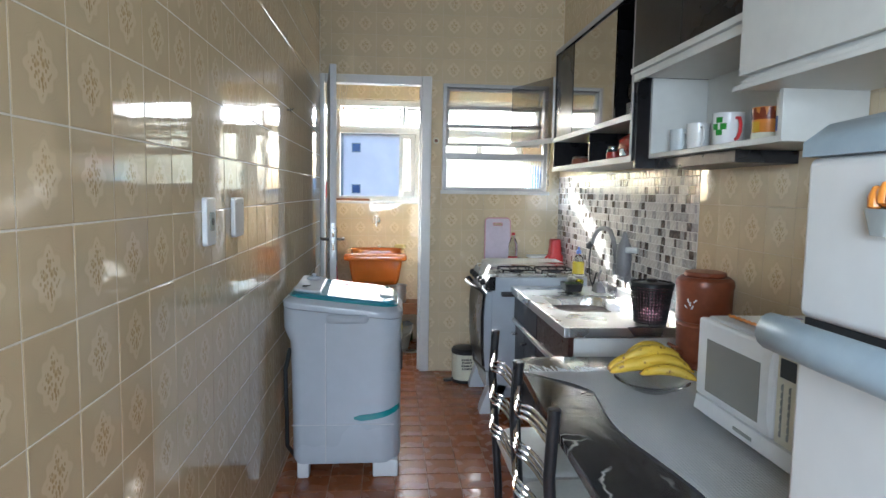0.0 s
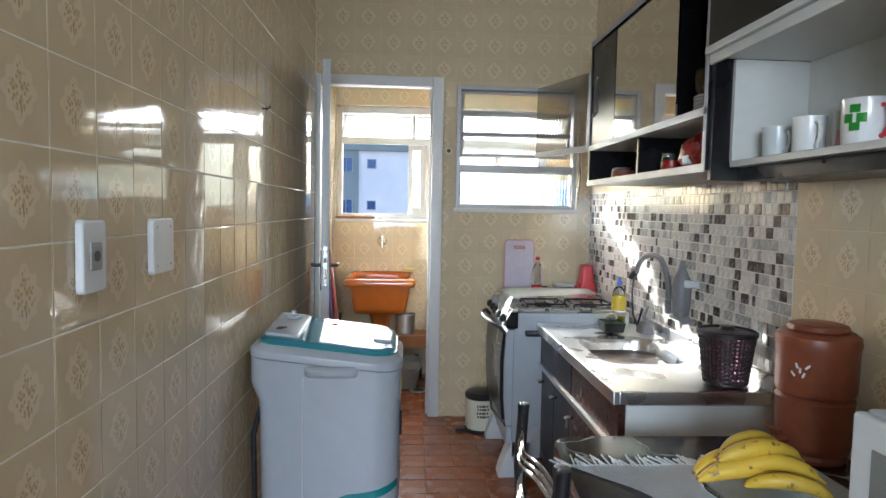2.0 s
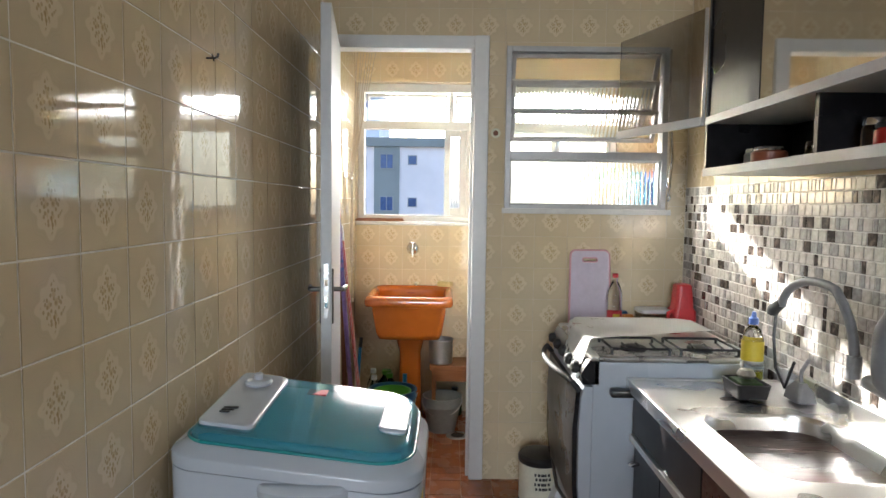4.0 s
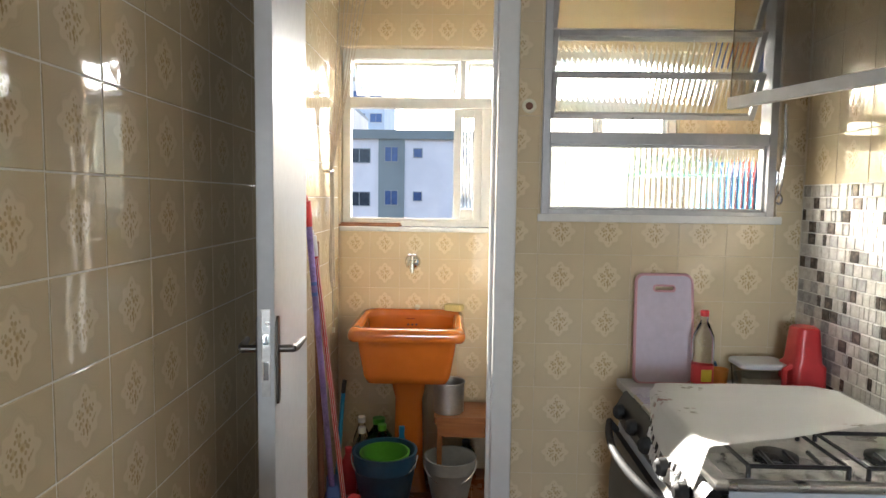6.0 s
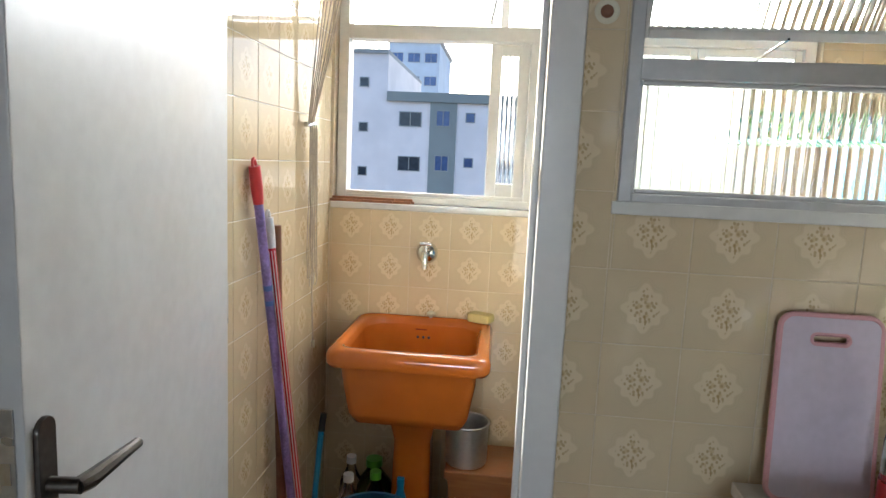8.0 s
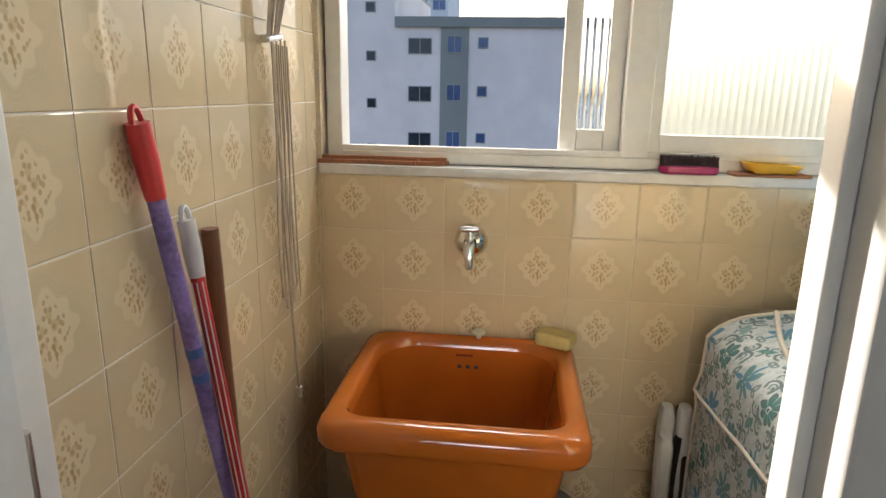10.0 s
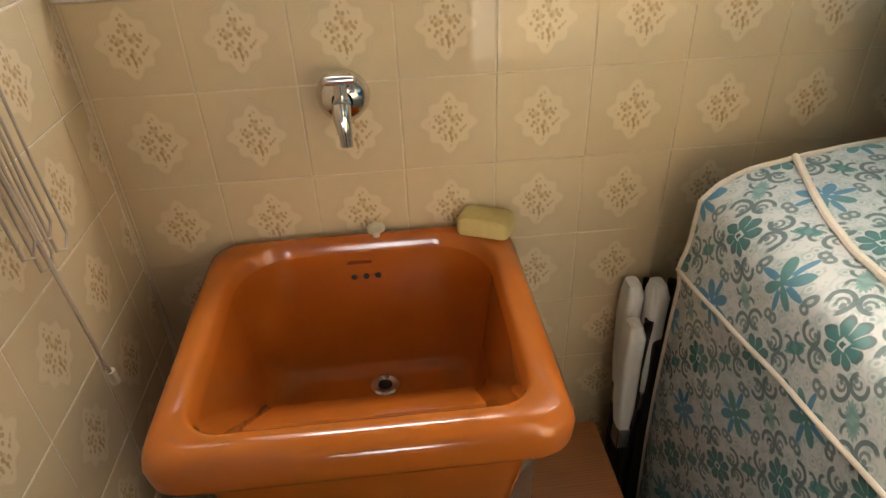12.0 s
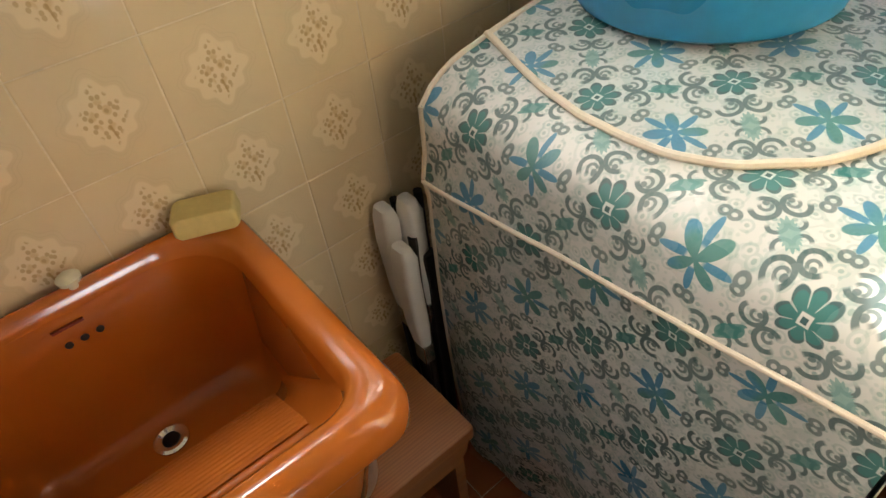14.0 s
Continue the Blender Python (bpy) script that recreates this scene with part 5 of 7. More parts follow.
def bananas():
    t = thing("banana_bunch", "bunch of ripe yellow bananas in a shallow bowl", "bananas", (1.34, 1.66, .731))
    part("bowl", lathe([(0, .002), (.06, .002), (.105, .028), (.118, .036), (.116, .038), (.10, .032), (.058, .007), (0, .007)], 32), "clear", t, "clear plastic bowl")
    for k, (a, dx, dy, dz, s, tip) in enumerate(((20, -.02, .07, .05, 1.0, .1), (8, -.035, .035, .045, 1.05, .1), (-4, -.03, .0, .04, 1.08, .08), (14, .01, .045, .085, .95, .08), (0, .005, .01, .083, 1.0, .06), (-14, .02, -.03, .062, .95, .0), (-24, .03, -.06, .045, .85, .0))):
        pts, rad = [], []
        n = 14
        for i in range(n + 1):
            u = i / n
            q = radians(-36 + 72 * u)
            x, z = .175 * math.sin(q), .175 * (math.cos(q) - .81) + .012
            pts.append((x, 0, z))
            w = math.sin(math.pi * min(1, max(0, (u - .02) / .9))) ** .45 if .02 < u < .92 else 0
            rad.append(.0045 + .0155 * w)
        bm = tube(pts, rad, 8)
        m = Matrix.Translation((dx, dy, dz)) @ pose(0, 0, 0, 34 * (-1) ** k * .4, 4, a + 6) @ Matrix.Scale(s, 4)
        b = part("banana", turned(bm, m), "banana", t, angle=60)
        cap = lathe([(0, 0), (.0048, .001), (.0048, .006), (0, .007)], 8)
        p0 = m @ Vector(pts[0])
        part("tip", turned(cap, Matrix.Translation(p0)), "stick", b)


bananas()


def clay_filter():
    t = thing("clay_water_filter", "two-tier terracotta water filter with a tap", "water filter", (1.652, 1.95, .723))
    t.scale = (1.0, 1.0, .925)
    part("lower_tank", lathe([(0, 0), (.078, 0), (.082, .01), (.078, .022), (.086, .03), (.090, .05), (.092, .16), (.094, .172), (.088, .18), (.080, .184)], 40), "terracotta", t)
    part("upper_tank", lathe([(.080, .182), (.092, .188), (.096, .20), (.098, .315), (.102, .33), (.098, .35), (.085, .362), (0, .364)], 40), "terracotta", t)
    part("lid", lathe([(.070, .362), (.074, .368), (.070, .380), (.058, .384), (.050, .382), (.03, .386), (0, .388)], 36), "terracotta", t)
    tp = tube([(-.085, -.02, .062), (-.125, -.03, .062), (-.140, -.034, .060), (-.142, -.034, .035)], [.013, .013, .012, .009], 12)
    tube([(-.122, -.03, .07), (-.126, -.03, .092)], .006, 8, tp)
    tube([(-.122, -.055, .092), (-.130, -.005, .094)], .006, 8, tp)
    part("tap", tp, "terracotta", t, "brown plastic tap")
    for i in range(5):
        a = radians(205 + i * 5)
        part("painted_leaf", turned(slab(rrect(.0028, .008, .0027, 3), 0, .0008), pose(.0975 * math.cos(a), .0975 * math.sin(a), .25 + .012 * ((i * 2) % 3), 90, 20 * (i - 2), 205 + i * 5 + 90)), "white_plastic", t)


clay_filter()


def chair(y):
    t = thing("dining_chair", "black metal chair with wavy chrome back bars", "chair", (0.895, y, 0), group="chairs at the marble table")
    w = .205
    for s in (-1, 1):
        part("back_post", tube([(.03, s * w, 0), (.02, s * w, .25), (.005, s * w, .45), (-.012, s * w, .68), (-.004, s * w, .838)], [.014, .015, .015, .015, .015], 12), "black_metal", t)
        part("post_cap", lathe([(.0155, .835), (.0165, .838), (.0155, .846), (0, .848)], 14, (-.004, s * w, 0)), "black_metal", t)
        part("front_leg", tube([(.40, s * w * .9, 0), (.385, s * w * .9, .44)], .0125, 10), "black_metal", t)
        part("side_rail", tube([(.008, s * w, .43), (.385, s * w * .9, .43)], .011, 8), "black_metal", t)
    part("seat", loft([[(x + .20, yy, z) for x, yy in rrect(.20 - g, .20 - g, .05, 5)] for z, g in ((.44, .01), (.45, 0), (.475, 0), (.488, .02))]), "pale_seat", t, "pale padded vinyl seat")
    for k, z in enumerate((.545, .56, .575, .655, .67, .685, .765, .78, .795)):
        pts = [(-.012 - .028 * math.sin(math.pi * i / 16) + .004 * (k % 3), -w + 2 * w * i / 16, z + .018 * math.sin(2 * math.pi * i / 16) - .01) for i in range(17)]
        part("back_bar", tube(pts, .0048, 8), "chrome", t, "wavy chrome bar")


chair(1.80)
chair(1.375)


def fridge():
    t = thing("refrigerator", "white single-door refrigerator with a grey-blue handle rail", "refrigerator", (0, 0, 0))
    x0, y0, y1 = 1.115, .02, .612
    part("cabinet", cube(x0 + .03, XR - .03, y0, y1, .04, 1.425, .012, 3), "fridge_white", t)
    d = part("lower_door", cube(x0 - .03, x0 + .028, y0, y1, .08, 1.145, .016, 3), "fridge_white", t)
    d2 = part("upper_door", cube(x0 - .03, x0 + .028, y0, y1, 1.18, 1.405, .014, 3), "fridge_white", t)
    top = []
    for z, u, g in ((1.405, -.036, .0), (1.425, -.036, .0), (1.45, -.01, .015), (1.468, .06, .04), (1.475, .16, .08)):
        top.append([(a, b, z) for a, b in ((x0 + u, y0 + g), (XR - .05, y0 + g), (XR - .05, y1 - g), (x0 + u, y1 - g))])
    part("top_cap", loft(top), "grey_blue", t, "grey-blue plastic top cap", angle=60)
    part("cap_trim", cube(x0 - .034, x0 + .02, y0 + .01, y1 - .06, 1.408, 1.420, .003), "black_plastic", t)
    pts = [(x0 - .03, y1 - .005, 1.160), (x0 - .062, y1 + .004, 1.163), (x0 - .082, y1 - .03, 1.163), (x0 - .085, y1 - .15, 1.163), (x0 - .085, y0 + .10, 1.163), (x0 - .05, y0 + .0, 1.163)]
    part("handle_rail", tube(pts, [.016, .021, .025, .026, .026, .020], 14), "grey_blue", d, "grey-blue wrap-around handle rail")
    part("gasket", cube(x0 - .02, x0 + .028, y0 + .006, y1 - .006, 1.145, 1.18), "rubber", t)
    for x in (x0 + .06, XR - .1):
        for y in (y0 + .06, y1 - .06):
            part("foot", lathe([(0, 0), (.02, 0), (.018, .042), (0, .042)], 12, (x, y, 0)), "rubber", t)
    m = thing("fridge_magnet", "small woven basket magnet with brown loaves", "magnet", (x0 - .031, .455, 1.325), group="fridge magnets")
    part("weave", turned(loft([[(x, y, z) for x, y in rrect(hx, .008, .006, 3)] for hx, z in ((.014, 0), (.026, .03), (.024, .032))]), pose(-.008, 0, -.02, 0, 0, 90)), "grey_plastic", m)
    for k in range(3):
        part("loaf", lathe([(0, .0), (.008, .006), (.009, .018), (.004, .03), (0, .032)], 10, (-.008, -.014 + .014 * k, .008 + .005 * (k % 2))), "orange_print", m)
    m2 = thing("fridge_magnet", "small yellow chick magnet", "magnet", (x0 - .031, .385, 1.30), group="fridge magnets")
    part("body", lathe([(0, 0), (.022, .008), (.026, .03), (.018, .05), (0, .056)], 16, (-.008, 0, 0), sx=.4), "yellow_plastic", m2)
    part("head", lathe([(0, 0), (.014, .006), (.016, .018), (.008, .03), (0, .032)], 14, (-.008, 0, .05), sx=.5), "yellow_plastic", m2)
    part("beak", lathe([(0, .0), (.005, .002), (0, .012)], 8, (-.018, 0, .062)), "red_plastic", m2)


fridge()


# ---- kitchen: wall cabinets ----
def wall_cabinets():
    XF = 1.462
    t = thing("wall_cabinet", "black wall cabinet with open shelf and mirror doors", "cabinet", (0, 0, 0), group="wall cabinets over the sink")
    ya, yb, z0, z1, zs = 2.235, 3.465, 1.487, 2.18, 1.665
    part("side", cube(XF + .004, XR - .004, yb - .016, yb, z0, z1, .001), "black_board", t)
    part("side", cube(XF + .004, XR - .004, ya, ya + .016, z0, z1, .001), "black_board", t)
    part("back", cube(XR - .012, XR - .004, 2.90, yb - .017, z0 + .017, z1 - .017), "black_board", t)
    part("top", cube(XF + .004, XR - .004, ya + .017, yb - .017, z1 - .016, z1, .001), "black_board", t)
    part("bottom", cube(XF + .004, XR - .004, ya + .017, yb - .017, z0, z0 + .016, .001), "white_board", t)
    part("shelf", cube(XF + .004, XR - .013, ya + .017, yb - .017, zs - .008, zs + .008, .001), "white_board", t)
    part("divider", cube(XF + .03, XR - .013, 2.86, 2.876, z0 + .017, z1 - .017), "black_board", t)
    for n, b in (("edge_strip", (XF, XF + .0035, ya, yb, z0 - .004, z0 + .022)), ("edge_strip", (XF, XF + .0035, ya, yb, zs - .012, zs + .014)), ("edge_strip", (XF, XF + .0035, ya, yb, z1 - .022, z1 + .003)), ("edge_strip", (XF, XF + .0035, ya, ya + .018, z0 + .022, z1 - .022))):
        part(n, cube(*b, .001), "edge_grey", t)
    d = part("mirror_door", cube(XF + .012, XF + .020, 2.485, 3.115, zs + .016, z1 - .024, .001), "mirror", t, "mirrored sliding door")
    part("black_door", cube(XF + .010, XF + .022, 3.118, yb - .018, zs + .016, z1 - .024, .001), "black_board", t)
    sw = thing("cabinet_flap", "smoked glass cabinet door swung wide open", "cabinet door", (XF, yb + .012, 1.672), 110.0)
    part("glass", cube(.004, .475, -.003, .003, .012, .37), "smoked", sw)
    part("edge_bar", cube(0, .48, -.010, .010, -.018, .012, .003), "alu_white", sw)
    part("hinge", tube([(0, 0, -.008), (0, 0, .37)], .006, 8), "alu", sw)

    b = thing("niche_cabinet", "white niche cabinet with black side and dark doors", "cabinet", (0, 0, 0), group="wall cabinets over the sink")
    y0, y1, c0, c1 = 1.345, 2.212, 1.497, 1.825
    XN = 1.522
    part("side", cube(XN - .05, XR - .004, y1 - .002, y1 + .018, c0 - .04, c1 + .03, .001), "black_board", b)
    part("lining", cube(XN + .004, XR - .005, y1 - .018, y1 - .003, c0 + .017, c1 - .017), "white_board", b)
    part("side", cube(XN - .004, XR - .004, y0, y0 + .018, c0, c1 + .02, .001), "white_board", b)
    part("bottom", cube(XN - .003, XR - .004, y0 + .019, y1 - .019, c0 - .002, c0 + .016, .002), "white_board", b)
    part("top", cube(XN - .05, XR - .004, y0 + .019, y1 - .019, c1 - .016, c1 + .018, .002), "white_board", b)
    part("back", cube(XR - .012, XR - .004, y0 + .019, y1 - .019, c0 + .017, c1 - .017), "white_board", b)
    part("cornice", cube(XF - .016, XN - .05, y0 + .05, y1 + .016, c1 + .0, c1 + .022, .003), "white_board", b)
    part("cornice", cube(XF - .004, XN - .051, y0 + .06, y1 + .01, c1 - .03, c1 - .001, .003), "white_board", b)
    part("under_panel", cube(XN + .03, XR - .004, 1.62, y1 - .004, c0 - .042, c0 - .003, .001), "black_board", b)
    for a, e in ((y0 + .09, 1.82), (1.824, y1 + .014)):
        part("door", cube(XF - .006, XF + .012, a, e, c1 + .024, 2.30, .002), "black_board", b)
    part("body", cube(XF + .014, XR - .004, y0 + .02, y1 + .014, c1 + .024, 2.30), "black_board", b)

    c = thing("white_cabinet", "white melamine wall cabinet with a stepped lip", "cabinet", (0, 0, 0), group="wall cabinets over the sink")
    part("body", cube(1.445, XR - .004, .30, 1.395, 1.66, 2.34, .002), "white_board", c)
    part("door", cube(1.424, 1.443, .85, 1.40, 1.668, 2.34, .003), "white_board", c)
    part("door", cube(1.424, 1.443, .30, .846, 1.668, 2.34, .003), "white_board", c)
    part("lip", cube(1.432, XR - .004, .30, 1.402, 1.632, 1.659, .004), "white_board", c)
    part("lip", cube(1.415, 1.431, .30, 1.412, 1.628, 1.642, .003), "white_board", c)


wall_cabinets()


def mug(x, y, z, r, h, mat, label, turn=-90, handle=None, marks=()):
    t = thing("mug", label, "mug", (x, y, z), 0, group="mugs in the niche")
    part("cup", lathe([(0, .002), (r * .86, .002), (r * .93, .008), (r, h), (r * .94, h), (r * .86, .012), (0, .012)], 28), mat, t)
    a = radians(turn)
    pts = [(math.cos(a) * (r * .95 + k), math.sin(a) * (r * .95 + k), h * q) for k, q in ((0, .82), (.018, .80), (.026, .6), (.024, .38), (.010, .2), (0, .18))]
    part("handle", tube(pts, .0055, 8), handle or mat, t)
    for bx, (m, w, hh, zz, ang) in enumerate(marks):
        n = 5
        bm = bmesh.new()
        lo = [bm.verts.new(((r * .975 + .002) * math.cos(radians(ang) + w * (j / n - .5) / r), (r * .975 + .002) * math.sin(radians(ang) + w * (j / n - .5) / r), zz)) for j in range(n + 1)]
        hi = [bm.verts.new((v.co.x * 1.005, v.co.y * 1.005, zz + hh)) for v in lo]
        for j in range(n):
            bm.faces.new((lo[j], lo[j + 1], hi[j + 1], hi[j]))
        part("print", bm, m, t)


ZM = 1.514
mug(1.595, 2.085, ZM, .038, .085, "pale_grey_cup", "pale grey ceramic mug", -90)
mug(1.600, 1.955, ZM, .040, .094, "ceramic", "plain white ceramic mug in the niche", -100)
mug(1.640, 1.865, ZM, .036, .095, "pale_grey_cup", "pale mug with a pink and grey print", 60, marks=(("pink_edge", .03, .04, .01, 215), ("blue_print", .02, .02, .06, 225)))
mug(1.600, 1.755, ZM, .050, .105, "ceramic", "white mug with a green clover and red handle", -90, "red_plastic", (("clover", .020, .020, .050, 192), ("clover", .020, .020, .050, 224), ("clover", .022, .018, .072, 208), ("clover", .022, .018, .032, 208)))
mug(1.615, 1.560, ZM, .046, .098, "orange_print", "brown and orange painted mug", -90, "pale_grey_cup", (("brown_print", .13, .034, .062, 200), ("yellow_plastic", .03, .03, .026, 190), ("cream_label", .12, .022, .002, 205)))
mug(1.605, 1.445, ZM, .036, .11, "ceramic", "white and blue painted mug", -60, None, (("blue_print", .03, .04, .02, 195),))


def shelf_goods():
    zs = 1.674
    for k in range(5):
        p = thing("plate", "white ceramic plate in a small stack", "plate", (1.60, 2.375, zs + k * .012), group="stacked plates")
        part("plate_body", lathe([(0, .001), (.05, .001), (.085, .009), (.105, .012), (.104, .014), (.08, .012), (.045, .005), (0, .005)], 36), "ceramic", p)
    bw = thing("black_bowl", "black bowl resting on the plates", "bowl", (1.60, 2.345, zs + .066))
    part("wall", lathe([(0, 0), (.035, 0), (.065, .035), (.07, .06), (.067, .06), (.06, .035), (.03, .006), (0, .006)], 28), "black_plastic", bw)
    for x, y in ((1.56, 2.455), (1.66, 2.47), (1.62, 2.44)):
        g = thing("glass_goblet", "clear glass goblet on the upper shelf", "glass", (x, y, zs if y > 2.45 else zs + .07), group="goblets")
        part("goblet", lathe([(0, 0), (.03, .001), (.006, .008), (.005, .06), (.02, .075), (.036, .11), (.034, .16), (.032, .16), (.034, .11), (.018, .078), (0, .07)], 24), "clear", g)
    g = thing("glass_tumbler", "small clear tumbler on the upper shelf", "glass", (1.515, 3.30, zs))
    part("tumbler", lathe([(0, 0), (.026, 0), (.030, .085), (.028, .085), (.024, .006), (0, .006)], 24), "clear", g)
    zb = 1.504
    r = thing("coffee_pack", "crumpled shiny red foil pack", "pack", (1.58, 2.50, zb))
    bm = bmesh.new()
    bmesh.ops.create_icosphere(bm, subdivisions=3, radius=1)
    for v in bm.verts:
        n = noise.noise(v.co * 2.2) * .22
        v.co = Vector((v.co.x * .06 * (1 + n), v.co.y * .115 * (1 + n), max(-.0, .06 + v.co.z * .066 * (1 + n))))
    part("foil", bm, "dark_red", r, angle=12)
    part("clip", cube(-.064, -.03, -.03, .01, .02, .05, .004), "white_plastic", r)
    w = thing("wrapped_pan", "dark pan wrapped in pale film", "pan", (1.60, 2.33, zb))
    part("pan_body", lathe([(0, 0), (.045, 0), (.055, .03), (.05, .055), (0, .06)], 24), "black_plastic", w)
    part("film", lathe([(.056, .022), (.058, .03), (.054, .05), (.03, .064), (0, .066)], 18), "clear", w)
    for k, (y, rr, h, m, lb) in enumerate(((2.70, .036, .055, "dark_red", "dark red preserve jar"), (2.80, .030, .075, "clear", "clear glass jar"), (2.93, .030, .06, "yellow_label", "jar with a yellow label"), (3.05, .018, .05, "clear", "small clear shot glass"), (3.22, .05, .05, "terracotta", "stack of brown saucers"), (3.34, .045, .055, "grey_plastic", "grey plastic pot"))):
        j = thing("jar", lb + " on the lower shelf", "jar", (1.56 + .03 * (k % 2), y, zb), group="jars on the shelf")
        part("jar_body", lathe([(0, 0), (rr * .92, 0), (rr, .006), (rr, h * .8), (rr * .85, h * .9), (rr * .85, h)], 22), m, j)
        part("lid", lathe([(rr * .9, h * .9), (rr * .92, h), (rr * .85, h * 1.12), (0, h * 1.13)], 22), ("black_plastic", "chrome", "cream_label")[k % 3], j)


shelf_goods()


# ---- laundry: tank and tap ----
def tank():
    t = thing("laundry_tank", "orange glazed ceramic laundry tank on a pedestal", "laundry sink", (.375, 5.205, 0))
    hx, hy = .265, .232
    bx, by = .212, .190
    n = 7

    def outer(z, g, r):
        return [(x * (1.0 if y < 0 else .98), y, z) for x, y in rrect(hx - g, hy - g, r, n)]

    def mouth(z, g, front, r_back=.092, r_front=.045):
        """Outline of the bowl at one height: wide round corners at the back, tighter ones at the front."""
        out, back, ax = [], by + .012 - g, bx - g
        for sx, e, a, q in ((1, back, 0, r_back), (-1, back, 90, r_back), (-1, front, 180, r_front), (1, front, 270, r_front)):
            for i in range(n + 1):
                w = radians(a + 90 * i / n)
                out.append((sx * (ax - q) + q * math.cos(w), e + (q if e == front else -q) + q * math.sin(w), z))
        return out

    rim = [outer(.772, .022, .04), outer(.770, .006, .045), outer(.782, 0, .05), outer(.806, 0, .05), outer(.822, .008, .05), outer(.830, .022, .05),
           mouth(.829, -.012, -.190, .10, .055), mouth(.821, -.003, -.181), mouth(.800, .002, -.176)]
    rim = [[(x, y, z + .018 * max(0, y / hy)) for x, y, z in lp] for lp in rim]
    part("rim", loft(rim, cap0=False, cap1=False), "ceramic_orange", t, angle=70)
    # bowl whose front slopes down to the floor as a washboard
    loops = []
    for z, g, f in ((.800, .002, -.176), (.775, .004, -.146), (.72, .008, -.080), (.66, .013, -.008), (.61, .020, .052), (.585, .028, .058), (.572, .040, .064), (.568, .055, .070)):
        k = max(0.0, (.800 - z) / .232)
        loops.append([(x, y, q + .018 * max(0, y / hy) * (1 - k)) for x, y, q in mouth(z, g, f, .092 - .045 * k, .045 - .02 * k)])
    part("bowl", loft(loops, cap0=False), "ceramic_orange", t, angle=70)
    base = loft([[(-.160, -.132, .7665), (.160, -.132, .7665), (.160, -.132, .755), (-.160, -.132, .755)], [(-.166, .044, .6195), (.166, .044, .6195), (.166, .044, .607), (-.166, .044, .607)]])
    board = part("washboard", base, "ceramic_orange", t, "ribbed orange washboard")
    for k in range(12):
        u = .03 + .94 * k / 11
        part("rib", tube([(-.162 - .006 * u, -.132 + .176 * u, .7650 - .1470 * u), (.162 + .006 * u, -.132 + .176 * u, .7650 - .1470 * u)], .0068, 8), "ceramic_orange", board)
    under = []
    for z, gx, y0, y1 in ((.775, .040, -.190, .216), (.72, .046, -.184, .214), (.60, .066, -.172, .208), (.562, .080, -.150, .195), (.552, .115, -.12, .17)):
        under.append([(x, (y0 + y1) / 2 + y, z) for x, y in rrect(hx - gx, (y1 - y0) / 2, .03, n)])
    part("underside", loft(under, cap0=False), "ceramic_orange", t, angle=60)
    ped = []
    for z, w, d in ((0, .095, .09), (.02, .09, .085), (.12, .072, .07), (.45, .066, .065), (.53, .085, .08), (.56, .10, .09)):
        ped.append([(x, y + .04, z) for x, y in rrect(w, d, .03, 4)])
    part("pedestal", loft(ped), "ceramic_orange", t, angle=60)
    part("drain", lathe([(.012, .570), (.022, .573), (.027, .571), (.028, .567)], 20, (.015, .125, 0)), "chrome", t)
    part("drain_hole", lathe([(0, .5715), (.013, .5715)], 16, (.015, .125, 0)), "black_plastic", t)
    for k in (-1, 0, 1):
        part("overflow_hole", turned(lathe([(0, .002), (.0055, .002), (.0055, -.002)], 12), pose(.0 + k * .021, by + .0075, .768, 88)), "dark_print", t)
    part("maker_mark", cube(-.03, .012, by + .0045, by + .012, .796, .800), "brown_print", t)
    pg = thing("sink_plug", "pale rubber sink plug on the tank rim", "plug", (.40, 5.408, .845))
    part("knob", lathe([(.006, 0), (.006, .006), (.015, .012), (.016, .018), (.008, .024), (0, .025)], 18), "cream_label", pg)
    sp = thing("soap_bar", "worn yellow soap bar on the tank rim", "soap", (.588, 5.398, .846), -24)
    bm = loft([[(x, y, z) for x, y in rrect(.046 - g, .028 - g * .6, .008, 4)] for z, g in ((0, .003), (.005, 0), (.026, .001), (.031, .006))])
    for v in bm.verts:
        v.co += Vector((0, 0, .002)) * noise.noise(v.co * 60) + Vector((.003 * noise.noise(v.co * 40), 0, 0))
    part("bar", bm, "soap", sp, angle=60)


tank()


def wall_tap():
    t = thing("wall_tap", "chrome wall tap with a round flange", "tap", (.372, YB - .004, 1.088))
    m = pose(0, 0, 0, 90)
    part("flange", turned(lathe([(0, .0), (.038, 0), (.041, .008), (.038, .020), (.027, .032), (.016, .037)], 30), m), "chrome", t)
    part("body", tube([(0, -.02, 0), (0, -.075, 0)], .014, 16), "chrome", t)
    part("spout", tube([(0, -.07, .004), (0, -.082, -.012), (.002, -.084, -.034), (.002, -.085, -.050)], [.014, .013, .010, .009], 14), "chrome", t)
    part("stem", tube([(0, -.052, .0), (0, -.052, .035)], .010, 12), "chrome", t)
    part("handle", cube(-.024, .024, -.064, -.040, .032, .046, .006, 3), "chrome", t)


wall_tap()


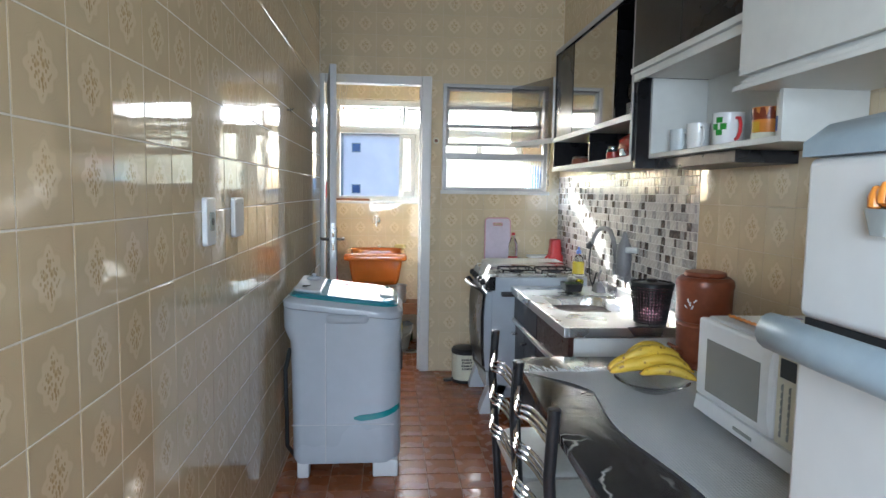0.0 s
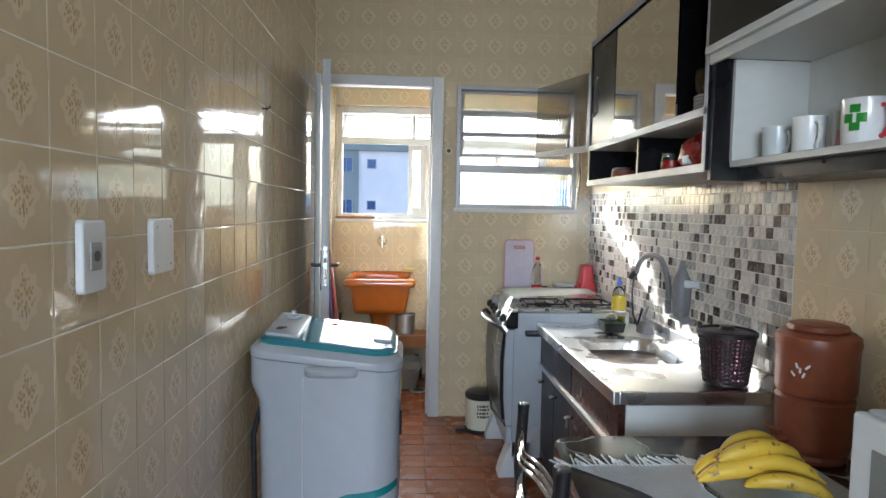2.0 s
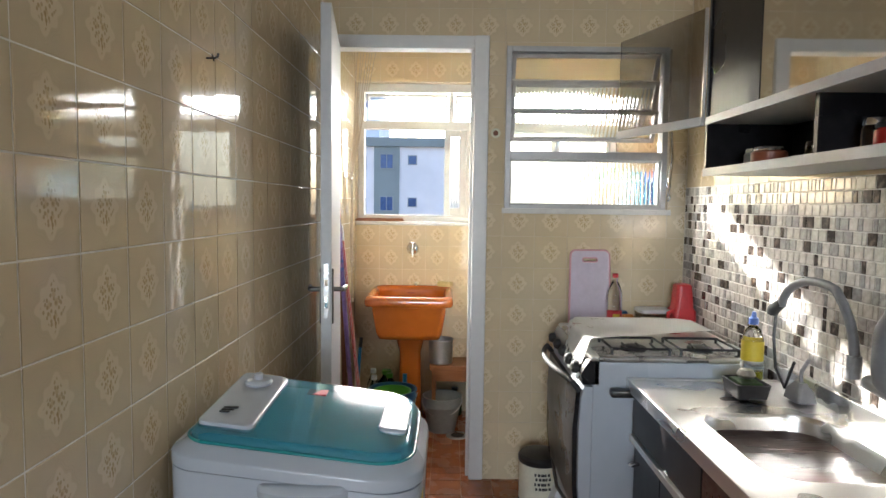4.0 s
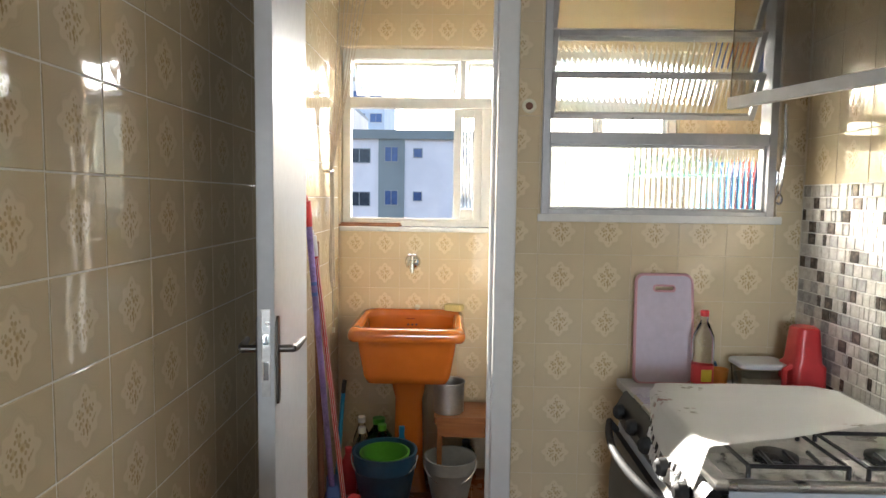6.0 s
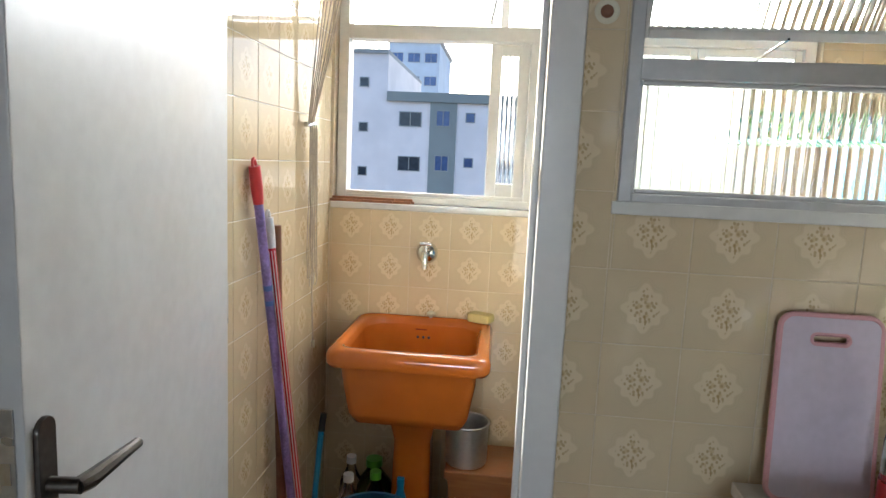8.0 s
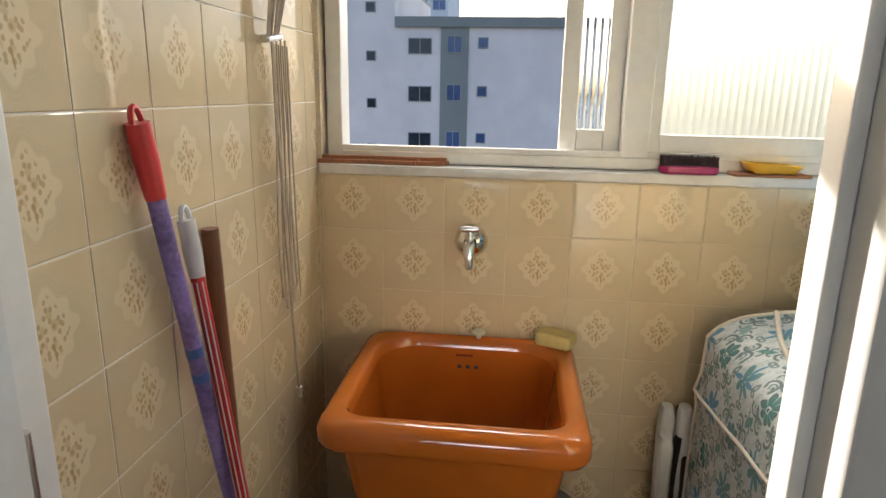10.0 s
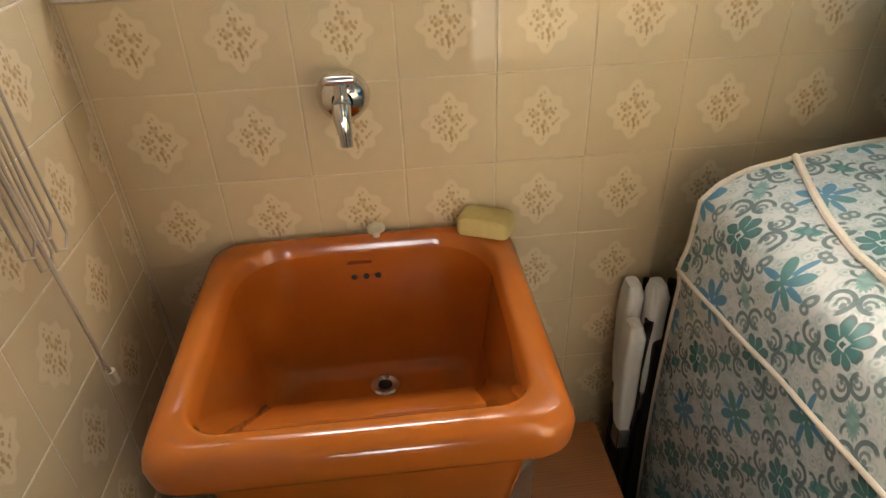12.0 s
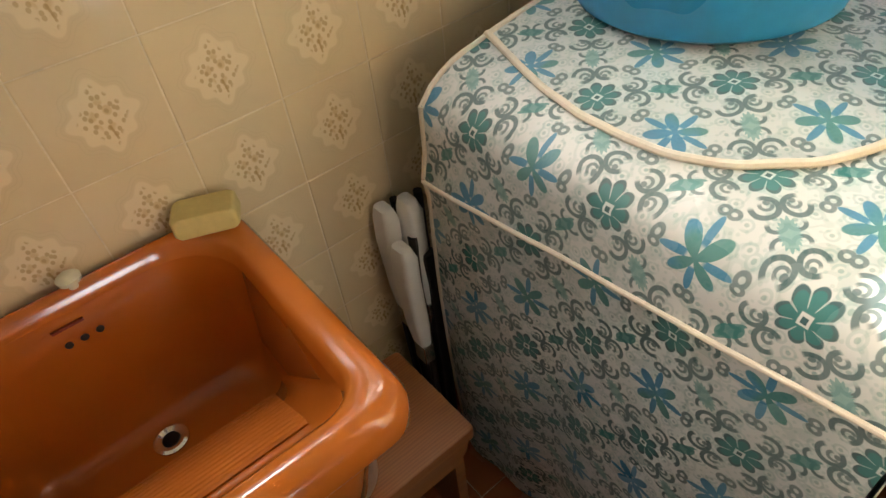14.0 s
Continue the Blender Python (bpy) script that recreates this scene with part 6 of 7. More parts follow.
# ---- laundry: brooms, cords, buckets and bottles ----
def pole(name, label, a, b, r, mat, cap=None, cap_len=.09):
    t = thing(name, label, "broom", (0, 0, 0))
    a, b = Vector(a), Vector(b)
    part("handle", tube([a, a + (b - a) * .5, b], r, 12), mat, t)
    if cap:
        d = (b - a).normalized()
        c = part("cap", tube([a - d * .01, a + d * cap_len * .5, a + d * cap_len], [r * 1.25, r * 1.3, r * 1.1], 12), cap, t)
        loop = [a - d * .008 + Vector((0, .011 * math.cos(q), .0)) - d * .022 * math.sin(q) for q in [math.pi * i / 8 for i in range(9)]]
        part("hanging_loop", tube(loop, .004, 6), cap, c)
    return t, a, b


t, a, b = pole("broom", "broom with a purple printed handle and red cap", (.006, 4.692, 1.385), (.055, 4.935, .13), .0125, "purple", "red_plastic")
part("block", turned(cube(-.03, .03, -.12, .12, .06, .13, .012), pose(.060, 4.94, 0, 0, 0, 12)), "blue_print", t)
part("bristles", turned(loft([[(x, y, z) for x, y in rrect(hx, hy, .01, 3)] for hx, hy, z in ((.045, .14, .002), (.028, .118, .062))]), pose(.060, 4.94, 0, 0, 0, 12)), "purple", t)
for k in range(2):
    u = .25 + .035 * k
    p = a + (b - a) * u
    part("print_band", tube([p, p + (b - a) * .012], .0129, 12), "blue_print", t)
t, a, b = pole("broom", "broom with a red striped handle and white cap", (.012, 4.775, 1.245), (.134, 4.812, .10), .0105, "red_stripe", "white_plastic", .075)
side = (b - a).normalized().orthogonal().normalized()
for k in range(3):
    o = Matrix.Rotation(radians(30 + k * 45), 3, (b - a).normalized()) @ Vector((.0103, 0, 0))
    part("stripe", tube([a + o + (b - a) * .07, b + o], .0012, 5), "white_plastic", t)
part("block", turned(cube(-.025, .025, -.10, .10, .05, .11, .01), pose(.137, 4.815, 0, 0, 0, -20)), "red_plastic", t)
part("bristles", turned(loft([[(x, y, z) for x, y in rrect(hx, hy, .01, 3)] for hx, hy, z in ((.04, .12, .002), (.024, .098, .052))]), pose(.137, 4.815, 0, 0, 0, -20)), "red_plastic", t)
st = thing("wooden_stick", "plain brown wooden stick leaning on the tiles", "stick", (0, 0, 0))
part("rod", tube([(.004, 4.855, 1.225), (.008, 4.87, .8), (.018, 4.905, .002)], [.0135, .014, .0145], 14), "stick", st)
sq = thing("squeegee", "blue handled squeegee with a black tip", "squeegee", (0, 0, 0))
part("handle", tube([(.075, 5.10, .50), (.05, 5.05, .02)], .010, 10), "bright_blue", sq)
part("grip", tube([(.08, 5.11, .56), (.075, 5.10, .50)], .011, 10), "rubber", sq)
part("blade", cube(.01, .16, 5.03, 5.06, .0, .03, .006), "black_plastic", sq)


def cords():
    t = thing("clothesline_cords", "bundle of thin cords tied to a wall cleat", "cord", (0, 0, 0))
    cl = part("cleat", turned(cube(-.008, .008, -.035, .035, -.006, .006, .004), pose(.012, 5.13, 1.53, 8)), "chrome", t)
    part("cleat_foot", tube([(XL + .003, 5.13, 1.53), (.012, 5.13, 1.53)], .008, 8), "chrome", cl)
    rnd = random.Random(7)
    for k in range(7):
        y = 5.105 + .008 * k
        top = (.05 + .025 * k, 5.30 + .02 * k, H - .002)
        pts = [Vector((.014, y, 1.53)).lerp(Vector(top), i / 6) + Vector((rnd.uniform(-.003, .003), rnd.uniform(-.003, .003), 0)) for i in range(7)]
        part("cord", tube(pts, .0026, 6), "cord", t)
    for k in range(4):
        y = 5.12 + .022 * k
        lo = 1.02 - .03 * (k % 2)
        pts = [(.014, y, 1.53)] + [(.010 + .004 * math.sin(i), y + .010 * i / 6, 1.53 + (lo - 1.53) * i / 6) for i in range(1, 7)] + [(.012, y + .025, lo - .006), (.012, y + .04, lo + .01)] + [(.010, y + .04 - .02 * i / 5, lo + (1.52 - lo) * i / 5) for i in range(1, 6)]
        part("cord", tube(pts, .0022, 6), "cord", t)
    part("cord", tube([(.014, 5.12, 1.53), (.012, 5.15, 1.15), (.012, 5.19, .78)], .0034, 6), "cord", t)
    part("cord_end", tube([(.012, 5.19, .79), (.012, 5.193, .765)], .007, 8), "cream_label", t)


cords()


def bucket(name, label, x, y, r0, r1, h, mat, z=0.0, bail=True, water=None):
    t = thing(name, label, "bucket", (x, y, z))
    part("wall", lathe([(0, 0), (r0, 0), (r1 * .98, h * .72), (r1 * 1.01, h * .74), (r1, h * .97), (r1 * 1.05, h * .975), (r1 * 1.05, h), (r1 * .97, h), (r1 * .95, h * .72), (r0 * .95, .006), (0, .006)], 40), mat, t)
    if bail:
        pts = [(r1 * 1.06 * math.cos(q), -.012 - r1 * .75 * math.sin(q), h * .93 - .085 * math.sin(q)) for q in [math.pi * i / 16 for i in range(17)]]
        part("bail", tube(pts, .003, 6), "steel", t, "thin wire bail")
    return t


bucket("bucket", "dark blue plastic bucket with a wire bail", .285, 4.985, .10, .140, .282, "blue_bucket")
bucket("small_bucket", "green plastic bucket nested in the blue one", .285, 4.985, .075, .108, .262, "green_plastic", .010, False)
bucket("bucket", "grey plastic bucket with a wire bail", .580, 5.085, .080, .116, .216, "grey_plastic")
fb = thing("floor_drain", "round steel floor drain ring", "drain", (.675, 4.985, .0005))
part("ring", lathe([(.040, .004), (.058, .006), (.066, .003), (.068, 0)], 30), "steel", fb)
part("grid", lathe([(0, .002), (.040, .002)], 24), "black_plastic", fb)


def stool():
    t = thing("wooden_stool", "low brown wooden stool under the pot", "stool", (.655, 5.235, 0))
    part("top", slab(rrect(.155, .12, .012, 3), .360, .387, .005), "wood", t)
    part("front_apron", loft([[(x, -.112 + y, z) for x, y in ((-w, 0), (w, 0), (w, .018), (-w, .018))] for z, w in ((.290, .11), (.315, .135), (.359, .145))]), "wood", t)
    part("rear_apron", cube(-.14, .14, .095, .113, .295, .359, .002), "wood", t)
    for s in (-1, 1):
        part("side_leg", cube(s * .128 - .012, s * .128 + .012, -.092, .093, 0, .359, .003), "wood", t)


stool()
pt = thing("aluminium_pot", "dented aluminium pot standing on the stool", "pot", (.568, 5.205, .388))
part("wall", lathe([(0, 0), (.068, 0), (.073, .006), (.075, .142), (.080, .147), (.079, .151), (.072, .149), (.070, .01), (0, .008)], 36), "alu", pt)


def bottle(x, y, h, r, mat, cap, label, fill=None, z=0.0):
    t = thing("bottle", label, "bottle", (x, y, z), group="bottles under the tank")
    b = part("bottle_body", lathe([(0, 0), (r * .9, 0), (r, .01), (r, h * .35), (r * .93, h * .42), (r, h * .52), (r * .9, h * .68), (r * .38, h * .86), (r * .36, h * .92)], 24), mat, t)
    if fill:
        part("contents", lathe([(0, .004), (r * .9, .006), (r * .93, h * .33), (0, h * .33)], 20), fill, b)
    part("cap", lathe([(r * .42, h * .91), (r * .42, h), (0, h * 1.002)], 16), cap, t)


bottle(.150, 5.20, .30, .045, "clear", "white_plastic", "clear bottle with pink liquid, white cap", "pink_edge")
bottle(.130, 5.32, .31, .045, "clear", "white_plastic", "clear plastic bottle with a white cap")
bottle(.215, 5.335, .30, .075, "green_glass", "green_plastic", "fat dark green glass bottle")
bottle(.245, 5.22, .31, .050, "clear", "green_plastic", "clear bottle with a green cap")
bottle(.345, 5.17, .32, .032, "bright_blue", "bright_blue", "bright blue cleaner bottle")
bottle(.350, 5.37, .30, .035, "clear", "stick", "clear bottle with a brown cap")
bottle(.10, 5.10, .24, .04, "red_plastic", "red_plastic", "red cleaning bottle by the brooms")
bottle(.66, 5.37, .18, .05, "green_glass", "black_plastic", "squat dark green bottle")

# things on the window sill
for k, (x, l) in enumerate(((.055, .13), (.175, .12), (.255, .09))):
    p = thing("peg_bundle", "row of weathered wooden clothes pegs on the sill", "pegs", (x, YB + .012, LWIN[2] + .0205), (6, -4, 3)[k], group="pegs on the sill")
    for i in range(3):
        part("peg", turned(cube(-l / 2, l / 2, -.006, .006, 0, .010, .002), pose(.006 * i, -.010 + .010 * i, .009 * (i == 1))), "peg_wood", p)
br = thing("scrub_brush", "magenta scrubbing brush with dark bristles", "brush", (.868, YB + .010, LWIN[2] + .0205))
part("back", loft([[(x, y, z) for x, y in rrect(.066 - g, .024 - g, .022, 5)] for z, g in ((0, .003), (.004, 0), (.015, 0), (.018, .003))]), "magenta", br)
bm = bmesh.new()
rnd = random.Random(3)
for i in range(420):
    x, y = rnd.uniform(-.062, .062), rnd.uniform(-.021, .021)
    tube([(x, y, .016), (x + rnd.uniform(-.004, .004), y + rnd.uniform(-.004, .004), rnd.uniform(.034, .041))], .0012, 4, bm)
part("bristles", bm, "bristle", br, "dark brown bristles")
sdh = thing("soap_dish", "yellow wavy soap dish on a wooden board", "soap dish", (1.045, YB + .004, LWIN[2] + .0205))
part("board", cube(-.085, .08, -.03, .03, 0, .006, .002), "peg_wood", sdh)
part("dish", loft([[(x * (1 + .03 * math.sin(x * 90)), y, z + .004 * math.sin(x * 80)) for x, y in rrect(hx, hy, .015, 4)] for hx, hy, z in ((.05, .022, .008), (.064, .03, .028), (.060, .027, .028), (.046, .018, .013))]), "yellow_plastic", sdh)


# ---- laundry: covered washing machine ----
def covered_washer():
    t = thing("covered_washer", "washing machine under a teal and blue printed cover", "washing machine", (0, 0, 0))
    x0, x1, y0, y1, zt = .912, 1.56, 4.62, 5.305, .955
    nx, ny, nz = 30, 32, 22
    bm = bmesh.new()
    uv = bm.loops.layers.uv.new("map")

    def top(x, y):
        u, v = (x - x0) / (x1 - x0), (y - y0) / (y1 - y0)
        rise = .056 * (1 - (1 - min(1, u * 1.6)) ** 2)
        return zt - .028 * math.exp(-(x - x0) / .022) + rise * (.55 + .45 * v) + .006 * noise.noise(Vector((x * 7, y * 7, 2))) + .004 * noise.noise(Vector((x * 19, y * 19, 5)))

    def sheet(fn, m, n, mapping):
        g = [[bm.verts.new(fn(i / m, j / n)) for i in range(m + 1)] for j in range(n + 1)]
        for j in range(n):
            for i in range(m):
                f = bm.faces.new((g[j][i], g[j][i + 1], g[j + 1][i + 1], g[j + 1][i]))
                for lp, (a, b) in zip(f.loops, ((i, j), (i + 1, j), (i + 1, j + 1), (i, j + 1))):
                    lp[uv].uv = mapping(a / m, b / n)

    W, D = x1 - x0, y1 - y0
    sheet(lambda u, v: (x0 + W * u, y0 + D * v, top(x0 + W * u, y0 + D * v)), nx, ny, lambda u, v: (W * u, D * v))

    def side(u, v):
        y, z1 = y0 + D * u, top(x0, y0 + D * u)
        z = z1 + (.02 - z1) * v
        puff = .012 * math.sin(math.pi * min(1, v * 1.1)) + .012 * math.sin(y * 17 + 1.2) * v + .006 * math.sin(y * 41) * v
        seam = .014 * math.exp(-((z - .795 - .075 * (1 - u)) / .02) ** 2)
        return (x0 - puff - seam * .6, y, z)

    sheet(side, ny, nz, lambda u, v: (-.9 * v, D * u))
    sheet(lambda u, v: (x0 + W * u, y0 - .010 * math.sin(math.pi * v) - .008 * math.sin(u * 19) * v, top(x0 + W * u, y0) + (.02 - top(x0 + W * u, y0)) * v), nx, nz, lambda u, v: (W * u, -.9 * v))
    sheet(lambda u, v: (x0 + W * u, y1, top(x0 + W * u, y1) + (.02 - top(x0 + W * u, y1)) * v), nx, 6, lambda u, v: (W * u, D + .9 * v))
    sheet(lambda u, v: (x1, y0 + D * u, top(x1, y0 + D * u) + (.02 - top(x1, y0 + D * u)) * v), ny, 6, lambda u, v: (W + .9 * v, D * u))
    bmesh.ops.remove_doubles(bm, verts=bm.verts, dist=.0005)
    part("cover", bm, "cover", t, "printed fabric cover with cream piping", angle=75)
    pts = []
    for i in range(31):
        y = y0 + D * i / 30
        v = (top(x0, y) - .795 - .075 * (1 - i / 30)) / (top(x0, y) - .02)
        a, b, c = side(i / 30, v)
        pts.append((a - .002, b, c))
    part("skirt_piping", tube(pts, .0036, 8), "piping", t)
    part("back_piping", tube([(x0 + W * i / 30, y1 - .002, top(x0 + W * i / 30, y1) + .001) for i in range(31)], .0045, 8), "piping", t)
    part("corner_piping", tube([side(1, j / 22) for j in range(23)], .0045, 8), "piping", t)
    strap, bend = [], [Vector(p) for p in ((1.05, 5.40), (1.045, 5.303), (1.0, 5.15), (.985, 5.0), (1.02, 4.88), (1.11, 4.80), (1.25, 4.76), (1.42, 4.75), (1.555, 4.75), (1.7, 4.75))]
    for a, b, c, d in zip(bend, bend[1:], bend[2:], bend[3:]):
        for i in range(8):
            u = i / 8
            p = b + (c - a) * .5 * u + (a - b * 2.5 + c * 2 - d * .5) * u ** 2 + (b * 1.5 - a * .5 - c * 1.5 + d * .5) * u ** 3
            strap.append((p.x, p.y, top(p.x, p.y) + .004))
    part("strap", tube(strap, .0055, 8), "piping", t, "cream fabric strap")
    part("machine", cube(x0 + .03, x1 - .03, y0 + .03, y1 - .03, 0, zt - .03, .02), "white_enamel", t)


covered_washer()
bs = thing("laundry_basin", "large bright blue plastic basin on the washer", "basin", (1.335, 5.135, 1.002))
part("wall", lathe([(0, .0), (.185, .0), (.197, .008), (.225, .09), (.250, .185), (.268, .190), (.268, .199), (.244, .197), (.218, .09), (.188, .012), (0, .010)], 48, sy=.95), "bright_blue", bs)
part("rim_band", lathe([(.251, .183), (.271, .188), (.271, .201), (.252, .199)], 48, sy=.95), M["pale_grey_cup"], bs, "pale blue rim")


def folded_chair(x, y, z, dz):
    t = thing("folding_chair", "folded beach chair with white plastic arms", "chair", (x, y, 0), 0, group="folded chairs by the tank")
    part("armrest", loft([[(a, b, q) for a, b in rrect(.017 * s, .026 * s, .012 * s, 4, 0, dy)] for q, s, dy in ((z - .25, .75, -.01), (z - .20, .95, -.006), (z - .08, 1.05, .004), (z - .02, 1.0, 0), (z, .7, .004))]), "white_plastic", t, "white plastic armrest", angle=60)
    part("frame_tube", tube([(.0, .012, z - .02), (.004, .012, .4), (.01, .0, .0)], .010, 8), "black_metal", t)
    part("frame_tube", tube([(.035, .02, z - .01), (.035, .02, .002)], .009, 8), "black_metal", t)
    part("bracket", cube(-.012, .014, -.030, .004, z - .305, z - .252, .003), "chrome", t)


folded_chair(.855, 5.335, .655, 0)
folded_chair(.870, 5.400, .700, 0)
folded_chair(.905, 5.372, .715, 0)
fs = thing("folded_canvas", "dark folded canvas seat leaning by the wall", "canvas", (.90, 5.395, 0))
part("canvas", cube(.0, .03, -.06, .03, .0, .60, .01), "black_plastic", fs)

# shelf of bottles and hanging things at the far end of the laundry
sh = thing("laundry_shelf", "white wall shelf at the end of the laundry", "shelf", (0, 0, 0))
part("board", cube(1.72, XE - .004, 4.545, 4.78, 1.330, 1.352, .003), "white_board", sh)
part("bracket", cube(1.80, 1.82, 4.545, 4.74, 1.26, 1.329, .003), "alu", sh)
part("bracket", cube(2.40, 2.42, 4.545, 4.74, 1.26, 1.329, .003), "alu", sh)
for k, (x, y, h, r, m, c) in enumerate(((1.80, 4.66, .20, .035, "bright_blue", "blue_print"), (1.90, 4.66, .17, .03, "white_plastic", "red_plastic"), (2.0, 4.66, .19, .035, "blue_print", "white_plastic"), (2.12, 4.66, .16, .035, "red_plastic", "white_plastic"), (2.24, 4.66, .2, .04, "yellow_label", "red_plastic"))):
    b = thing("cleaner_bottle", ("blue", "white", "dark blue", "red", "yellow")[k] + " plastic cleaner bottle on the laundry shelf", "bottle", (x, y, 1.353), group="bottles on the laundry shelf")
    part("bottle_body", loft([[(a, q, z) for a, q in rrect(r * s, r * .7 * s, r * .4 * s, 4)] for z, s in ((0, 1), (h * .6, 1), (h * .78, .5), (h * .84, .35))]), m, b)
    part("cap", lathe([(r * .4, h * .83), (r * .4, h), (0, h * 1.01)], 14), c, b)


hs = thing("high_shelf", "white board shelf high on the laundry wall", "shelf", (0, 0, 0))
part("board", cube(1.78, XE - .004, 5.20, YB - .004, 1.985, 2.005, .003), "white_board", hs)
part("bracket", cube(1.86, 1.88, 5.22, YB - .004, 1.90, 1.984, .003), "alu", hs)
part("bracket", cube(2.44, 2.46, 5.22, YB - .004, 1.90, 1.984, .003), "alu", hs)
for k, (x, r, h, m, c) in enumerate(((1.88, .05, .16, "cream_label", "peg_wood"), (2.0, .035, .18, "blue_print", "white_plastic"), (2.11, .06, .20, "orange_print", "yellow_plastic"), (2.26, .05, .17, "yellow_label", "red_plastic"))):
    b = thing("storage_bottle", ("cream", "blue", "orange", "yellow")[k] + " plastic bottle on the high shelf", "bottle", (x, 5.31, 2.006), group="bottles on the high shelf")
    part("bottle_body", loft([[(a, q, z) for a, q in rrect(r * e, r * .7 * e, r * .4 * e, 4)] for z, e in ((0, .95), (.01, 1), (h * .65, 1), (h * .8, .5), (h * .86, .36))]), m, b)
    part("cap", lathe([(r * .42, h * .85), (r * .42, h), (0, h * 1.01)], 14), c, b)


def hanger(x, y, mat, label, cloth):
    t = thing("clothes_hanger", label, "hanger", (x, y, 1.62), 90 + 8 * math.sin(x * 40), group="hangers on the line")
    part("wire", tube([(-.17, 0, -.10), (0, 0, -.02), (.17, 0, -.10), (-.17, 0, -.10)], .004, 6), mat, t)
    part("hook", tube([(0, 0, -.02), (0, 0, .03)] + arc((.015, 0, .03), .015, 180, 10, 8), .003, 6), "chrome", t)
    if cloth:
        part("garment", loft([[(a, b, z) for a, b in rrect(w, d, .008, 3)] for z, w, d in ((-.42, .13, .02), (-.25, .13, .022), (-.11, .15, .016), (-.04, .06, .012))]), cloth, t)


for k in range(9):
    hanger(1.36 + .032 * k, 4.86 + .01 * (k % 3), ("teal_plastic", "green_plastic", "white_plastic")[k % 3], ("teal", "green", "white")[k % 3] + " plastic hanger on the clothes line", "")
hanger(1.71, 4.90, "blue_print", "hanger with a bright blue garment", "bright_blue")
hanger(1.76, 4.94, "white_plastic", "hanger with a dark blue garment", "blue_print")
hanger(1.85, 4.90, "red_plastic", "hanger with a red garment", "red_plastic")
ln = thing("clothes_line", "thin cord stretched across the laundry", "cord", (0, 0, 0))
part("cord", tube([(1.2, 4.87, 1.665), (1.8, 4.90, 1.66), (XE - .002, 4.93, 1.665)], .003, 6), "cord", ln)
part("end_hook", tube([(1.2, 4.87, 1.665), (1.2, YD + .005, 1.70)], .003, 6), "chrome", ln)


# ---- outside ----
GZ = -14.0
bm = bmesh.new()
cube(-400, 400, 8, 900, GZ - 1, GZ, bm=bm)
tagged(part("ground", bm, "asphalt"), "grey asphalt street far below the window", "ground", kind="structure")


def house_window(parent, x, y, z, w, h, pane, split=1):
    f = part("window", ring_box(x - w / 2, x + w / 2, z - h / 2, z + h / 2, y - .05, y + .04, .05, bevel=0), "concrete", parent)
    part("pane", cube(x - w / 2 + .05, x + w / 2 - .05, y - .012, y + .02, z - h / 2 + .05, z + h / 2 - .05), pane, f)
    if split > 1:
        part("mullion", cube(x - .02, x + .02, y - .04, y - .013, z - h / 2 + .05, z + h / 2 - .05), "concrete", f)


def building():
    t = thing("apartment_building", "pale tiled apartment block with a grey-green stripe", "building", (0, 0, 0))
    y = 41.0
    part("wall", cube(-10.2, -6.86, y, y + 14, GZ, 7.75), "facade", t)
    part("wall", cube(-6.86, -4.22, y, y + 12, GZ, 5.0), "facade", t)
    part("stair_wall", cube(-4.22, -2.62, y - .12, y + 12, GZ, 5.12), "facade_green", t, "grey-green stair wall stripe")
    part("wall", cube(-2.62, 3.0, y, y + 12, GZ, 5.0), "facade", t)
    part("roof", cube(-6.85, 3.1, y - .25, y + 12.2, 5.0, 5.55), "facade_green", t, "grey roof parapet band")
    part("roof", cube(-10.3, -6.86, y - .15, y + 14.2, 7.75, 8.0), "concrete", t)
    for k in range(-4, 2):
        z = 1.31 + 2.66 * k
        house_window(t, -5.42, y - .01, z, 1.38, .90, "dark_glass", 2)
        house_window(t, -3.42, y - .13, z + .1, .86, .95, "blue_pane", 2)
        house_window(t, -1.80, y - .01, z + .2, .58, .60, "blue_pane")
        house_window(t, -8.29, y - .01, z - .56, .58, .58, "dark_glass")
    house_window(t, -8.29, y - .01, 1.31 + 2.66 * 2 - .56, .58, .58, "dark_glass")


building()


def tower(x0, x1, y, top, label, rows, cols, w, mat):
    t = thing("tower_block", label, "building", (0, 0, 0))
    part("wall", cube(x0, x1, y, y + 14, GZ, top), mat, t)
    part("roof", cube(x0 - .2, x1 + .2, y - .2, y + 14.2, top, top + .5), "concrete", t)
    part("roof_house", cube(x0 + 1, (x0 + x1) / 2 + 1, y + 2, y + 8, top + .5, top + 2.0), mat, t)
    for r in range(rows):
        for c in range(cols):
            house_window(t, x0 + (x1 - x0) * (c + .5) / cols, y - .02, top - 1.7 - r * 1.6 * 1.7, w, 1.1, "blue_pane", 2)


tower(-14.6, -8.4, 80, 15.6, "pale blue tower block behind the apartments", 7, 3, 1.5, "facade_far")
tower(-22.5, -14.0, 62, 3.0, "pale apartment block beside the street", 6, 4, 1.2, "facade_far")
tower(6.5, 16.0, 78, 1.0, "distant pale apartment block", 4, 5, 1.2, "facade_far")


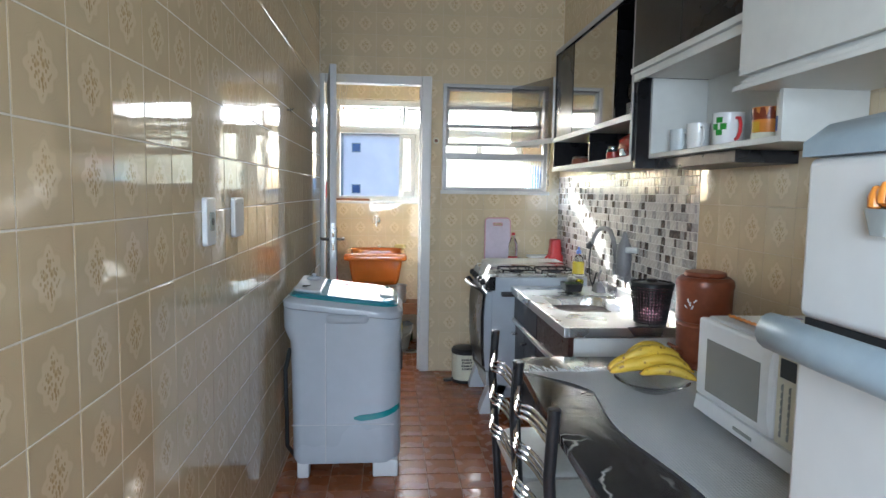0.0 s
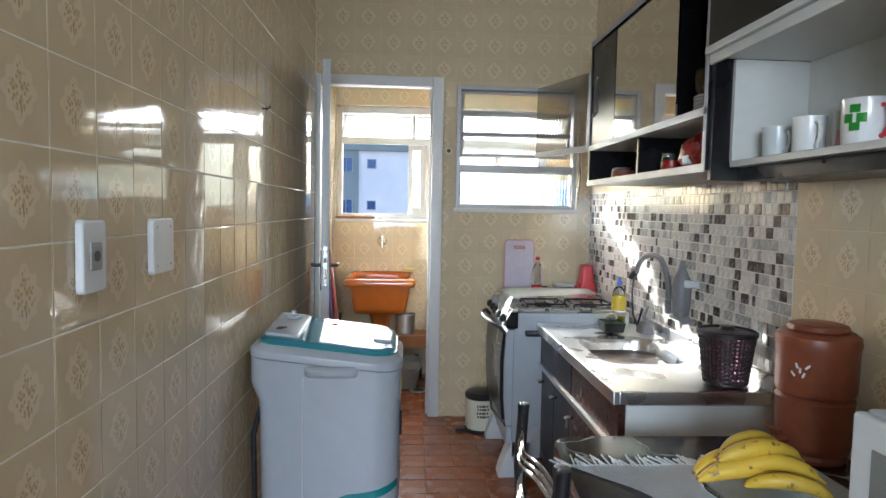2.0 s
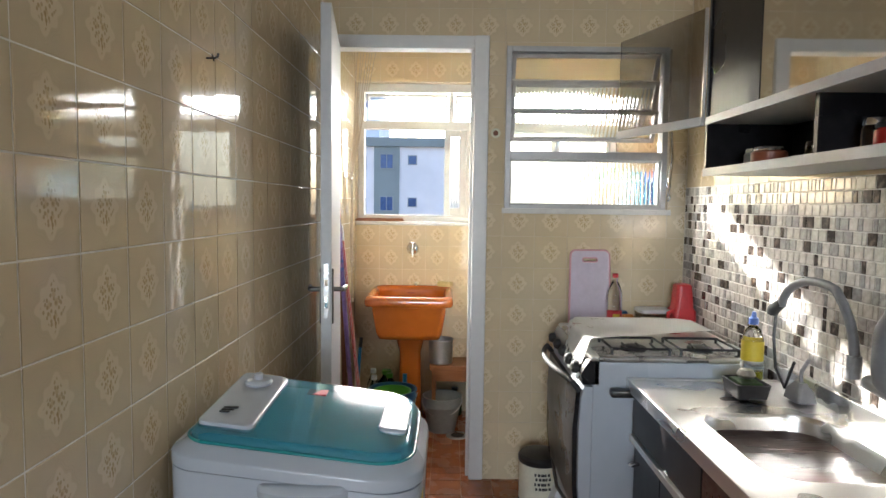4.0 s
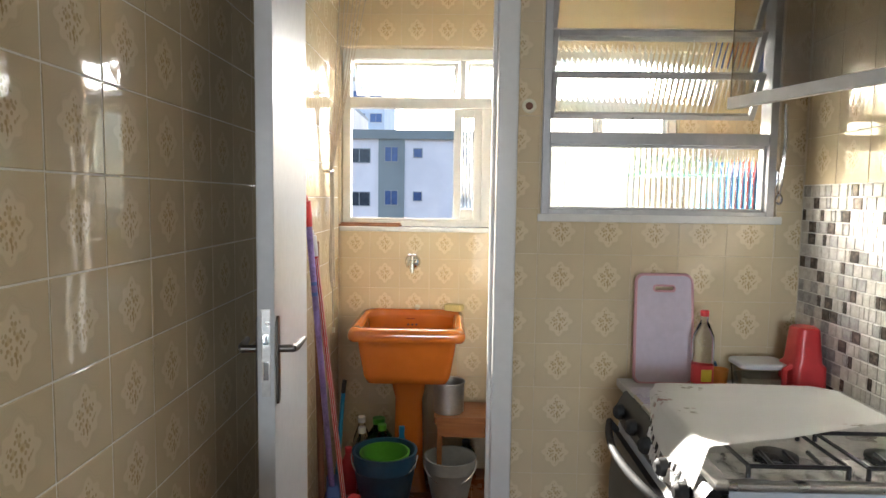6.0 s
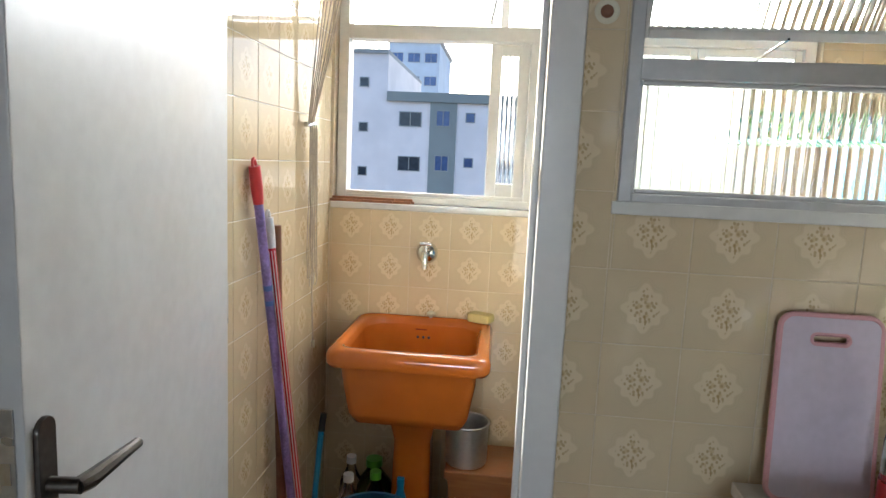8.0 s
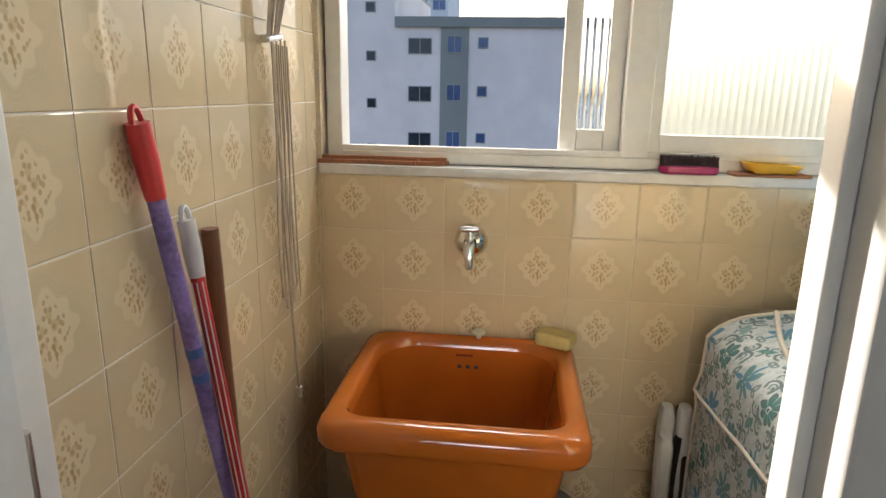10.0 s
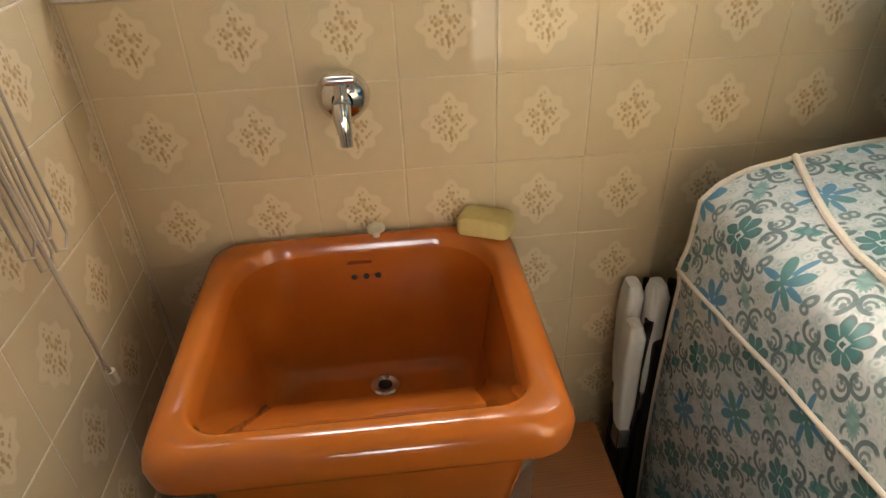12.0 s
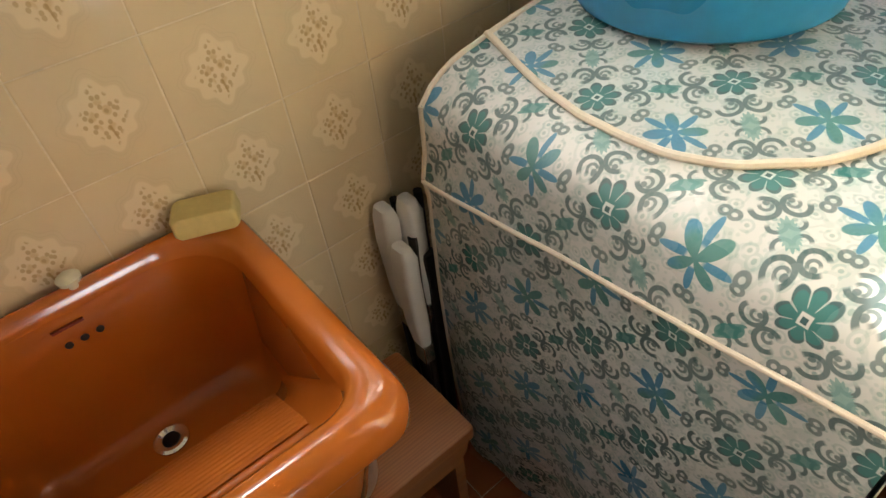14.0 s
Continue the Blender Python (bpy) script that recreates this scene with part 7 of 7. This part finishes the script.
def parked_car(x, y, turn, mat):
    t = thing("parked_car", "small pale parked car in the street", "car", (x, y, GZ), turn, group="parked cars")
    part("body", loft([[(a, b, z) for a, b in rrect(hx, .82, .25, 4)] for hx, z in ((2.0, .25), (2.08, .5), (2.05, .8), (1.9, .86))]), mat, t)
    part("cabin", loft([[(a - .1, b, z) for a, b in rrect(hx, hy, .2, 4)] for hx, hy, z in ((1.35, .78, .86), (.95, .68, 1.38), (.8, .6, 1.42))]), "dark_glass", t)
    for sx in (-1.25, 1.3):
        for sy in (-.78, .78):
            part("wheel", turned(lathe([(0, -.09), (.3, -.09), (.31, 0), (.3, .09), (0, .09)], 18), pose(sx, sy, .31, 90)), "rubber", t)


for k in range(6):
    parked_car(4.6 + .5 * (k % 2), 46 + k * 5.5, 90, ("car_paint", "white_enamel", "bright_blue")[k % 3])


# ---- tiles, pieces of the walls and the floor ----
TILE_CACHE = {}


def tile_mesh(w, h, u0, v0, u1, v1, axis, mat, depth=.0022, gap=.0011, lip=.0012):
    """A thin glazed piece that faces out along its axis, with softened edges; shared by alike pieces."""
    key = (round(w, 4), round(h, 4), round(u0, 3), round(v0, 3), round(u1, 3), round(v1, 3), axis, mat)
    if key in TILE_CACHE:
        return TILE_CACHE[key]
    a, b = w / 2 - gap, h / 2 - gap
    va, vb = max(a - lip, a * .6), max(b - lip, b * .6)
    pts, uvs = [], []
    for d, x, y in ((0, a, b), (depth * .7, a, b), (depth, va, vb)):
        for sx, sy in ((-1, -1), (1, -1), (1, 1), (-1, 1)):
            pts.append((sx * x, sy * y, d))
            uvs.append((u0 + (u1 - u0) * (sx * x / w + .5), v0 + (v1 - v0) * (sy * y / h + .5)))
    faces = [(8, 9, 10, 11)]
    for k in (0, 4):
        for i in range(4):
            faces.append((k + i, k + (i + 1) % 4, k + 4 + (i + 1) % 4, k + 4 + i))
    place = {"+x": lambda p: (p[2], p[0], p[1]), "-x": lambda p: (-p[2], -p[0], p[1]), "-y": lambda p: (p[0], -p[2], p[1]), "+y": lambda p: (-p[0], p[2], p[1]), "+z": lambda p: p}[axis]
    TILE_CACHE[key] = ([place(p) for p in pts], faces, uvs)
    return TILE_CACHE[key]


MESHES = {}
tilt = random.Random(5)


def lay(host, cells, axis, plane, mat, mat_joined, name, near, depth=.0022, gap=.0011, lip=.0012):
    """cells: (u centre, v centre, w, h, map). Those for which near is true become parts, up to 300; the rest are joined."""
    jp, jf, ju, made = [], [], [], 0
    for n, (u, v, w, h, m) in enumerate(cells):
        pts, faces, uvs = tile_mesh(w, h, *m, axis, mat, depth, gap, lip)
        at = {"x": (plane, u, v), "y": (u, plane, v), "z": (u, v, plane)}[axis[1]]
        if near(u, v) and made < 300:
            made += 1
            key = (round(w, 4), round(h, 4), tuple(round(q, 3) for q in m), axis, mat)
            if key not in MESHES:
                me = bpy.data.meshes.new(name)
                me.from_pydata(pts, [], faces)
                me.uv_layers.new(name="map")
                for lp in me.loops:
                    me.uv_layers[0].data[lp.index].uv = uvs[lp.vertex_index]
                me.materials.append(M[mat])
                MESHES[key] = me
            ob = new(name, MESHES[key])
            ob.location = at
            ob.rotation_euler = (tilt.uniform(-.004, .004), tilt.uniform(-.004, .004), tilt.uniform(-.004, .004))
            ob.parent = host
        else:
            k = len(jp)
            jp += [(p[0] + at[0], p[1] + at[1], p[2] + at[2]) for p in pts]
            jf += [tuple(i + k for i in f) for f in faces]
            ju += uvs
    if jf:
        me = bpy.data.meshes.new(name + "_field")
        me.from_pydata(jp, [], jf)
        me.uv_layers.new(name="map")
        for lp in me.loops:
            me.uv_layers[0].data[lp.index].uv = ju[lp.vertex_index]
        me.materials.append(M[mat_joined])
        ob = new(name + "_field", me)
        ob.parent = host
        tagged(ob, kind="stuff")


def grid(u0, u1, v0, v1, us, vs, pu, pv, holes=(), flip=False):
    """Cells of a tile grid with joints at us and vs, cut at the border and round upright holes."""
    out = []
    i0, i1 = math.floor((u0 - us) / pu), math.ceil((u1 - us) / pu)
    j0, j1 = math.floor((v0 - vs) / pv), math.ceil((v1 - vs) / pv)
    for j in range(j0, j1):
        for i in range(i0, i1):
            a, b, c, d = us + i * pu, us + (i + 1) * pu, vs + j * pv, vs + (j + 1) * pv
            A, B, C, D = max(a, u0), min(b, u1), max(c, v0), min(d, v1)
            if B - A < .006 or D - C < .006:
                continue
            clash = [(max(A, h[0]), min(B, h[1]), max(C, h[2]), min(D, h[3])) for h in holes if h[0] < B - .001 and h[1] > A + .001 and h[2] < D - .001 and h[3] > C + .001]
            for (p, q, r, s) in (with_holes(A, B, C, D, clash) if clash else [(A, B, C, D)]):
                if q - p < .006 or s - r < .006:
                    continue
                m = ((p - a) / pu, (r - c) / pv, (q - a) / pu, (s - c) / pv)
                if flip:
                    m = (1 - m[2], m[1], 1 - m[0], m[3])
                out.append(((p + q) / 2, (r + s) / 2, q - p, s - r, m))
    return out


E = .003
lay(wall_left, grid(YR + .01, YW - .02, 0, H - .002, .683, 1.287, .155, .157), "+x", XL - .001, "tile", "tile_joined", "tile", lambda u, v: .4 < u < 3.6 and .75 < v < 2.05, gap=.0017)
lay(wall_left, grid(YD + .002, YB - .002, 0, H - .002, 4.60, 1.104, .153, .153), "+x", XL - .001, "tile", "tile_joined", "tile", lambda u, v: False)
dh = (DOOR[0] - .051, DOOR[1] + .056, 0, DOOR[3] + .061)
kh = (KWIN[0] - .009, KWIN[1] + .002, KWIN[2] - .008, KWIN[3] + .008)
lay(wall_far, grid(XL + .003, XR - .003, 0, H - .002, 1.030, 1.228, .160, .1555, [dh, kh]), "-y", YW + .001, "tile", "tile_joined", "tile", lambda u, v: True)
lay(wall_far, grid(XL + .006, XE - .004, 0, H - .002, .30, 1.228, .153, .1555, [(dh[0], dh[1], 0, dh[3]), (kh[0] - .025, kh[1] + .03, kh[2] - .03, kh[3] + .03)], True), "+y", YD - .001, "tile", "tile_joined", "tile", lambda u, v: False)
lay(wall_back, grid(XL + .006, XE - .004, 0, H - .002, .4575, 1.1035, .1525, .1525, [(LWIN[0] - .006, LWIN[1], LWIN[2] - .006, LWIN[3])]), "-y", YB + .001, "tile", "tile_joined", "tile", lambda u, v: u < 2.0 and v < 2.5)
mos = (2.235, YW, .60, 1.473)
lay(wall_right, grid(-1.74, YW - .006, 0, H - .002, 2.235, 1.318, .153, .155, [(2.235, YW, .60, 1.473)], True), "-x", XR + .001, "tile", "tile_joined", "tile", lambda u, v: 1.0 < u < 2.3 and .6 < v < 1.6)

rnd = random.Random(11)
cells, z = [], 1.473
while z > .62:
    y = YW - .006
    while y > mos[0] + .008:
        w = rnd.choice((.041, .041, .041, .041, .0205, .0205, .031))
        w = min(w, y - mos[0])
        cells.append((y - w / 2, z - .01955, w, .0391, (0, 0, 1, 1)))
        y -= w
    z -= .0391
cells.sort(key=lambda c: (abs(c[0] - 2.75)))
lay(wall_right, cells, "-x", XR + .001, "mosaic", "mosaic_joined", "mosaic_tile", lambda u, v: .86 < v and u < 4.0, .0045, .0016, .0012)
bm = cube(XR - .0012, XR + .01, mos[0], YW - .001, .60, 1.475)
mg = part("mosaic_bed", bm, "mosaic_grout", wall_right)
lay(floor, grid(XL + .003, XR - .003, -1.74, YW + .06, .685, 2.66, .1525, .156, [(XR, 9, 0, 9)]), "+z", -.0045, "floor_tile", "floor_tile", "floor_tile", lambda u, v: 2.0 < v and u < 1.3, .0045, .0016, .0012)
lay(floor, grid(XL + .003, XE - .003, YW + .06, YB - .002, .685, 2.66, .1525, .156), "+z", -.0045, "floor_tile", "floor_tile", "floor_tile", lambda u, v: False, .0045, .0016, .0012)
